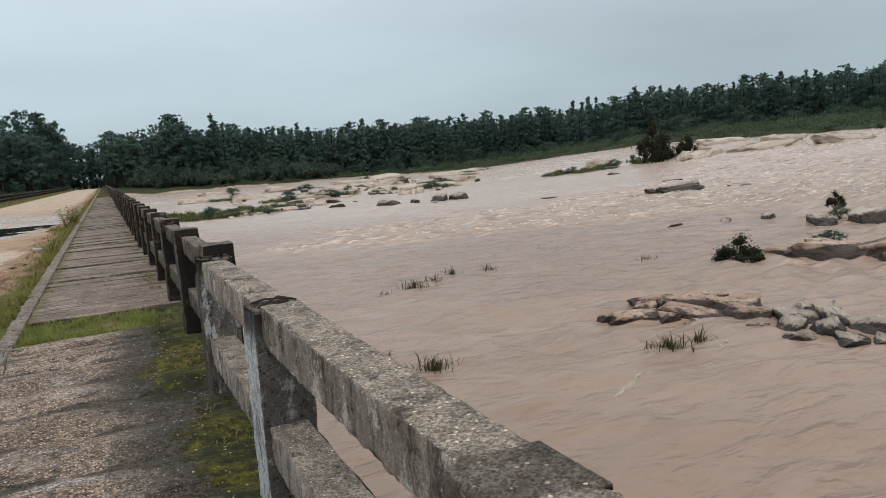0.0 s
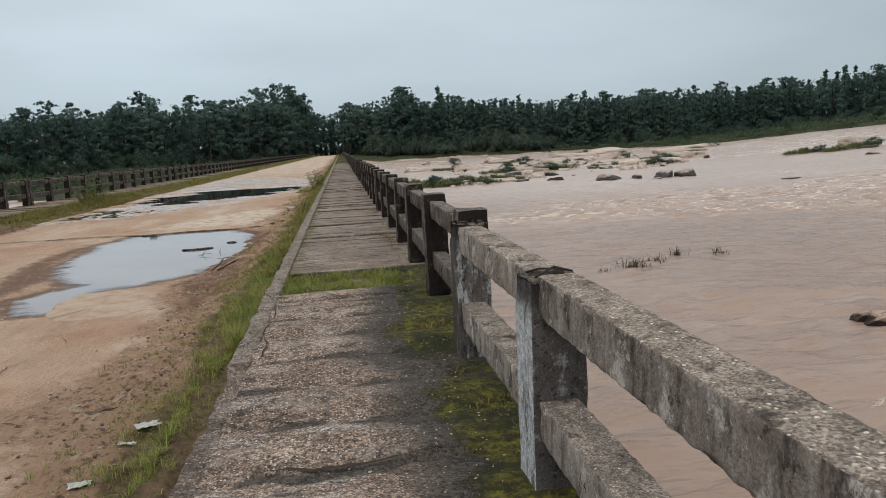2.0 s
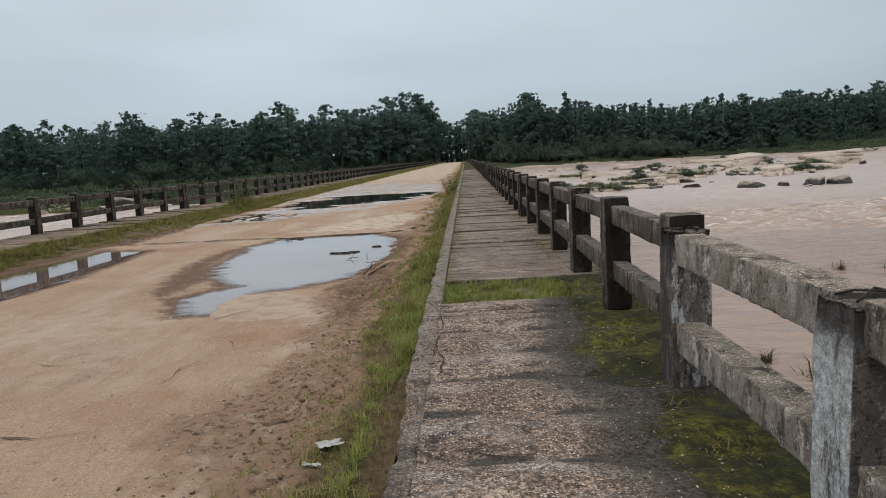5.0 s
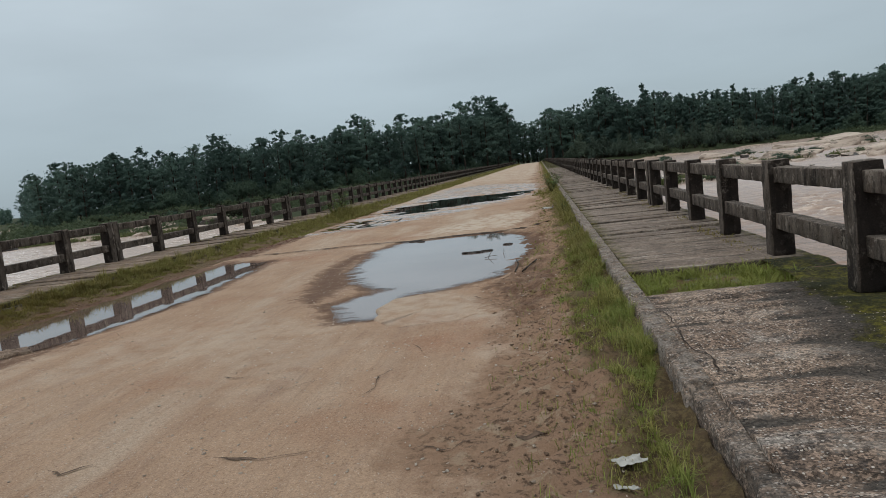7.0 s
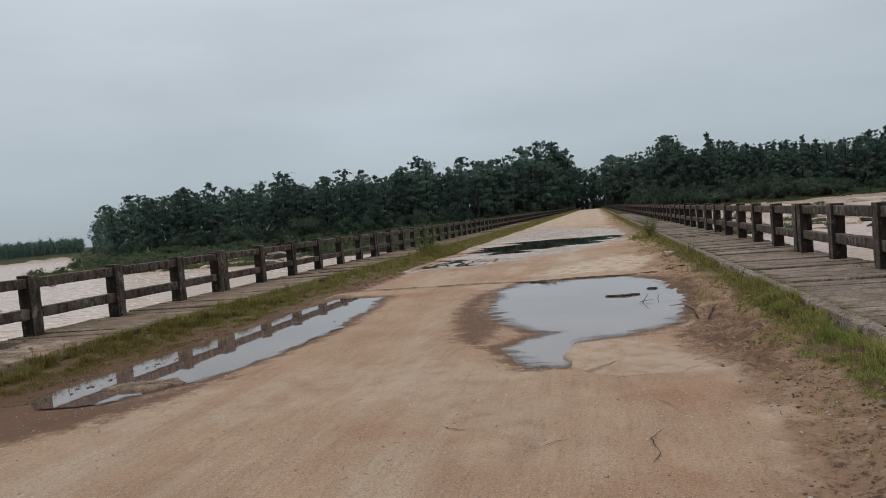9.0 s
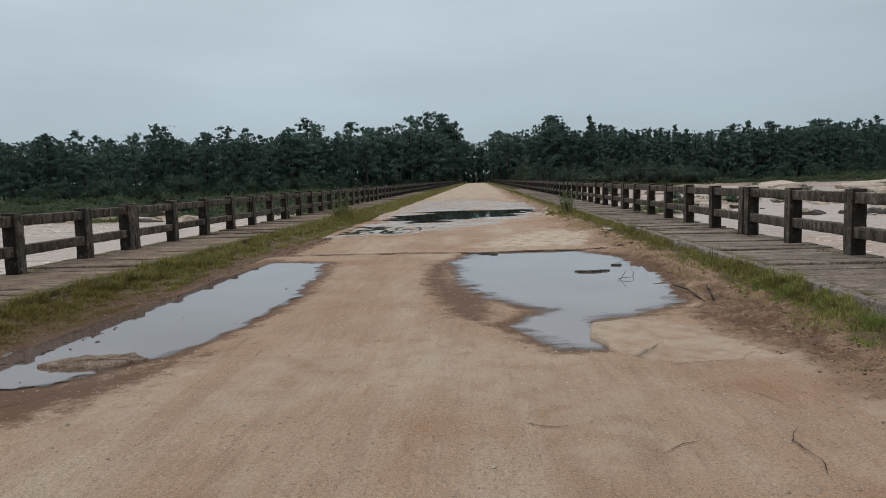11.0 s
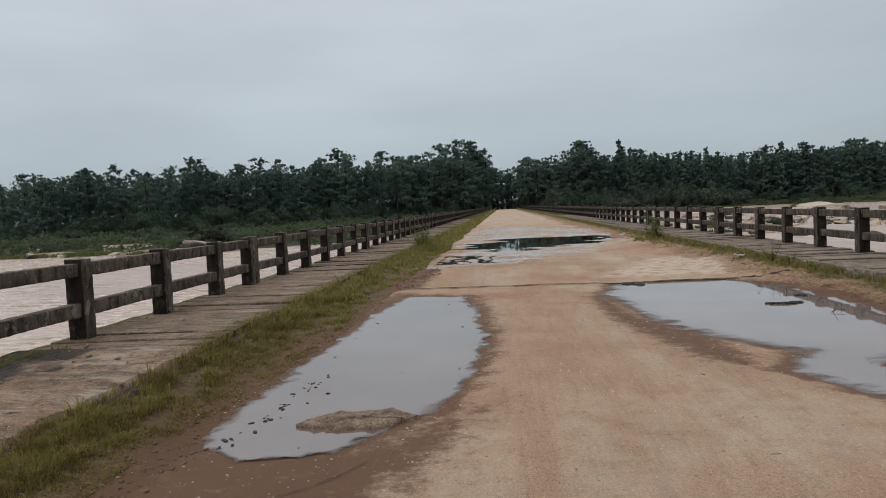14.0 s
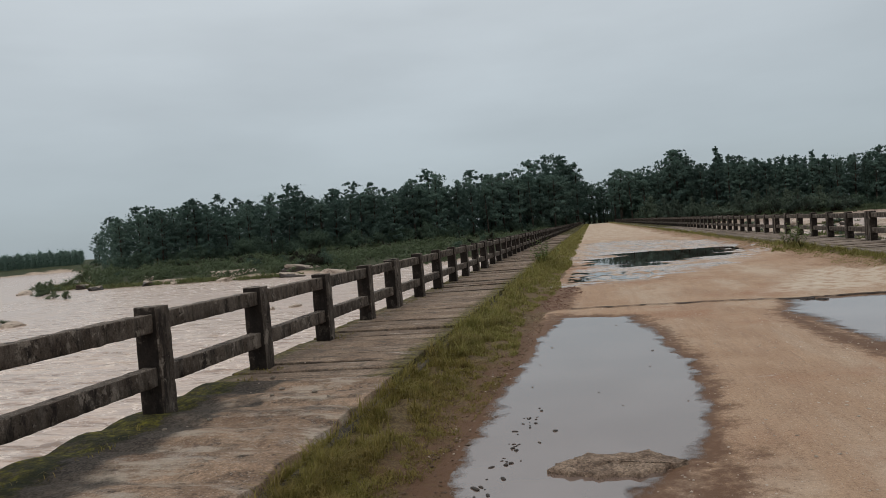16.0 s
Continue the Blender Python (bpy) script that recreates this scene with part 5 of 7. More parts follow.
def build_forest():
    rn = random.Random(11)
    vs, fs, us, base = [], [], [], 0
    for row in range(3):
        az = -38.8
        while az < 62:
            r = float(bank(math.radians(az), 2)) + 2 + row * 5.5 + rn.uniform(-2.5, 2.5)
            az += math.degrees((4.0 if az < 9 else 3.5 if az < 24 else 2.7) / r) * rn.uniform(0.5, 1.5)
            x, y = r * math.sin(math.radians(az)), r * math.cos(math.radians(az))
            if abs(x) < 7.0 and 0 < y < 318:
                continue
            kind = rn.choice(("tall", "tall", "round", "open", "open") if az < 9 else ("spire", "spire", "spire", "tall", "spire", "open") if az < 24 else ("spire", "tall", "spire", "tall", "open"))
            h = tree_height(az) * (1 + (0.20 if az < 9 else 0.09) * float(gnoise(az * 0.45, 2.5, 7))) * rn.choice((0.70, 0.78, 0.84, 0.88, 0.92, 0.95, 1.0) if az < 9 else (0.78, 0.81, 0.84, 0.86, 0.88, 0.91, 0.97)) * (1 + 0.055 * row) * (1.10 if rn.random() < 0.08 else 1.0)
            if row < 2:
                plant_tree(x, y, h, rn, kind)
                continue
            v, f, u = rn.choice(LEAVES[kind])      # the row behind, seen only between and above the others
            w, a = rn.uniform(0.95, 1.45) * h / 20, rn.uniform(0, 2 * math.pi)
            turn = np.array([[math.cos(a), math.sin(a), 0], [-math.sin(a), math.cos(a), 0], [0, 0, 1]])
            vs.append(v @ turn * np.array([w, w, h / 20]) + np.array([x, y, float(ground_height(x, y)) - 0.1]))
            us.append(u @ turn)
            fs.append(f + base)
            base += len(v)
    thing("forest", "dense row of dark forest trees behind the first", "wood", kind="stuff",
          me=cloud_mesh("forest", np.concatenate(vs), np.concatenate(fs), np.concatenate(us)), material=M_LEAF)
    # trees that close the road's gap far back
    for i in range(30):
        x, y = -16 + 32 * i / 29 + rn.uniform(-1, 1), rn.uniform(318, 334)
        plant_tree(x, y, rn.uniform(16, 20), rn, rn.choice(("tall", "open")))
    for i in range(16):
        x = -18 + 36 * i / 15
        plant_shrub("wood", x, 316 + 4 * (i % 3), rn.uniform(6, 9), rn.uniform(4.5, 8), rn, "dark undergrowth where the road enters the forest", group="undergrowth")
    # the big spreading trees beside the bridge's end
    for x, y, h in ((-17, 282, 30), (-25, 284, 29), (-12.5, 290, 28), (16, 293, 21), (26, 292, 24.5), (35, 296, 25.5)):
        plant_tree(x, y, h, rn, "round", "broad-crowned dark tree near the bridge's end")


def joined_wood(name, label, spots, rg, per=640, size=0.40, fat=0.105):
    """Woods too far to tell one tree from the next."""
    vs, fs, us, base = [], [], [], 0
    for x, y, h in spots:
        n = 16
        u = (np.arange(n) + rg.random(n)) / n
        z = float(ground_height(x, y)) + h * (0.06 + 0.86 * u)
        a = rg.uniform(0, 2 * np.pi, n)
        k = h * 0.17 * (1 - u) ** 0.5 * rg.uniform(0.3, 1, n)
        c = np.stack([x + np.cos(a) * k, y + np.sin(a) * k, z], 1)
        v, f, u = leaf_cloud(c, h * fat * rg.uniform(0.7, 1.25, n), per // n, size * h / 20, rg, 0.9, (x, y, 0))
        us.append(u)
        vs.append(v)
        fs.append(f + base)
        base += len(v)
    return thing(name, label, "wood", kind="stuff", me=cloud_mesh(name, np.concatenate(vs), np.concatenate(fs), np.concatenate(us)), material=M_LEAF)


def build_back_woods():
    rg, rn = np.random.default_rng(21), random.Random(21)
    spots = []
    for row in range(3, 6):
        az = -38.5
        while az < 64:
            r = float(bank(math.radians(az), 2)) + 2 + row * 7 + rn.uniform(-3, 3)
            az += math.degrees(3.8 / r) * rn.uniform(0.8, 1.2)
            x, y = r * math.sin(math.radians(az)), r * math.cos(math.radians(az))
            if abs(x) > 7 or y > 318:
                spots.append((x, y, tree_height(az) * (1 + (0.20 if az < 9 else 0.09) * float(gnoise(az * 0.45, 2.5, 7))) * rn.uniform(0.84, 1.0)))
    for off in (6.5, 12.0):
        az = -38.0
        while az < 63:
            r = float(bank(math.radians(az), 2)) + off + rn.uniform(-1.5, 1.5)
            az += math.degrees(3.4 / r) * rn.uniform(0.8, 1.2)
            x, y = r * math.sin(math.radians(az)), r * math.cos(math.radians(az))
            if abs(x) > 9:
                spots.append((x, y, tree_height(az) * (1 + (0.20 if az < 9 else 0.09) * float(gnoise(az * 0.45, 2.5, 7))) * rn.uniform(0.72, 0.90)))
    joined_wood("back_wood", "deep dark forest behind the first trees", spots, rg)
    spots = []
    for row in range(3):
        az = -64.0
        while az < -39.5:
            r = float(bank(math.radians(az), 2)) + 5 + row * 14
            az += math.degrees(3.0 / r) * rn.uniform(0.7, 1.3)
            spots.append((r * math.sin(math.radians(az)), r * math.cos(math.radians(az)), rn.uniform(8.0, 10.5) * (0.85 + 0.07 * row)))
    joined_wood("far_wood", "low hazy wood on the distant bank", spots, rg, 480, 1.1, 0.2)
    spots = []
    for az in np.arange(100, 262, 1.6):
        for row in range(2):
            r = float(bank(math.radians((az + 180) % 360 - 180), 2)) + 6 + row * 9
            x, y = r * math.sin(math.radians(az)), r * math.cos(math.radians(az))
            if abs(x) > 10:
                spots.append((x, y, rn.uniform(13, 18)))
    joined_wood("near_bank_wood", "forest on the near bank", spots, rg, 220, 0.9)


# ---- shrubs ----
def shrub_shape(seed, lumps, count, size, squash, lump):
    rg, rn = np.random.default_rng(seed), random.Random(seed)
    cs, rs = [], []
    bm = bmesh.new()
    for i in range(lumps):
        a, k = rn.uniform(0, 2 * math.pi), rn.uniform(0, 0.72)
        c = Vector((math.cos(a) * k, math.sin(a) * k, rn.uniform(0.22, 0.72) * (1.15 - k)))
        cs.append(c)
        rs.append(rn.uniform(*lump))
        limb(bm, (c.x * 0.15, c.y * 0.15, -0.12), c + Vector((0, 0, 0.08)), 0.012, 0.004, 5)
    v, f, u = leaf_cloud(cs, rs, count, size, rg, squash, spread=0.5)
    v[:, 2] = np.maximum(v[:, 2], -0.05)
    return from_bm("stem", bm), cloud_mesh("foliage", v, f, u)


def shrub_kind(seed, material, lumps=20, count=120, size=0.034, squash=0.85, lump=(0.16, 0.30)):
    st, fo = shrub_shape(seed, lumps, count, size, squash, lump)
    st.materials.append(M_BARK)
    fo.materials.append(material)
    return st, fo


SHRUBS = {"green": [shrub_kind(200 + i, M_BUSH) for i in range(3)],
          "dark": [shrub_kind(210 + i, M_DARKBUSH, 24, 300, 0.038) for i in range(2)],
          "creeper": [shrub_kind(220 + i, M_LEAF2, 44, 140, 0.026, 0.9, (0.12, 0.23)) for i in range(3)],
          "wood": [shrub_kind(230 + i, M_UNDER, 18, 130, 0.036) for i in range(2)]}


def plant_shrub(kind, x, y, w, h, rn, label, z=None, name="shrub", group="river shrubs"):
    x, y = x + 0.0087 * (y - 2), y - 0.0087 * x
    st, fo = SHRUBS[kind][rn.randrange(len(SHRUBS[kind]))]
    z = float(ground_height(x, y)) if z is None else z
    root = thing(name, label, "shrub", group, at=pose(x, y, z, 0, 0, rn.uniform(0, 360)) @ Matrix.Diagonal((w / 2, w / 2, h, 1)))
    part("stem", st, None, root)
    part("foliage", fo, None, root)


def blades(spots, heights, widths, lean, rg):
    """Grass blades of two bent pieces: roots at spots."""
    p = np.asarray(spots, float)
    n = len(p)
    a = rg.uniform(0, 2 * np.pi, n)
    d = np.stack([np.cos(a), np.sin(a), np.zeros(n)], 1)
    s = np.stack([-np.sin(a), np.cos(a), np.zeros(n)], 1) * (np.asarray(widths) / 2)[:, None]
    h = np.asarray(heights)[:, None]
    ln = rg.uniform(0.15, 1.0, n)[:, None] * lean
    up = np.array([0, 0, 1.0])
    m = p + up * h * 0.55 + d * h * ln * 0.3
    t = p + up * h * (1 - 0.35 * ln) + d * h * ln * 0.95
    v = np.stack([p - s, p + s, m + s * 0.8, m - s * 0.8, t], 1).reshape(-1, 3)
    b = np.arange(n) * 5
    f = np.concatenate([np.stack([b, b + 1, b + 2], 1), np.stack([b, b + 2, b + 3], 1), np.stack([b + 3, b + 2, b + 4], 1)])
    return v, f


def reed_bed(x, y, w, h, n, seed, label):
    rg = np.random.default_rng(seed)
    k = np.abs(rg.normal(0, 0.33, n)) * w / 2
    a = rg.uniform(0, 2 * np.pi, n)
    px, py = np.cos(a) * k, np.sin(a) * k * 0.8
    v, f = blades(np.stack([px, py, np.full(n, -0.15)], 1), h * rg.uniform(0.25, 0.85, n), rg.uniform(0.014, 0.04, n), 1.1, rg)
    thing("river_grass", label, "grass", "drowned grass clumps", at=pose(x, y, float(water_level(x, y)) - 0.02), me=cloud_mesh("river_grass", v, f), material=M_REED)


# ---- rocks ----
def rock_mesh(seed, flat=0.5, cuts=6):
    rn = random.Random(seed)
    bm = bmesh.new()
    bmesh.ops.create_icosphere(bm, subdivisions=4, radius=1.0)
    planes = []
    for q in range(cuts):
        a = 2 * math.pi * (q + rn.uniform(-0.3, 0.3)) / cuts
        planes.append((Vector((math.cos(a), math.sin(a), rn.uniform(-0.25, 0.45))).normalized(), rn.uniform(0.5, 0.72)))
    for q in range(2):
        planes.append((Vector((rn.uniform(-1, 1), rn.uniform(-1, 1), rn.uniform(0.6, 1.2))).normalized(), rn.uniform(0.42, 0.55)))
    planes.append((Vector((rn.uniform(-0.28, 0.28), rn.uniform(-0.28, 0.28), 1)).normalized(), flat))
    off = Vector((seed * 1.3, seed * 0.7, seed * 2.1))
    for v in bm.verts:
        p = v.co.copy()
        for n, d in planes:
            e = p.dot(n) - d
            if e > 0:
                p -= n * e
        crease = (1 - min(1, abs(noise.noise(p * 1.5 + off)) * 6)) ** 2 + 0.5 * (1 - min(1, abs(noise.noise(p * 3.1 - off)) * 6)) ** 2
        p *= 1 + 0.05 * noise.fractal(p * 2.2 + off, 1.0, 2.0, 4) + 0.03 * noise.noise(p * 7 + off) - 0.16 * crease
        v.co = p
    for e in bm.edges:
        e.smooth = e.calc_face_angle(0.0) < 0.45
    return from_bm("rock", bm)


ROCKS = [rock_mesh(300 + i, 0.42 + 0.05 * (i % 4)) for i in range(8)]
PALE = [rock_mesh(320 + i, 0.35) for i in range(4)]
for q in ROCKS:
    q.materials.append(M_ROCK)
RED = [q.copy() for q in ROCKS[:4]]
for q in RED:
    q.materials.clear()
    q.materials.append(M_RED)
for q in PALE:
    q.materials.append(M_PALEROCK)


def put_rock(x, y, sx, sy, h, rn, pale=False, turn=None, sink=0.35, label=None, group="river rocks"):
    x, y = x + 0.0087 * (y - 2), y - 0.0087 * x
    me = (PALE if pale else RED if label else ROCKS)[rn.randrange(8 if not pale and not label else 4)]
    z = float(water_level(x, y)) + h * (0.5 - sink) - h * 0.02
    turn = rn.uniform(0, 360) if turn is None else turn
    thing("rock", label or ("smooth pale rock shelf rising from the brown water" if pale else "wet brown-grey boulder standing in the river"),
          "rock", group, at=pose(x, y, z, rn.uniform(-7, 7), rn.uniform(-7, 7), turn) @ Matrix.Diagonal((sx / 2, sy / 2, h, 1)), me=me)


def build_rocks():
    rn = random.Random(7)
    red = "reddish-brown wet boulder in the near rapids"
    for x, y, sx, sy, h, t in ((18.7, 15.4, 2.7, 1.6, 0.50, -20), (20.6, 16.8, 2.6, 1.3, 0.42, -10), (20.1, 14.7, 3.2, 2.0, 0.58, -60), (20.9, 15.4, 2.8, 1.7, 0.66, -40),
                               (21.2, 13.5, 2.4, 1.7, 0.62, -70), (19.6, 13.9, 1.3, 0.8, 0.26, 0), (21.6, 14.5, 2.6, 1.5, 0.62, -60), (19.7, 16.1, 2.0, 1.1, 0.52, 30),
                               (19.4, 14.8, 1.6, 1.0, 0.40, 50), (20.2, 16.0, 1.8, 0.8, 0.58, -30), (18.2, 15.9, 1.3, 0.7, 0.34, 10), (21.9, 15.6, 1.8, 1.0, 0.52, -20)):
        put_rock(x, y, sx, sy, h, rn, turn=t, label=red)
    for x, y, sx, sy, h in ((21.6, 12.3, 1.9, 1.6, 0.58), (20.7, 11.9, 1.5, 1.2, 0.50), (21.2, 11.2, 1.8, 1.4, 0.62), (22.2, 11.7, 1.8, 1.4, 0.66), (22.2, 10.6, 1.9, 1.4, 0.62),
                            (20.9, 10.4, 1.5, 1.1, 0.36), (20.2, 11.2, 1.3, 1.0, 0.36), (23.0, 9.7, 2.1, 1.5, 0.6), (21.9, 9.5, 1.7, 1.2, 0.40), (22.6, 13.0, 1.8, 1.2, 0.5), (21.4, 9.9, 1.3, 0.9, 0.3),
                            (21.5, 12.9, 1.4, 0.9, 0.5), (20.4, 12.6, 1.0, 0.6, 0.32), (22.8, 12.3, 1.5, 1.0, 0.55)):
        put_rock(x, y, sx, sy, h, rn)
    for x, y, sx, sy, h in ((31.4, 18.9, 4.4, 2.4, 1.2), (33.2, 17.2, 5.0, 2.8, 1.5), (30.6, 20.2, 2.4, 1.3, 0.6), (32.6, 19.6, 3.2, 2.0, 1.1), (32.2, 16.2, 3.0, 2.0, 0.8),  (34.5, 15.4, 3.4, 2.2, 1.2), (29.6, 20.9, 0.9, 0.7, 0.3),
                            (40.4, 25.6, 3.0, 1.8, 1.1), (42.2, 24.0, 3.8, 2.2, 1.6), (43.8, 22.0, 3.2, 2.0, 1.3), (41.2, 29.8, 2.0, 0.9, 0.7), (38.5, 30.6, 3.5, 0.8, 0.35),
                            (36.0, 32.0, 1.6, 0.6, 0.35), (54.2, 50.6, 6.0, 3.2, 1.7), (52.6, 52.4, 2.4, 1.6, 1.2), (58, 47, 3, 1.2, 0.5), (62, 60, 3, 1.4, 0.5), (47, 62, 2.4, 1.0, 0.35),
                            (35.0, 78, 4.0, 2.2, 1.7), (38.6, 78.2, 2.2, 1.4, 1.2), (41.6, 77.4, 3.8, 2.4, 2.0), (43.6, 76.6, 3.6, 2.4, 1.9), (39.6, 75.0, 2.0, 1.0, 0.4),
                            (70.5, 80.4, 3, 1.4, 0.7), (76, 99, 5, 2.4, 1.2), (79, 92, 5, 2.0, 0.8), (30.5, 84, 2.5, 1.4, 0.9), (27, 86, 2.5, 1.4, 0.8)):
        put_rock(x, y, sx * 1.1, sy * 1.15, h * (0.72 if x < 46 and y < 34 else 0.62), rn, label=red if x < 35 and y < 22 else None)
    for i in range(64):      # broken rocks of the nearer islands
        x = rn.uniform(15, 62)
        y = 86 + 0.55 * (x - 15) + rn.uniform(-6, 12)
        s = 0.5 + 2.2 * rn.random() ** 2
        put_rock(x, y, s * 1.6, s, s * rn.uniform(0.3, 0.5), rn, pale=rn.random() < 0.35)
    for i in range(26):      # low boulders among the far islands
        x, y = rn.uniform(22, 75), rn.uniform(92, 150)
        put_rock(x, y, rn.uniform(2, 5), rn.uniform(1.2, 3), rn.uniform(0.6, 1.5), rn, pale=rn.random() < 0.4)
    for x, y, sx, sy, h in ((90, 84, 20, 9, 2.0), (101, 80, 22, 10, 1.9), (106, 70, 18, 8, 1.5), (96, 93, 15, 7, 1.7), (115, 88, 16, 8, 2.0), (116, 104, 18, 8, 2.2),
                            (86, 104, 9, 4, 1.6), (18, 86, 8, 4, 0.8), (24, 88, 9, 4, 0.9), (34, 112, 12, 5, 1.6), (40, 116, 14, 5, 1.8), (50, 113, 13, 5, 1.8),
                            (58, 114, 12, 6, 1.8), (68, 128, 16, 6, 2.4), (46, 132, 15, 6, 2.0), (30, 136, 14, 6, 1.6), (20, 140, 12, 6, 1.6), (62, 150, 18, 7, 2.4),
                            (84, 160, 20, 7, 2.2), (44, 168, 20, 7, 1.8), (100, 186, 22, 8, 2.0), (66, 186, 22, 8, 2.0), (30, 186, 18, 8, 1.6), (84, 210, 24, 9, 2.0)):
        put_rock(x, y, sx, sy, h, rn, pale=True, turn=rn.uniform(-25, 25))
    for x, y, sx, sy, h in ((-26, 54.5, 1.6, 0.8, 0.4), (-27.5, 53.6, 0.9, 0.6, 0.4), (-50, 52, 3.0, 1.6, 0.7), (-77, 108, 6, 3, 1.2), (-84, 104, 5, 2.6, 1.2), (-93, 112, 6, 3, 1.4),
                            (-70, 106, 4, 2, 0.8), (-100, 106, 5, 3, 1.2), (-60, 103, 6, 3, 1.0), (-48, 102, 7, 3, 1.0), (-66, 118, 12, 4, 2.6), (-52, 114, 10, 4, 2.2), (-84, 118, 10, 4, 2.4), (-42, 104, 8, 3, 1.2), (-74, 111, 8, 3, 1.4)):
        put_rock(x, y, sx, sy, h, rn, pale=rn.random() < 0.6)


def build_shrubs():
    rn = random.Random(17)
    plant_shrub("dark", 28.6, 20.5, 2.7, 1.25, rn, "dark leafy bush half drowned in the river", WATER_Z - 0.1)
    plant_shrub("dark", 45.0, 28.2, 1.5, 1.1, rn, "dark leafy bush on a river rock", float(water_level(45, 28.2)) + 0.3)
    plant_shrub("dark", 85.0, 88.5, 8.4, 7.6, rn, "large dark bush on a rock island", float(water_level(85, 88)))
    plant_shrub("dark", 89.5, 86.0, 4.6, 4.2, rn, "dark bush on a rock island", float(water_level(88, 86)) + 0.3)
    for x, y, w, h in ((80, 92, 5, 2.2), (76, 98, 4.5, 1.6), (83, 91, 4, 2.4), (74.5, 99.5, 3, 1.2), (18, 84.5, 4.5, 1.5), (15.4, 84, 3, 2.2), (20.5, 86, 4.5, 1.2), (22, 84, 3.2, 1.0),
                       (16.5, 90, 5, 1.6), (24, 90, 4, 1.2), (31, 111, 5, 1.6), (38, 113, 7, 2.0), (42, 115, 4, 2.6), (49, 112, 4, 1.4), (56, 111, 6, 1.6), (64, 126, 8, 2.0), (71, 128, 6, 2.4),
                       (36, 134, 6, 1.6), (50, 132, 6, 1.6), (27, 138, 5, 2.0), (66, 150, 8, 2.4), (88, 160, 8, 2.0), (48, 166, 8, 2.0), (70, 186, 9, 2.4), (33, 184, 8, 2.4), (104, 184, 9, 2.4),
                       (34, 20.5, 2.2, 0.9), (42.4, 26, 2, 1.0)):
        kind = rn.choice(("green", "wood", "wood"))
        plant_shrub(kind, x, y, w * 0.9, h * 0.8, rn, "low green shrub on a rock island in the river", float(water_level(x, y)) + 0.1)
    for x, y, w, h in ((-73.3, 85.2, 2.4, 1.8), (-78, 88, 3, 1.4), (-89, 97.5, 5, 1.8), (-96, 108, 5, 2.6), (-118, 143, 7, 4.5), (-112, 138, 6, 3), (-122, 147, 6, 3), (-104, 122, 6, 2.6),
                       (-93, 119, 6, 3), (-86, 112, 5, 2.4), (-101, 112, 6, 2.4), (-108, 118, 6, 2.2), (-52, 53, 2.2, 0.8), (-92, 103, 4, 1.6)):
        plant_shrub("green", x, y, w, h, rn, "green shrub on a low bar in the river", float(water_level(x, y)) - 0.05)
    for i in range(34):
        az = radians(rn.uniform(-38, -8))
        r = float(bank(az, 1)) + rn.uniform(2, 60)
        x, y = r * math.sin(az), r * math.cos(az)
        plant_shrub(rn.choice(("wood", "green", "dark")), x, y, rn.uniform(3, 7), rn.uniform(1.5, 3.4), rn, "rounded shrub on the green river bank", group="bank shrubs")
    # creeper-hung thicket in front of the trees by the bridge's end
    for i in range(15):
        az = radians(3.4 + 13.5 * i / 14 + rn.uniform(-0.3, 0.3))
        r = float(bank(az, 2)) - rn.uniform(5, 10)
        plant_shrub("creeper", r * math.sin(az), r * math.cos(az), rn.uniform(12, 20), rn.uniform(6, 13), rn, "tall thicket hung with pale green creeper", group="thickets")
    for i in range(150):      # low edge of the wood
        az = radians(-38.5 + 99 * i / 149 + rn.uniform(-0.8, 0.8))
        r = float(bank(az, 2)) - rn.uniform(0, 4)
        x, y = r * math.sin(az), r * math.cos(az)
        if abs(x) > 9 and not 3.4 < math.degrees(az) < 17:
            w = rn.uniform(6, 14)
            plant_shrub("wood", x, y, w, w * rn.uniform(0.35, 0.65), rn, "dark undergrowth at the foot of the forest", group="undergrowth")


def build_bank_scrub():
    """The green scrub of the two banks."""
    rg, rn = np.random.default_rng(31), random.Random(31)
    vs, fs, us, base = [], [], [], 0
    for i in range(960):
        az = rn.uniform(-39, 60)
        if -4 < az < 8:
            continue
        if 8 < az < 20 and rn.random() < 0.5:
            continue
        s, f = float(bank(math.radians(az), 1)), float(bank(math.radians(az), 2))
        r = s + 3 + (f - s - 4) * rn.random() ** 1.3
        x, y = r * math.sin(math.radians(az)), r * math.cos(math.radians(az))
        w, h = rn.uniform(2.5, 7), rn.uniform(0.6, 2.4) * (1.4 if az > 26 else 1.0)
        n = 7
        c = np.stack([x + rg.uniform(-w / 2, w / 2, n), y + rg.uniform(-w / 2, w / 2, n), float(ground_height(x, y)) + h * rg.uniform(0.15, 0.7, n)], 1)
        v, q, u = leaf_cloud(c, np.full(n, h * 0.55), 42, 0.17, rg, axis=(x, y, 0), spread=0.3)
        us.append(u)
        vs.append(v)
        fs.append(q + base)
        base += len(v)
    thing("bank_scrub", "dense fresh green scrub along the river bank", "scrub", kind="stuff", me=cloud_mesh("bank_scrub", np.concatenate(vs), np.concatenate(fs), np.concatenate(us)), material=M_BUSH)


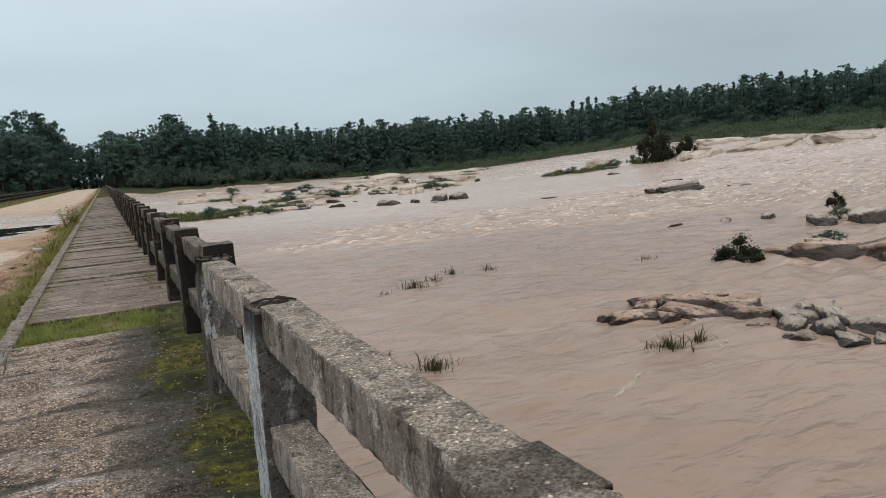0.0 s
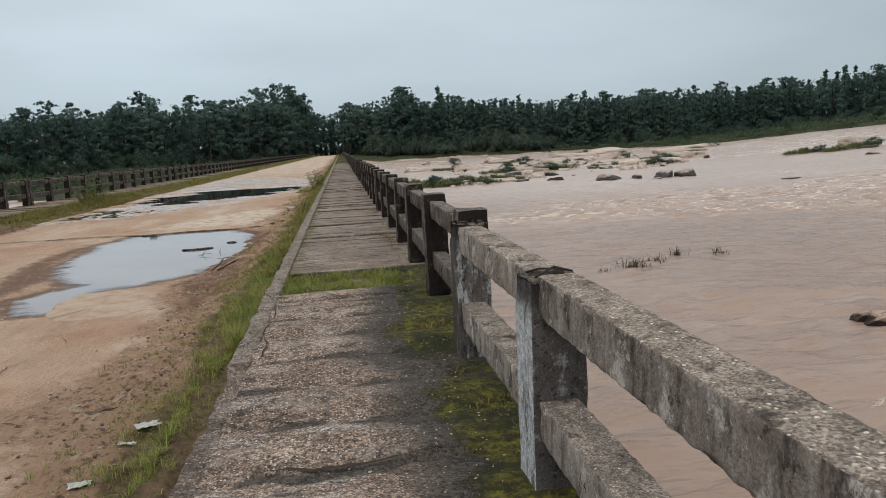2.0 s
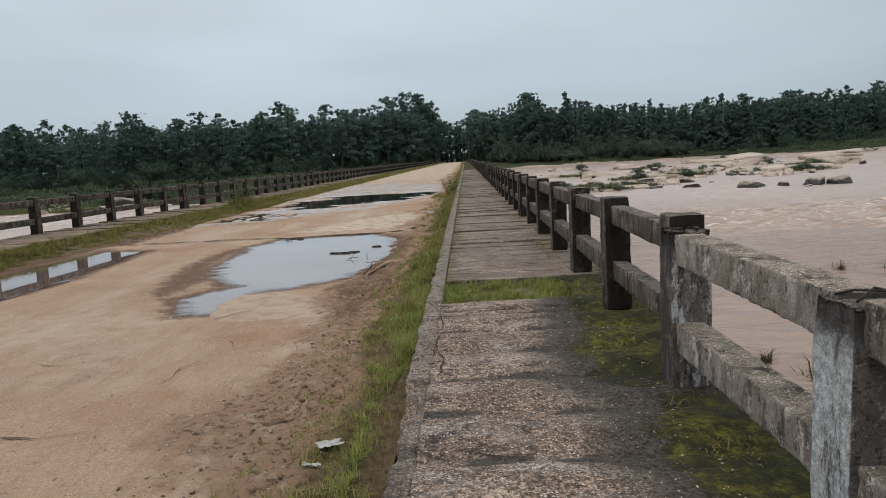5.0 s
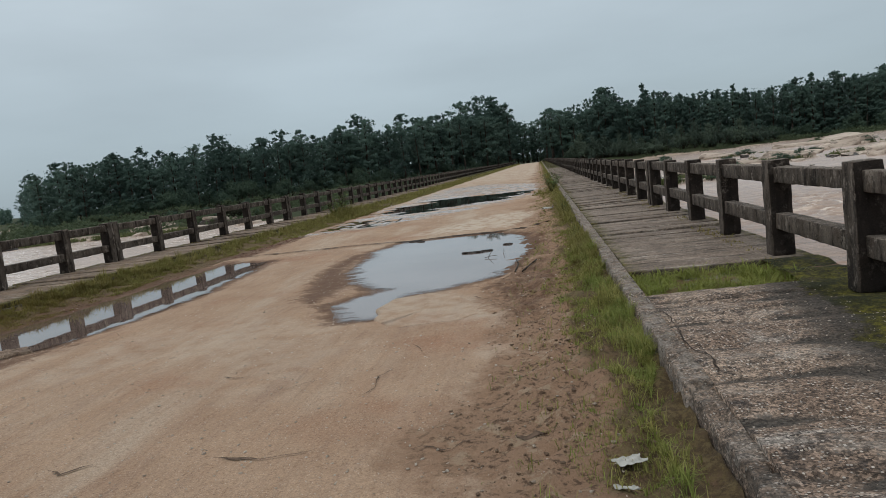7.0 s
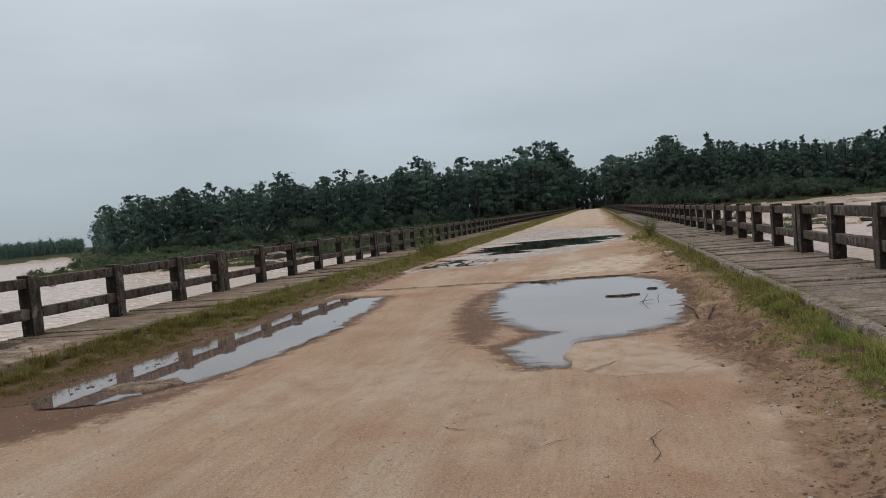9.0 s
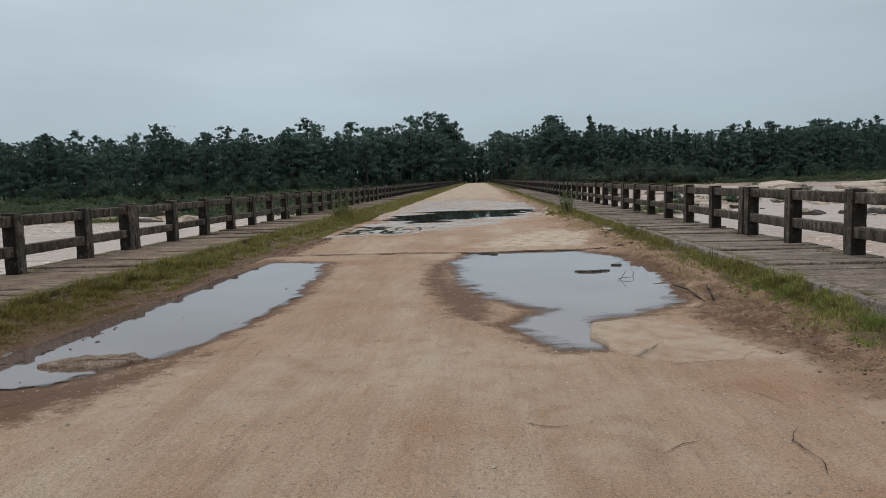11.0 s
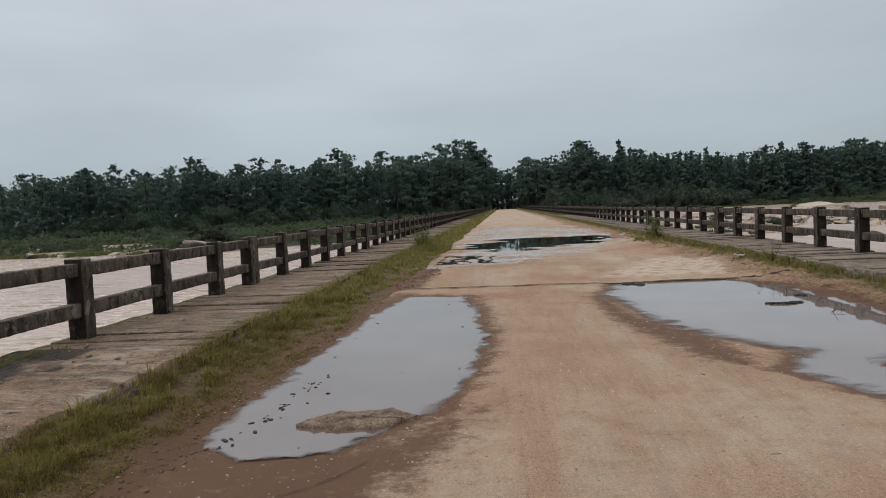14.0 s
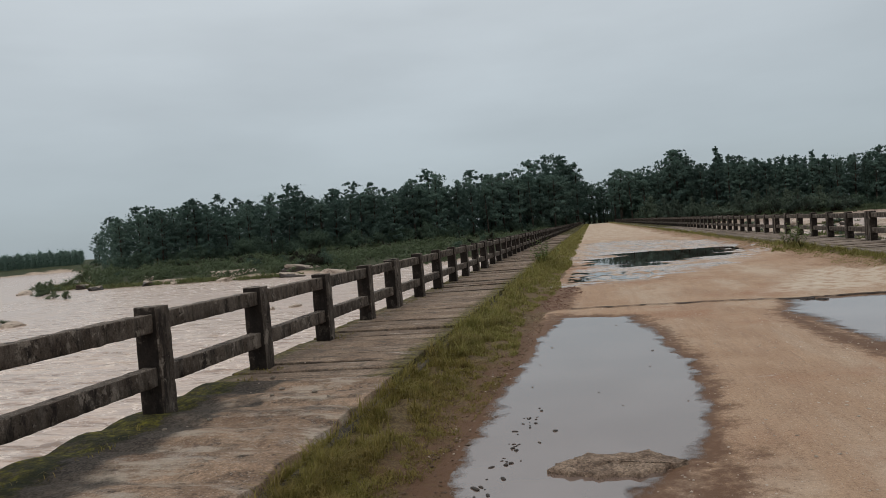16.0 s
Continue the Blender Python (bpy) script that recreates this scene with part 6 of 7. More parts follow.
def build_island_turf():
    """Tussocks of grass on the rock islands."""
    rg, rn = np.random.default_rng(61), random.Random(61)
    spots, heights = [], []
    for cx, cy, w, d, n in ((16, 84.5, 7, 3.5, 60), (20.5, 86.5, 9, 4, 80), (25, 90, 8, 4, 50), (14, 92, 8, 5, 50), (32, 112, 9, 3.5, 50), (39, 114, 10, 4, 80), (50, 113, 9, 3.5, 50), (57, 112, 9, 3.5, 50),
                            (66, 127, 13, 4, 70), (46, 132, 11, 4, 44), (28, 137, 10, 4, 48), (64, 150, 13, 4, 52), (86, 160, 13, 4, 52), (47, 167, 13, 4, 48), (70, 186, 15, 5, 52),
                            (79, 94, 9, 3.5, 60), (75, 99, 6, 2.5, 30), (88, 89, 10, 4, 60), (-80, 109, 14, 5, 90), (-95, 114, 14, 6, 90), (-66, 107, 14, 4, 70), (-52, 104, 12, 4, 64), (-108, 128, 16, 8, 90), (34.5, 16.5, 3, 1.5, 20)):
        for _ in range(n):
            a, k = rn.uniform(0, 2 * math.pi), math.sqrt(rn.random())
            x, y = cx + math.cos(a) * k * w / 2, cy + math.sin(a) * k * d / 2
            h, m = rn.uniform(0.35, 1.1) * (1.15 - 0.5 * k), 26
            p = np.stack([x + rg.normal(0, 0.28, m), y + rg.normal(0, 0.28, m), np.full(m, float(water_level(x, y)) + 0.1)], 1)
            spots.append(p)
            heights.append(h * rg.uniform(0.5, 1.2, m))
    p = np.concatenate(spots)
    v, f = blades(p, np.concatenate(heights), rg.uniform(0.05, 0.13, len(p)), 1.1, rg)
    thing("island_turf", "tussocks of olive green grass covering the rock islands", "grass", kind="stuff", me=cloud_mesh("island_turf", v, f), material=M_TUSSOCK)


def build_grass():
    rg = np.random.default_rng(41)

    def verge(name, label, xfun, zones, hfun, material=M_GRASS):
        P, H, Wd = [], [], []
        for y0, y1, n in zones:
            y = rg.uniform(y0, y1, n)
            x = xfun(y, rg.random(n))
            dens = fbm(x / 0.28, y / 0.5, 91, 3) + 0.6 * fbm(x / 1.5, y / 2.2, 92, 2)
            k = dens > -0.36 + 0.36 * rg.random(n)
            x, y = x[k], y[k]
            z = np.where(x < KERB_L, DECK_Z - 0.05, road_height(x, y) - 0.01)
            P.append(np.stack([x, y, z], 1))
            H.append(hfun(x, y) * (0.60 + 1.2 * np.clip(fbm(x / 0.20, y / 0.28, 97, 3) + 0.22, 0, 1)) * rg.uniform(0.40, 1.25, len(x)))
            Wd.append((0.0045 + 0.00035 * np.maximum(y - 6, 0)) * rg.uniform(0.7, 1.4, len(x)))
        v, f = blades(np.concatenate(P), np.concatenate(H), np.concatenate(Wd), 1.25, rg)
        thing(name, label, "grass", kind="stuff", me=cloud_mesh(name, v, f), material=material)

    def right(y, u):
        wide = 0.52 + 0.12 * np.sin(y * 0.9) + 0.10 * np.sin(y * 3.1) + 0.32 * smooth(11, 20, y) + 0.10 * smooth(5.4, 4.4, y)
        return KERB_R - 0.01 - wide * (u ** 1.5 + 0.30 * smooth(6.0, 4.8, y) * (1 - u))

    def tall(x, y):
        return 0.032 + 0.062 * smooth(4.05, 4.55, x) + 0.075 * smooth(5.0, 6.5, y) * smooth(4.2, 4.5, x) + 0.12 * np.exp(-((y - 30) / 2.0) ** 2)

    verge("verge_grass", "rough green grass growing along the footway kerb", right, ((2.6, 3.4, 700), (3.4, 5.2, 3600), (5.2, 11, 27000)), tall)
    verge("verge_grass", "yellowing olive grass growing along the footway kerb", right, ((9, 12, 9000), (12, 30, 34000), (30, 80, 18000), (80, END_Y, 11000)), tall, M_VERGE)
    verge("verge_grass", "olive green grass strip along the weathered kerb",
          lambda y, u: KERB_L - 0.015 + (0.84 + 0.08 * np.sin(y * 0.7)) * u ** 1.15,
          ((1.5, 4, 9000), (4, 8, 46000), (8, 13, 40000)),
          lambda x, y: 0.035 + 0.105 * smooth(-3.65, -4.15, x), M_OLIVE)
    verge("verge_grass", "taller yellow-green grass along the weathered kerb",
          lambda y, u: KERB_L - 0.015 + (0.84 + 0.10 * np.sin(y * 0.7) + 0.18 * smooth(14, 22, y)) * u ** 1.1,
          ((11.5, 16, 26000), (16, 34, 44000), (34, 80, 22000), (80, END_Y, 13000)),
          lambda x, y: 0.060 + 0.135 * smooth(-3.55, -4.1, x) + 0.05 * smooth(20, 40, y) + 0.22 * np.exp(-((y - 29) / 1.5) ** 2), M_VERGE)
    # grass in the hole of the footway
    n = 9500
    x, y = rg.uniform(PATCH[0] - 0.05, PATCH[1] + 0.16, n), rg.uniform(PATCH[2] + 0.02, PATCH[3], n)
    k = fbm(x / 0.30, y / 0.25, 96, 3) > -0.20 + 0.30 * rg.random(n)
    x, y, n = x[k], y[k], int(k.sum())
    v, f = blades(np.stack([x, y, np.full(n, DECK_Z - 0.09)], 1), rg.uniform(0.05, 0.20, n) * (0.75 + 1.0 * fbm(x / 0.22, y / 0.22, 93, 3)), rg.uniform(0.003, 0.008, n), 2.4, rg)
    thing("patch_grass", "lush green grass filling a hole in the footway", "grass", kind="stuff", me=cloud_mesh("patch_grass", v, f), material=M_PATCH)
    me = sheet("soil_patch", np.linspace(PATCH[0] - 0.1, EDGE_R, 30), np.linspace(PATCH[2] - 0.03, PATCH[3] + 0.03, 24),
               lambda X, Y: DECK_Z - 0.085 + 0.02 * fbm(X / 0.2, Y / 0.2, 94, 3) + 0.06 * smooth(5.95, 6.2, X))
    attribute(me, "wet", np.full(len(me.vertices), 0.75))
    attribute(me, "soil", np.ones(len(me.vertices)))
    thing("soil_patch", "dark wet soil in a hole of the footway", "soil", kind="structure", me=me, material=M_ROAD)
    strip = sheet("footway_strip", np.linspace(PATCH[1], EDGE_R, 22), np.linspace(PATCH[2], PATCH[3] + 0.01, 40), lambda X, Y: foot_height(X, Y) - 0.004)
    nv = len(strip.vertices)
    attribute(strip, "worn", np.zeros(nv))
    attribute(strip, "moss", np.full(nv, 0.75))
    attribute(strip, "damp_shade", np.full(nv, 0.8))
    thing("footway_3", "mossy strip of footway between the hole and the railing", "footway", kind="structure", me=strip, material=M_FOOT)
    # moss and small herbs at the foot of the railings
    for name, xa, xb, ya, yb, n in (("rail_moss", 6.02, 6.30, 3.0, 26, 3600), ("rail_moss", -6.16, -5.86, 5, 26, 3600)):
        x, y = rg.uniform(xa, xb, n), rg.uniform(ya, yb, n)
        k = fbm(x / 0.5, y / 0.7, 98, 3) > 0.02 + 0.2 * rg.random(n)
        x, y = x[k], y[k]
        v, f = blades(np.stack([x, y, np.full(len(x), DECK_Z - 0.012)], 1), rg.uniform(0.015, 0.055, len(x)), rg.uniform(0.006, 0.014, len(x)), 1.8, rg)
        thing(name, "low olive moss and herbs along the foot of the railing", "moss", kind="stuff", me=cloud_mesh(name, v, f), material=M_OLIVE)
    # tufts on the soil beside the footway and on its moss
    n = 13000
    y = rg.uniform(2.6, 14, n)
    x = 3.45 + 1.1 * rg.random(n) ** 0.6
    k = fbm(x / 0.22, y / 0.3, 95, 3) + 0.35 * (x - 4.1) > 0.08
    x, y = x[k], y[k]
    v, f = blades(np.stack([x, y, road_height(x, y) - 0.006], 1), rg.uniform(0.02, 0.09, len(x)), rg.uniform(0.003, 0.006, len(x)), 1.0, rg)
    thing("soil_tufts", "small sparse grass tufts on the muddy shoulder", "grass", kind="stuff", me=cloud_mesh("soil_tufts", v, f), material=M_GRASS)


def build_pebbles():
    """Gravel and clods strewn over mud and footway."""
    rg = np.random.default_rng(51)
    bm = bmesh.new()
    bmesh.ops.create_icosphere(bm, subdivisions=1, radius=1.0)
    base = np.array([v.co[:] for v in bm.verts])
    tri = np.array([[v.index for v in f.verts] for f in bm.faces])
    bm.free()

    def strew(name, label, x, y, z, s, material):
        n = len(x)
        v = base[None] * (s[:, None, None] * rg.uniform(0.6, 1.3, (n, 1, 3)) * np.array([1, 1, 0.5])) * (1 + 0.26 * rg.normal(size=(n, len(base), 1)))
        v = v + np.stack([x, y, z + s * 0.08], 1)[:, None, :]
        f = tri[None] + (np.arange(n) * len(base))[:, None, None]
        thing(name, label, "gravel", kind="stuff", me=cloud_mesh(name, v.reshape(-1, 3), f.reshape(-1, 3)), material=material)

    n = 10500
    y = 2.2 + 20 * rg.random(n) ** 1.7
    x = rg.uniform(-3.6, 4.3, n)
    r, l, f = pool_depth(x, y)
    k = (r < -0.05) & (l < -0.05) & (f < 0)
    x, y = x[k], y[k]
    strew("road_gravel", "small stones pressed into the muddy road", x, y, road_height(x, y), 0.004 + 0.009 * rg.random(len(x)) ** 2.5, M_PEBBLE)
    n = 2200
    y = rg.uniform(3.2, 13, n)
    x = 4.45 - 1.0 * rg.random(n) ** 0.8 * (1.0 + 0.9 * fbm(y * 0 + 3, y / 1.1, 58, 3))
    strew("mud_clods", "crumbled brown mud clods beside the kerb", x, y, road_height(x, y), 0.004 + 0.013 * rg.random(n) ** 4, M_CLOD)
    n = 2200
    y = rg.uniform(5.0, 16, n)
    x = -3.27 - 0.45 * rg.random(n) ** 1.4 + 0.04 * np.sin(y)
    strew("mud_clods", "brown mud clods along the puddle and the grass", x, y, road_height(x, y), 0.004 + 0.017 * rg.random(n) ** 3, M_CLOD)
    n = 900
    y = rg.uniform(16.4, 20.6, n)
    x = -3.08 + 0.15 * rg.normal(size=n) + 0.15 * np.sin(1.7 * y)
    strew("mud_clods", "red-brown churned mud clods beside the grass", x, y, road_height(x, y), 0.005 + 0.024 * rg.random(n) ** 3.5, M_CHURN)
    for cx, cy, ln, n in ((15.0, 11.0, 1.4, 480), (18.5, 11.7, 0.5, 120)):
        u = rg.uniform(-1, 1, n)
        x, y = cx + u * ln / 2, cy + u * ln * 0.28 + 0.05 * rg.normal(size=n) * (1.1 - u * u)
        strew("foam_streak", "small streak of dirty white foam on the river", x, y, water_level(x, y) + wave_height(x, y), 0.006 + 0.011 * rg.random(n), M_FOAM)
    n = 1500
    y, x = 1.2 + 6 * rg.random(n) ** 1.3, rg.uniform(4.7, 6.1, n)
    k = y < PATCH[2] - 0.05
    x, y = x[k], y[k]
    strew("footway_grit", "pale grit loose on the footway", x, y, foot_height(x, y), 0.003 + 0.006 * rg.random(len(x)) ** 3, M_PEBBLE)


M_PEBBLE = rock_material("pebble", (0.40, 0.32, 0.25), (0.62, 0.54, 0.46), (0.24, 0.18, 0.14))
M_CHURN = rock_material("churned_mud", (0.13, 0.066, 0.045), (0.20, 0.11, 0.078), (0.07, 0.038, 0.028))
M_FOAM = plain_material("river_foam", (0.56, 0.48, 0.40), 0.6, 0.2)
M_CLOD = rock_material("clod", (0.13, 0.082, 0.052), (0.22, 0.15, 0.10), (0.07, 0.045, 0.03))

build_forest()
build_back_woods()
build_rocks()
build_shrubs()
build_bank_scrub()
build_island_turf()
for i, (x, y, w, h, n) in enumerate(((12.1, 14.7, 2.0, 0.85, 190), (11.4, 16.2, 0.9, 0.7, 60), (17.3, 12.5, 1.8, 0.85, 220), (18.5, 12.7, 1.2, 0.7, 70), (15.9, 25.0, 2.2, 0.9, 130),
                                     (14.6, 24.7, 1.6, 0.5, 50), (17.2, 25.9, 1.9, 0.75, 80), (18.4, 26.7, 1.0, 0.9, 60), (20.1, 26.4, 1.3, 0.8, 60), (26.4, 23.6, 2.4, 0.55, 50))):
    reed_bed(x + 0.0087 * (y - 2), y - 0.0087 * x, w, h, n, 400 + i, "sparse brown-green grass standing in the flood water")
build_grass()
build_pebbles()


# ---- small things on the bridge ----
def ribbon(name, pts, width, zfun, seed, lift=0.010, least=0.15):
    """A narrow ragged strip laid on a surface along a line."""
    rn = random.Random(seed)
    P = []
    for (ax, ay), (bx, by) in zip(pts, pts[1:]):
        n = max(2, int(math.hypot(bx - ax, by - ay) / 0.05))
        P += [(ax + (bx - ax) * i / n, ay + (by - ay) * i / n) for i in range(n)]
    P.append(pts[-1])
    verts, faces = [], []
    for i, (x, y) in enumerate(P):
        a, b = P[max(0, i - 1)], P[min(len(P) - 1, i + 1)]
        t = Vector((b[0] - a[0], b[1] - a[1], 0)).normalized()
        nx, ny = -t.y, t.x
        j = 0.02 * noise.noise(Vector((x * 6, y * 6, seed))) + 0.02 * noise.noise(Vector((x * 23, y * 23, seed)))
        w = width * (least + 1.3 * abs(noise.noise(Vector((x * 3.1, y * 3.1, seed + 9))))) * min(1, i / 3 + 0.1, (len(P) - 1 - i) / 3 + 0.1)
        for s in (-1, 1):
            px, py = x + nx * (j + s * w), y + ny * (j + s * w)
            verts.append((px, py, float(zfun(px, py)) + lift))
        if i:
            faces.append((2 * i - 2, 2 * i, 2 * i + 1, 2 * i - 1))
    return mesh_from(name, verts, faces)


M_DIRT = plain_material("dark_joint_dirt", (0.055, 0.038, 0.028), 0.95, 0.5)
M_SEAM = plain_material("brown_seam_dirt", (0.13, 0.085, 0.058), 0.95, 0.5)
def asphalt_material():
    m = Mat("broken_asphalt", 0.9, 0.25)
    c = m.mix(m.noise(7, 6, 0.7, lo=0.38, hi=0.62), (0.155, 0.108, 0.078), (0.28, 0.205, 0.15))
    c = m.grain(c, 70, 0.7, 1.35)
    c = m.mix(m.noise(16, 6, 0.75, lo=0.58, hi=0.70), c, (0.045, 0.033, 0.026))
    m.colour(c)
    m.bump(m.noise(30, 6, 0.75), 0.9, 0.02)
    m.bump(m.voronoi(60), 0.7, 0.012)
    return m.m


M_ASPHALT = asphalt_material()
M_MUD = plain_material("dark_wet_mud", (0.050, 0.038, 0.030), 0.6, 0.5)
M_PAPER = plain_material("dirty_paper", (0.44, 0.43, 0.39), 0.8, 0.25)
M_IRON = plain_material("rusted_iron", (0.035, 0.026, 0.022), 0.8, 0.4)
M_WEED = leaf_material("broad_weed_leaves", (0.075, 0.12, 0.03), (0.15, 0.19, 0.06), (0.10, 0.14, 0.04))
M_STICK = plain_material("wet_twig", (0.05, 0.038, 0.028), 0.8, 0.4)


def build_joints():
    for k, spans in ((0, ((0.35, 0.7), (0.95, 1.25), (2.0, 2.6), (3.15, 3.5), (3.6, 3.95))), (1, ((-2.95, 4.1),)), (2, ((-3.4, -1.0),)), (4, ((-3.2, 3.9),)), (5, ((-3.2, 3.9),))):
        for a, b in spans:
            y = J0 + k * SPAN
            me = ribbon("expansion_joint", [(a, y + 0.02), ((a + b) / 2, y - 0.05), (b, y + 0.03)], 0.042 if k == 1 else 0.04 if k else 0.018, road_height, 3 * k + int(10 * a), 0.016 if k else 0.010, 0.55 if k == 1 else 0.15)
            thing("expansion_joint", "dark dirt-filled joint across the bridge deck", "joint", "deck joints", kind="structure", me=me, material=M_DIRT if k else M_SEAM)
    for i, pts in enumerate(([(2.44, 7.60), (2.66, 7.67), (3.02, 7.70)], [(1.25, 6.35), (1.45, 6.30), (1.62, 6.33)],
                             [(2.75, 6.9), (2.9, 6.6)], [(1.95, 5.9), (2.2, 6.05)], [(3.0, 8.9), (3.3, 8.7)], [(-2.5, 6.6), (-2.2, 6.9), (-2.0, 7.3)],
                             [(2.62, 5.55), (2.70, 5.75), (2.66, 6.0), (2.76, 6.2)])):
        me = ribbon("mud_crack", pts, 0.007, road_height, 40 + i)
        thing("mud_crack", "thin dark crack in the dried road mud", "crack", "mud cracks", kind="structure", me=me, material=M_DIRT)
    for i, pts in enumerate(([(4.70, 7.0), (4.80, 6.2), (4.76, 5.6), (4.83, 5.1), (4.80, 4.76)], [(4.6, 4.74), (4.72, 4.73), (4.92, 4.80)], [(4.98, 3.08), (5.5, 3.06), (5.95, 3.14)],
                             [(4.95, 3.70), (5.25, 3.62)], [(5.0, 6.72), (5.5, 6.78), (5.95, 6.70)], [(4.95, 2.45), (5.1, 2.4)])):
        me = ribbon("footway_crack", pts, 0.010, foot_height, 60 + i, 0.009)
        thing("footway_crack", "black open crack in the footway screed", "crack", "footway cracks", kind="structure", me=me, material=M_DIRT)


def slab_of(name, poly, h, seed, zbase, rough=0.010):
    """A broken flat lump of old road with a ragged rim."""
    rn = random.Random(seed)
    bm = bmesh.new()
    cx, cy = sum(p[0] for p in poly) / len(poly), sum(p[1] for p in poly) / len(poly)
    ring = []
    n = len(poly)
    for i in range(n):
        for s in range(5):
            (ax, ay), (bx, by) = poly[i], poly[(i + 1) % n]
            u = s / 5
            ring.append((ax + (bx - ax) * u - cx + rn.uniform(-0.03, 0.03), ay + (by - ay) * u - cy + rn.uniform(-0.03, 0.03)))
    rows = []
    for k, (f, z) in enumerate(((1.02, -0.03), (1.0, h * 0.75), (0.97, h), (0.7, h * 1.15), (0.4, h * 1.25), (0.12, h * 1.2))):
        rows.append([bm.verts.new((x * f, y * f, z + (rn.uniform(-rough, rough) if k else 0))) for x, y in ring])
    for a, b in zip(rows, rows[1:]):
        for i in range(len(ring)):
            j = (i + 1) % len(ring)
            bm.faces.new((a[i], a[j], b[j], b[i]))
    bm.faces.new(rows[-1])
    return from_bm(name, bm), pose(cx, cy, zbase)


def crumple(name, w, d, h, seed):
    rn = random.Random(seed)
    bm = bmesh.new()
    bmesh.ops.create_grid(bm, x_segments=9, y_segments=7, size=0.5)
    off = Vector((seed, seed * 2, 0))
    for v in bm.verts:
        p = v.co.copy()
        k = noise.noise(p * 5 + off)
        v.co = Vector((p.x * w * (1 + 0.25 * noise.noise(p * 3 + off)), p.y * d * (1 + 0.3 * noise.noise(p * 4 - off)), abs(k) * h))
    out = bmesh.ops.extrude_face_region(bm, geom=bm.faces[:])
    for v in out["geom"]:
        if isinstance(v, bmesh.types.BMVert):
            v.co.z += 0.002
    return from_bm(name, bm, False)


def twig(name, pts, r):
    bm = bmesh.new()
    for i, (a, b) in enumerate(zip(pts, pts[1:])):
        limb(bm, a, b, r * (1 - 0.12 * i), r * (1 - 0.12 * (i + 1)), 6)
    return bm


def weed(x, y, h, n, seed, label):
    """A broad-leaved weed: stems with pointed leaves."""
    rn = random.Random(seed)
    z = float(road_height(x, y))
    root = thing("weed", label, "weed", "roadside weeds", at=pose(x, y, z))
    st, lf = bmesh.new(), bmesh.new()
    for i in range(n):
        a = rn.uniform(0, 2 * math.pi)
        tip = Vector((math.cos(a) * h * rn.uniform(0.1, 0.6), math.sin(a) * h * rn.uniform(0.1, 0.6), h * rn.uniform(0.55, 1.0)))
        limb(st, (0, 0, -0.02), tip, 0.006, 0.002, 5)
        for j in range(6):
            p = tip * (0.35 + 0.65 * (j + 1) / 6)
            b = rn.uniform(0, 2 * math.pi)
            d = Vector((math.cos(b), math.sin(b), rn.uniform(-0.2, 0.5))).normalized()
            s = d.cross(Vector((0, 0, 1))).normalized()
            ln = h * rn.uniform(0.10, 0.2)
            lf.faces.new([lf.verts.new(q) for q in (p, p + d * ln * 0.4 + s * ln * 0.26, p + d * ln + Vector((0, 0, -0.2 * ln)), p + d * ln * 0.4 - s * ln * 0.26)])
    tagged(part("stem", st, M_REED, root), kind="stuff")
    part("foliage", lf, M_WEED, root)


CLODS, CRUMBS = [], []
for i in range(6):
    (CLODS if i < 3 else CRUMBS).append(from_bm("clod", rounded_box(1.6, 1.6, 1.2, (1, 1, 1), 0.45, 0.5, 80 + i, 1.1)))
for q in CLODS:
    q.materials.append(M_MUD)
for q in CRUMBS:
    q.materials.append(M_PEBBLE)


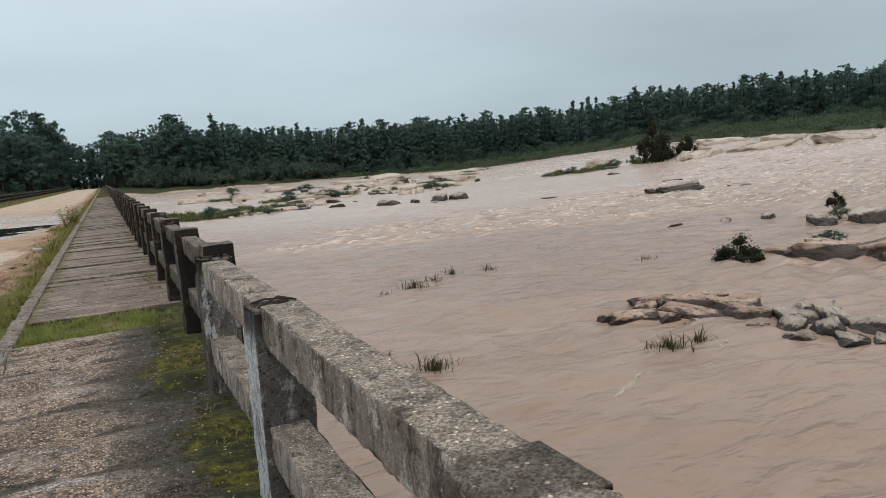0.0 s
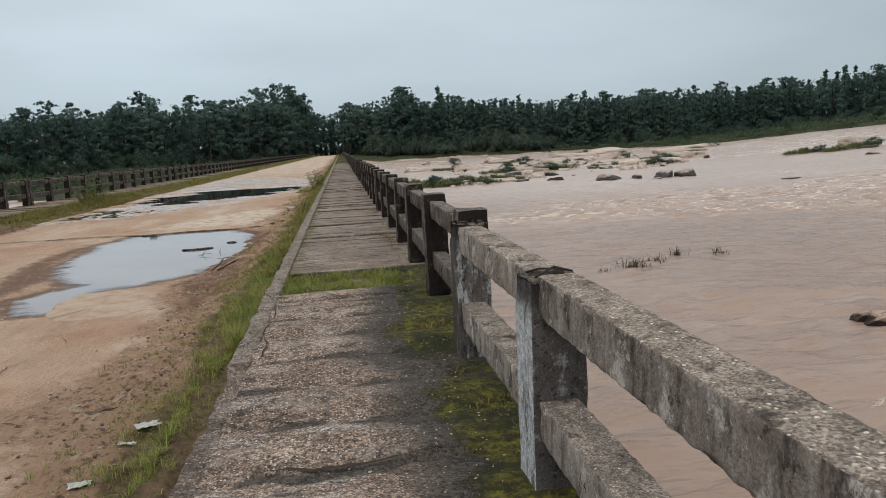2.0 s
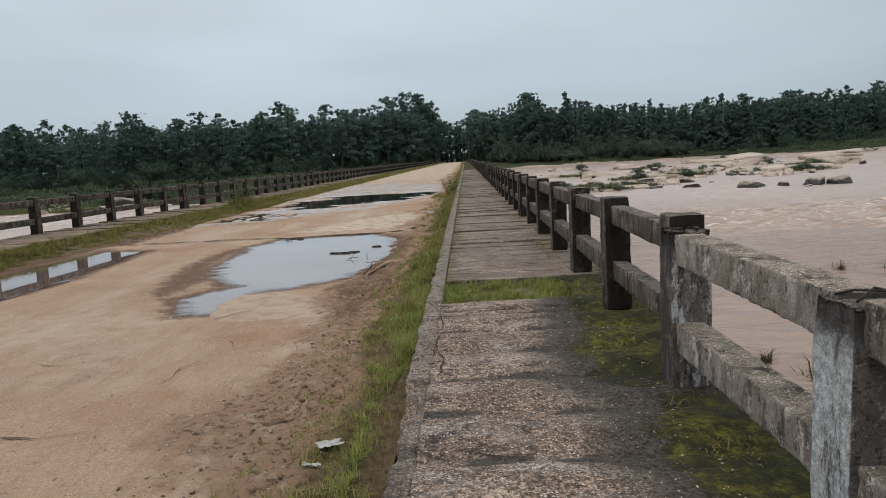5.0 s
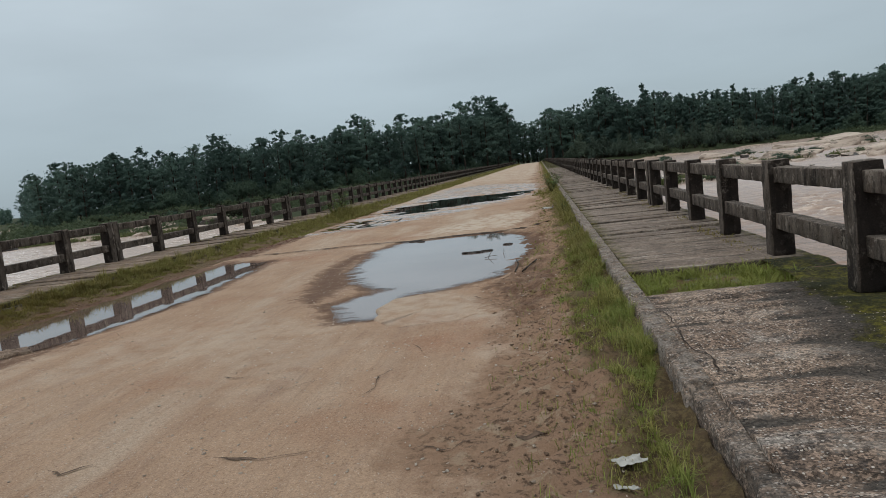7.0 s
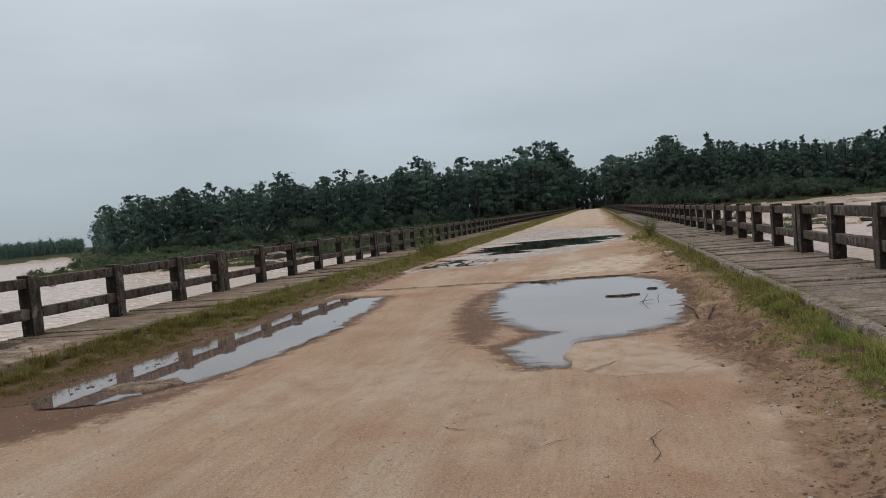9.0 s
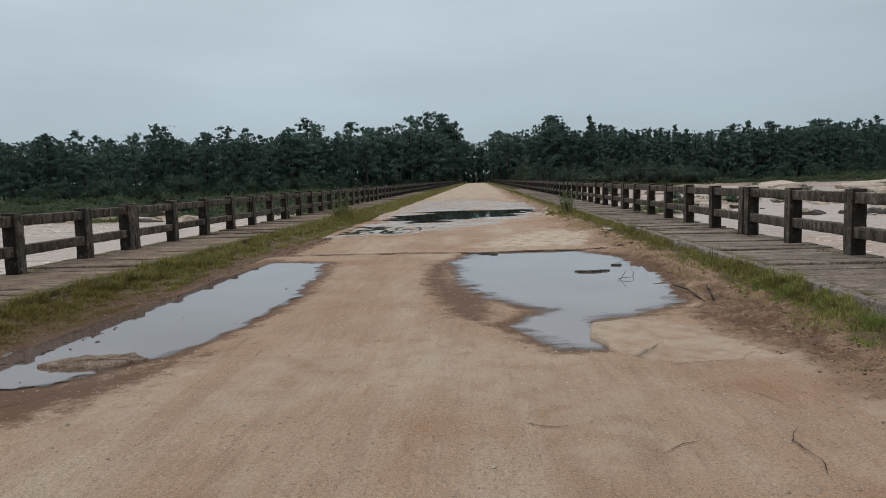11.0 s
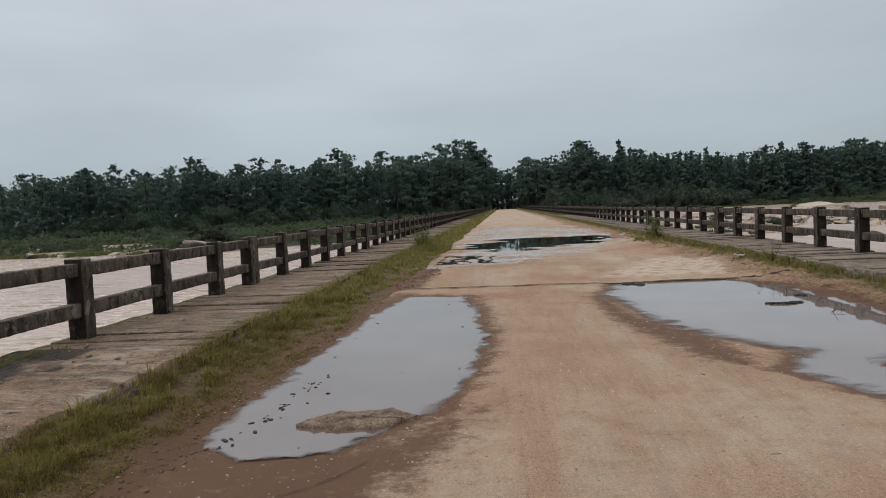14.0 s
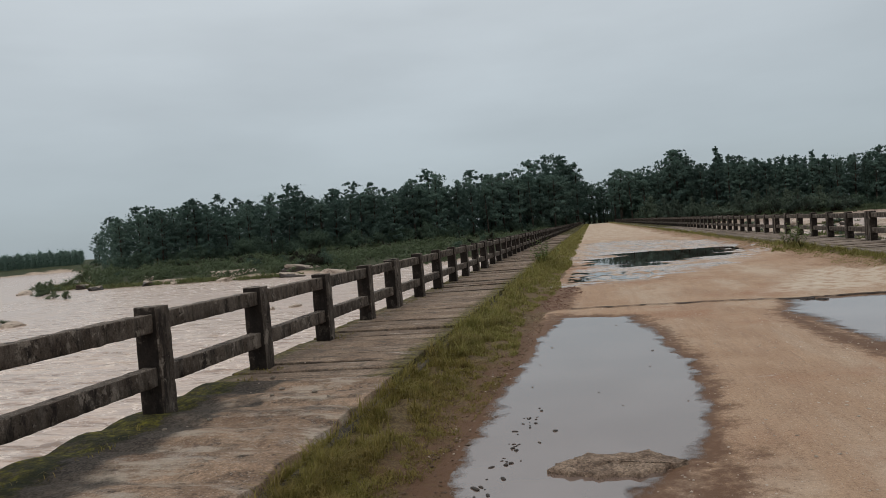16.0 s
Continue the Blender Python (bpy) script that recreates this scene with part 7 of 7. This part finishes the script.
def build_small_things():
    me, at = slab_of("asphalt_slab", [(-2.76, 7.94), (-2.62, 8.16), (-2.45, 8.28), (-2.1, 8.30), (-1.88, 8.12), (-2.0, 7.98), (-2.25, 7.86), (-2.5, 7.86)], 0.028, 5, POOL_LEVEL - 0.004)
    thing("asphalt_slab", "broken flat lump of asphalt lying in a puddle", "asphalt", at=at, me=me, material=M_ASPHALT)
    me, at = slab_of("road_crust", [(2.10, 9.25), (2.55, 9.40), (2.92, 9.02), (3.12, 8.55), (3.36, 8.2), (3.05, 7.76), (2.66, 7.70), (2.38, 7.74), (2.16, 8.02), (2.04, 8.68)], 0.008, 15, 0.010, 0.003)
    thing("road_crust", "pale cracked crust of dried silt on the road", "road crust", kind="structure", at=at, me=me, material=M_ROAD)
    attribute(me, "pale", np.full(len(me.vertices), 0.42))
    rn = random.Random(9)
    for i, (x, y, w, d) in enumerate(((2.70, 13.15, 0.21, 0.035), (2.92, 13.22, 0.11, 0.025), (3.26, 13.9, 0.08, 0.035), (1.10, 16.2, 0.13, 0.07), (1.28, 16.0, 0.08, 0.04))):
        me, at = slab_of("mud_lump", [(x + w * math.cos(a) * rn.uniform(0.7, 1.1), y + d * 2.2 * math.sin(a) * rn.uniform(0.7, 1.1)) for a in np.arange(0, 6.28, 0.9)], 0.018, 70 + i, POOL_LEVEL - 0.004)
        thing("mud_lump", "dark wet lump of mud showing above a puddle", "mud", "mud lumps in the puddle", at=at, me=me, material=M_MUD)
    for i, (x, y, s) in enumerate(((-2.1, 14.3, 0.035), (-1.75, 12.1, 0.04), (-1.85, 11.2, 0.025), (-2.9, 9.5, 0.04), (-3.02, 9.1, 0.03), (-2.75, 8.9, 0.045), (-2.85, 8.6, 0.035), (-2.95, 8.2, 0.025),
                                   (-2.6, 7.5, 0.02), (-2.2, 9.6, 0.018), (-2.4, 10.1, 0.02), (-1.65, 9.7, 0.022), (-3.05, 11.5, 0.03), (-2.97, 12.6, 0.035), (-3.05, 10.4, 0.028))):
        me = ROCKS[i % 8]
        thing("clod", "dark wet clod lying in a puddle", "clod", "clods in the puddle", at=pose(x, y, POOL_LEVEL - s * 0.1, 0, 0, 40 * i) @ Matrix.Diagonal((s * 0.7, s * 0.6, s * 0.6, 1)), me=me)
    rc = random.Random(23)
    for i in range(46):
        u = rc.random()
        x, y, s = -2.90 - 0.28 * u + rc.gauss(0, 0.035), 9.7 - 2.6 * u + rc.gauss(0, 0.2), 0.007 + 0.015 * rc.random() ** 3
        thing("clod", "dark wet clod lying in a puddle", "clod", "clods in the puddle", at=pose(x, y, POOL_LEVEL - s * 0.1, 0, 0, 47 * i) @ Matrix.Diagonal((s * rc.uniform(0.8, 2.2), s * 0.8, s * 0.45, 1)), me=CLODS[i % 3])
    for i in range(26):
        x, y, s = rc.uniform(-5.9, -4.7), rc.uniform(6.0, 12.0), 0.010 + 0.03 * rc.random() ** 3
        thing("crumb", "small crumb of broken concrete on the footway", "rubble", "crumbs on the footway", at=pose(x, y, float(foot_height(x, y)) - s * 0.1 if y < 9.9 else DECK_Z, 0, 0, 61 * i) @ Matrix.Diagonal((s, s * 0.8, s * 0.6, 1)), me=CRUMBS[i % 3])
    # litter
    thing("paper_scrap", "crumpled dirty white paper scrap on the mud", "litter", "litter", at=pose(4.24, 4.13, float(road_height(4.24, 4.13)) + 0.012, 0, 0, 25),
          me=crumple("paper_scrap", 0.13, 0.08, 0.016, 3), material=M_PAPER)
    thing("paper_scrap", "small torn paper strip on the mud", "litter", "litter", at=pose(4.20, 3.88, float(road_height(4.20, 3.88)) + 0.012, 0, 0, -10),
          me=crumple("paper_scrap", 0.10, 0.03, 0.015, 5), material=M_PAPER)
    thing("paper_scrap", "flat pale scrap lying on the muddy road edge", "litter", "litter", at=pose(4.10, 3.45, float(road_height(4.10, 3.45)) + 0.012, 0, 0, 15),
          me=crumple("paper_scrap", 0.10, 0.07, 0.014, 8), material=M_PAPER)
    thing("paper_scrap", "pale scrap caught in the roadside grass", "litter", "litter", at=pose(4.06, 19.1, float(road_height(4.06, 19.1)) + 0.05, 0, 0, 60),
          me=crumple("paper_scrap", 0.3, 0.2, 0.10, 9), material=M_PAPER)
    # twigs standing in the puddle and lying beside it
    for i, pts in enumerate(([(3.0, 12.3, -0.03), (3.05, 12.32, 0.05), (3.09, 12.33, 0.10)], [(2.96, 12.25, 0.0), (3.05, 12.3, 0.015), (3.16, 12.29, 0.02)],
                             [(3.24, 12.6, -0.02), (3.26, 12.61, 0.03), (3.25, 12.63, 0.06)], [(3.52, 10.3, 0.03), (3.55, 10.9, 0.05), (3.5, 11.4, 0.04)],
                             [(3.62, 10.2, 0.05), (3.74, 10.7, 0.07), (3.8, 11.0, 0.07)])):
        thing("twig", "dark wet twig in or beside a puddle", "twig", "twigs", me=from_bm("twig", twig("twig", pts, 0.0045 if i < 3 else 0.012)), material=M_STICK)
    # bent reinforcement on the broken post top
    zt = DECK_Z - 0.045 - 0.045 + 0.955
    y = J0 - PITCH
    x = RAIL_R - 0.06
    bm = twig("rebar", [(x - 0.08, y + 0.04, zt + 0.005), (x - 0.03, y + 0.02, zt + 0.020), (x + 0.05, y - 0.01, zt + 0.018), (x + 0.10, y + 0.02, zt + 0.002)], 0.005)
    limb(bm, (x - 0.07, y - 0.07, zt + 0.004), (x + 0.03, y + 0.02, zt + 0.024), 0.005, 0.0045, 6)
    limb(bm, (x + 0.03, y + 0.02, zt + 0.024), (x + 0.10, y - 0.01, zt + 0.006), 0.0045, 0.004, 6)
    thing("bent_rebar", "bent rusty iron bars on a concrete post", "rebar", me=from_bm("bent_rebar", bm), material=M_IRON)
    for i, (x, y, h, n) in enumerate(((4.40, 18.1, 0.5, 7), (4.48, 17.4, 0.3, 5), (4.32, 28.4, 0.8, 12), (4.45, 29.6, 0.95, 18), (4.38, 30.6, 0.7, 12), (-4.15, 27.8, 0.8, 14), (-4.1, 29.0, 1.0, 20),
                                      (-4.2, 30.0, 0.6, 10), (-4.15, 28.5, 0.5, 8), (4.45, 12.8, 0.28, 4))):
        weed(x, y, h, n, 600 + i, "broad-leaved green weed growing beside the kerb")


build_joints()
build_small_things()
thing("end_block", "pale concrete block closing the railing at the bridge's end", "concrete block", at=pose(RAIL_L, END_Y + 0.9, -0.15),
      me=from_bm("end_block", rounded_box(1.6, 1.4, 2.3, (2, 2, 3), 0.04, 0.03, 77)), material=M_WHITE)
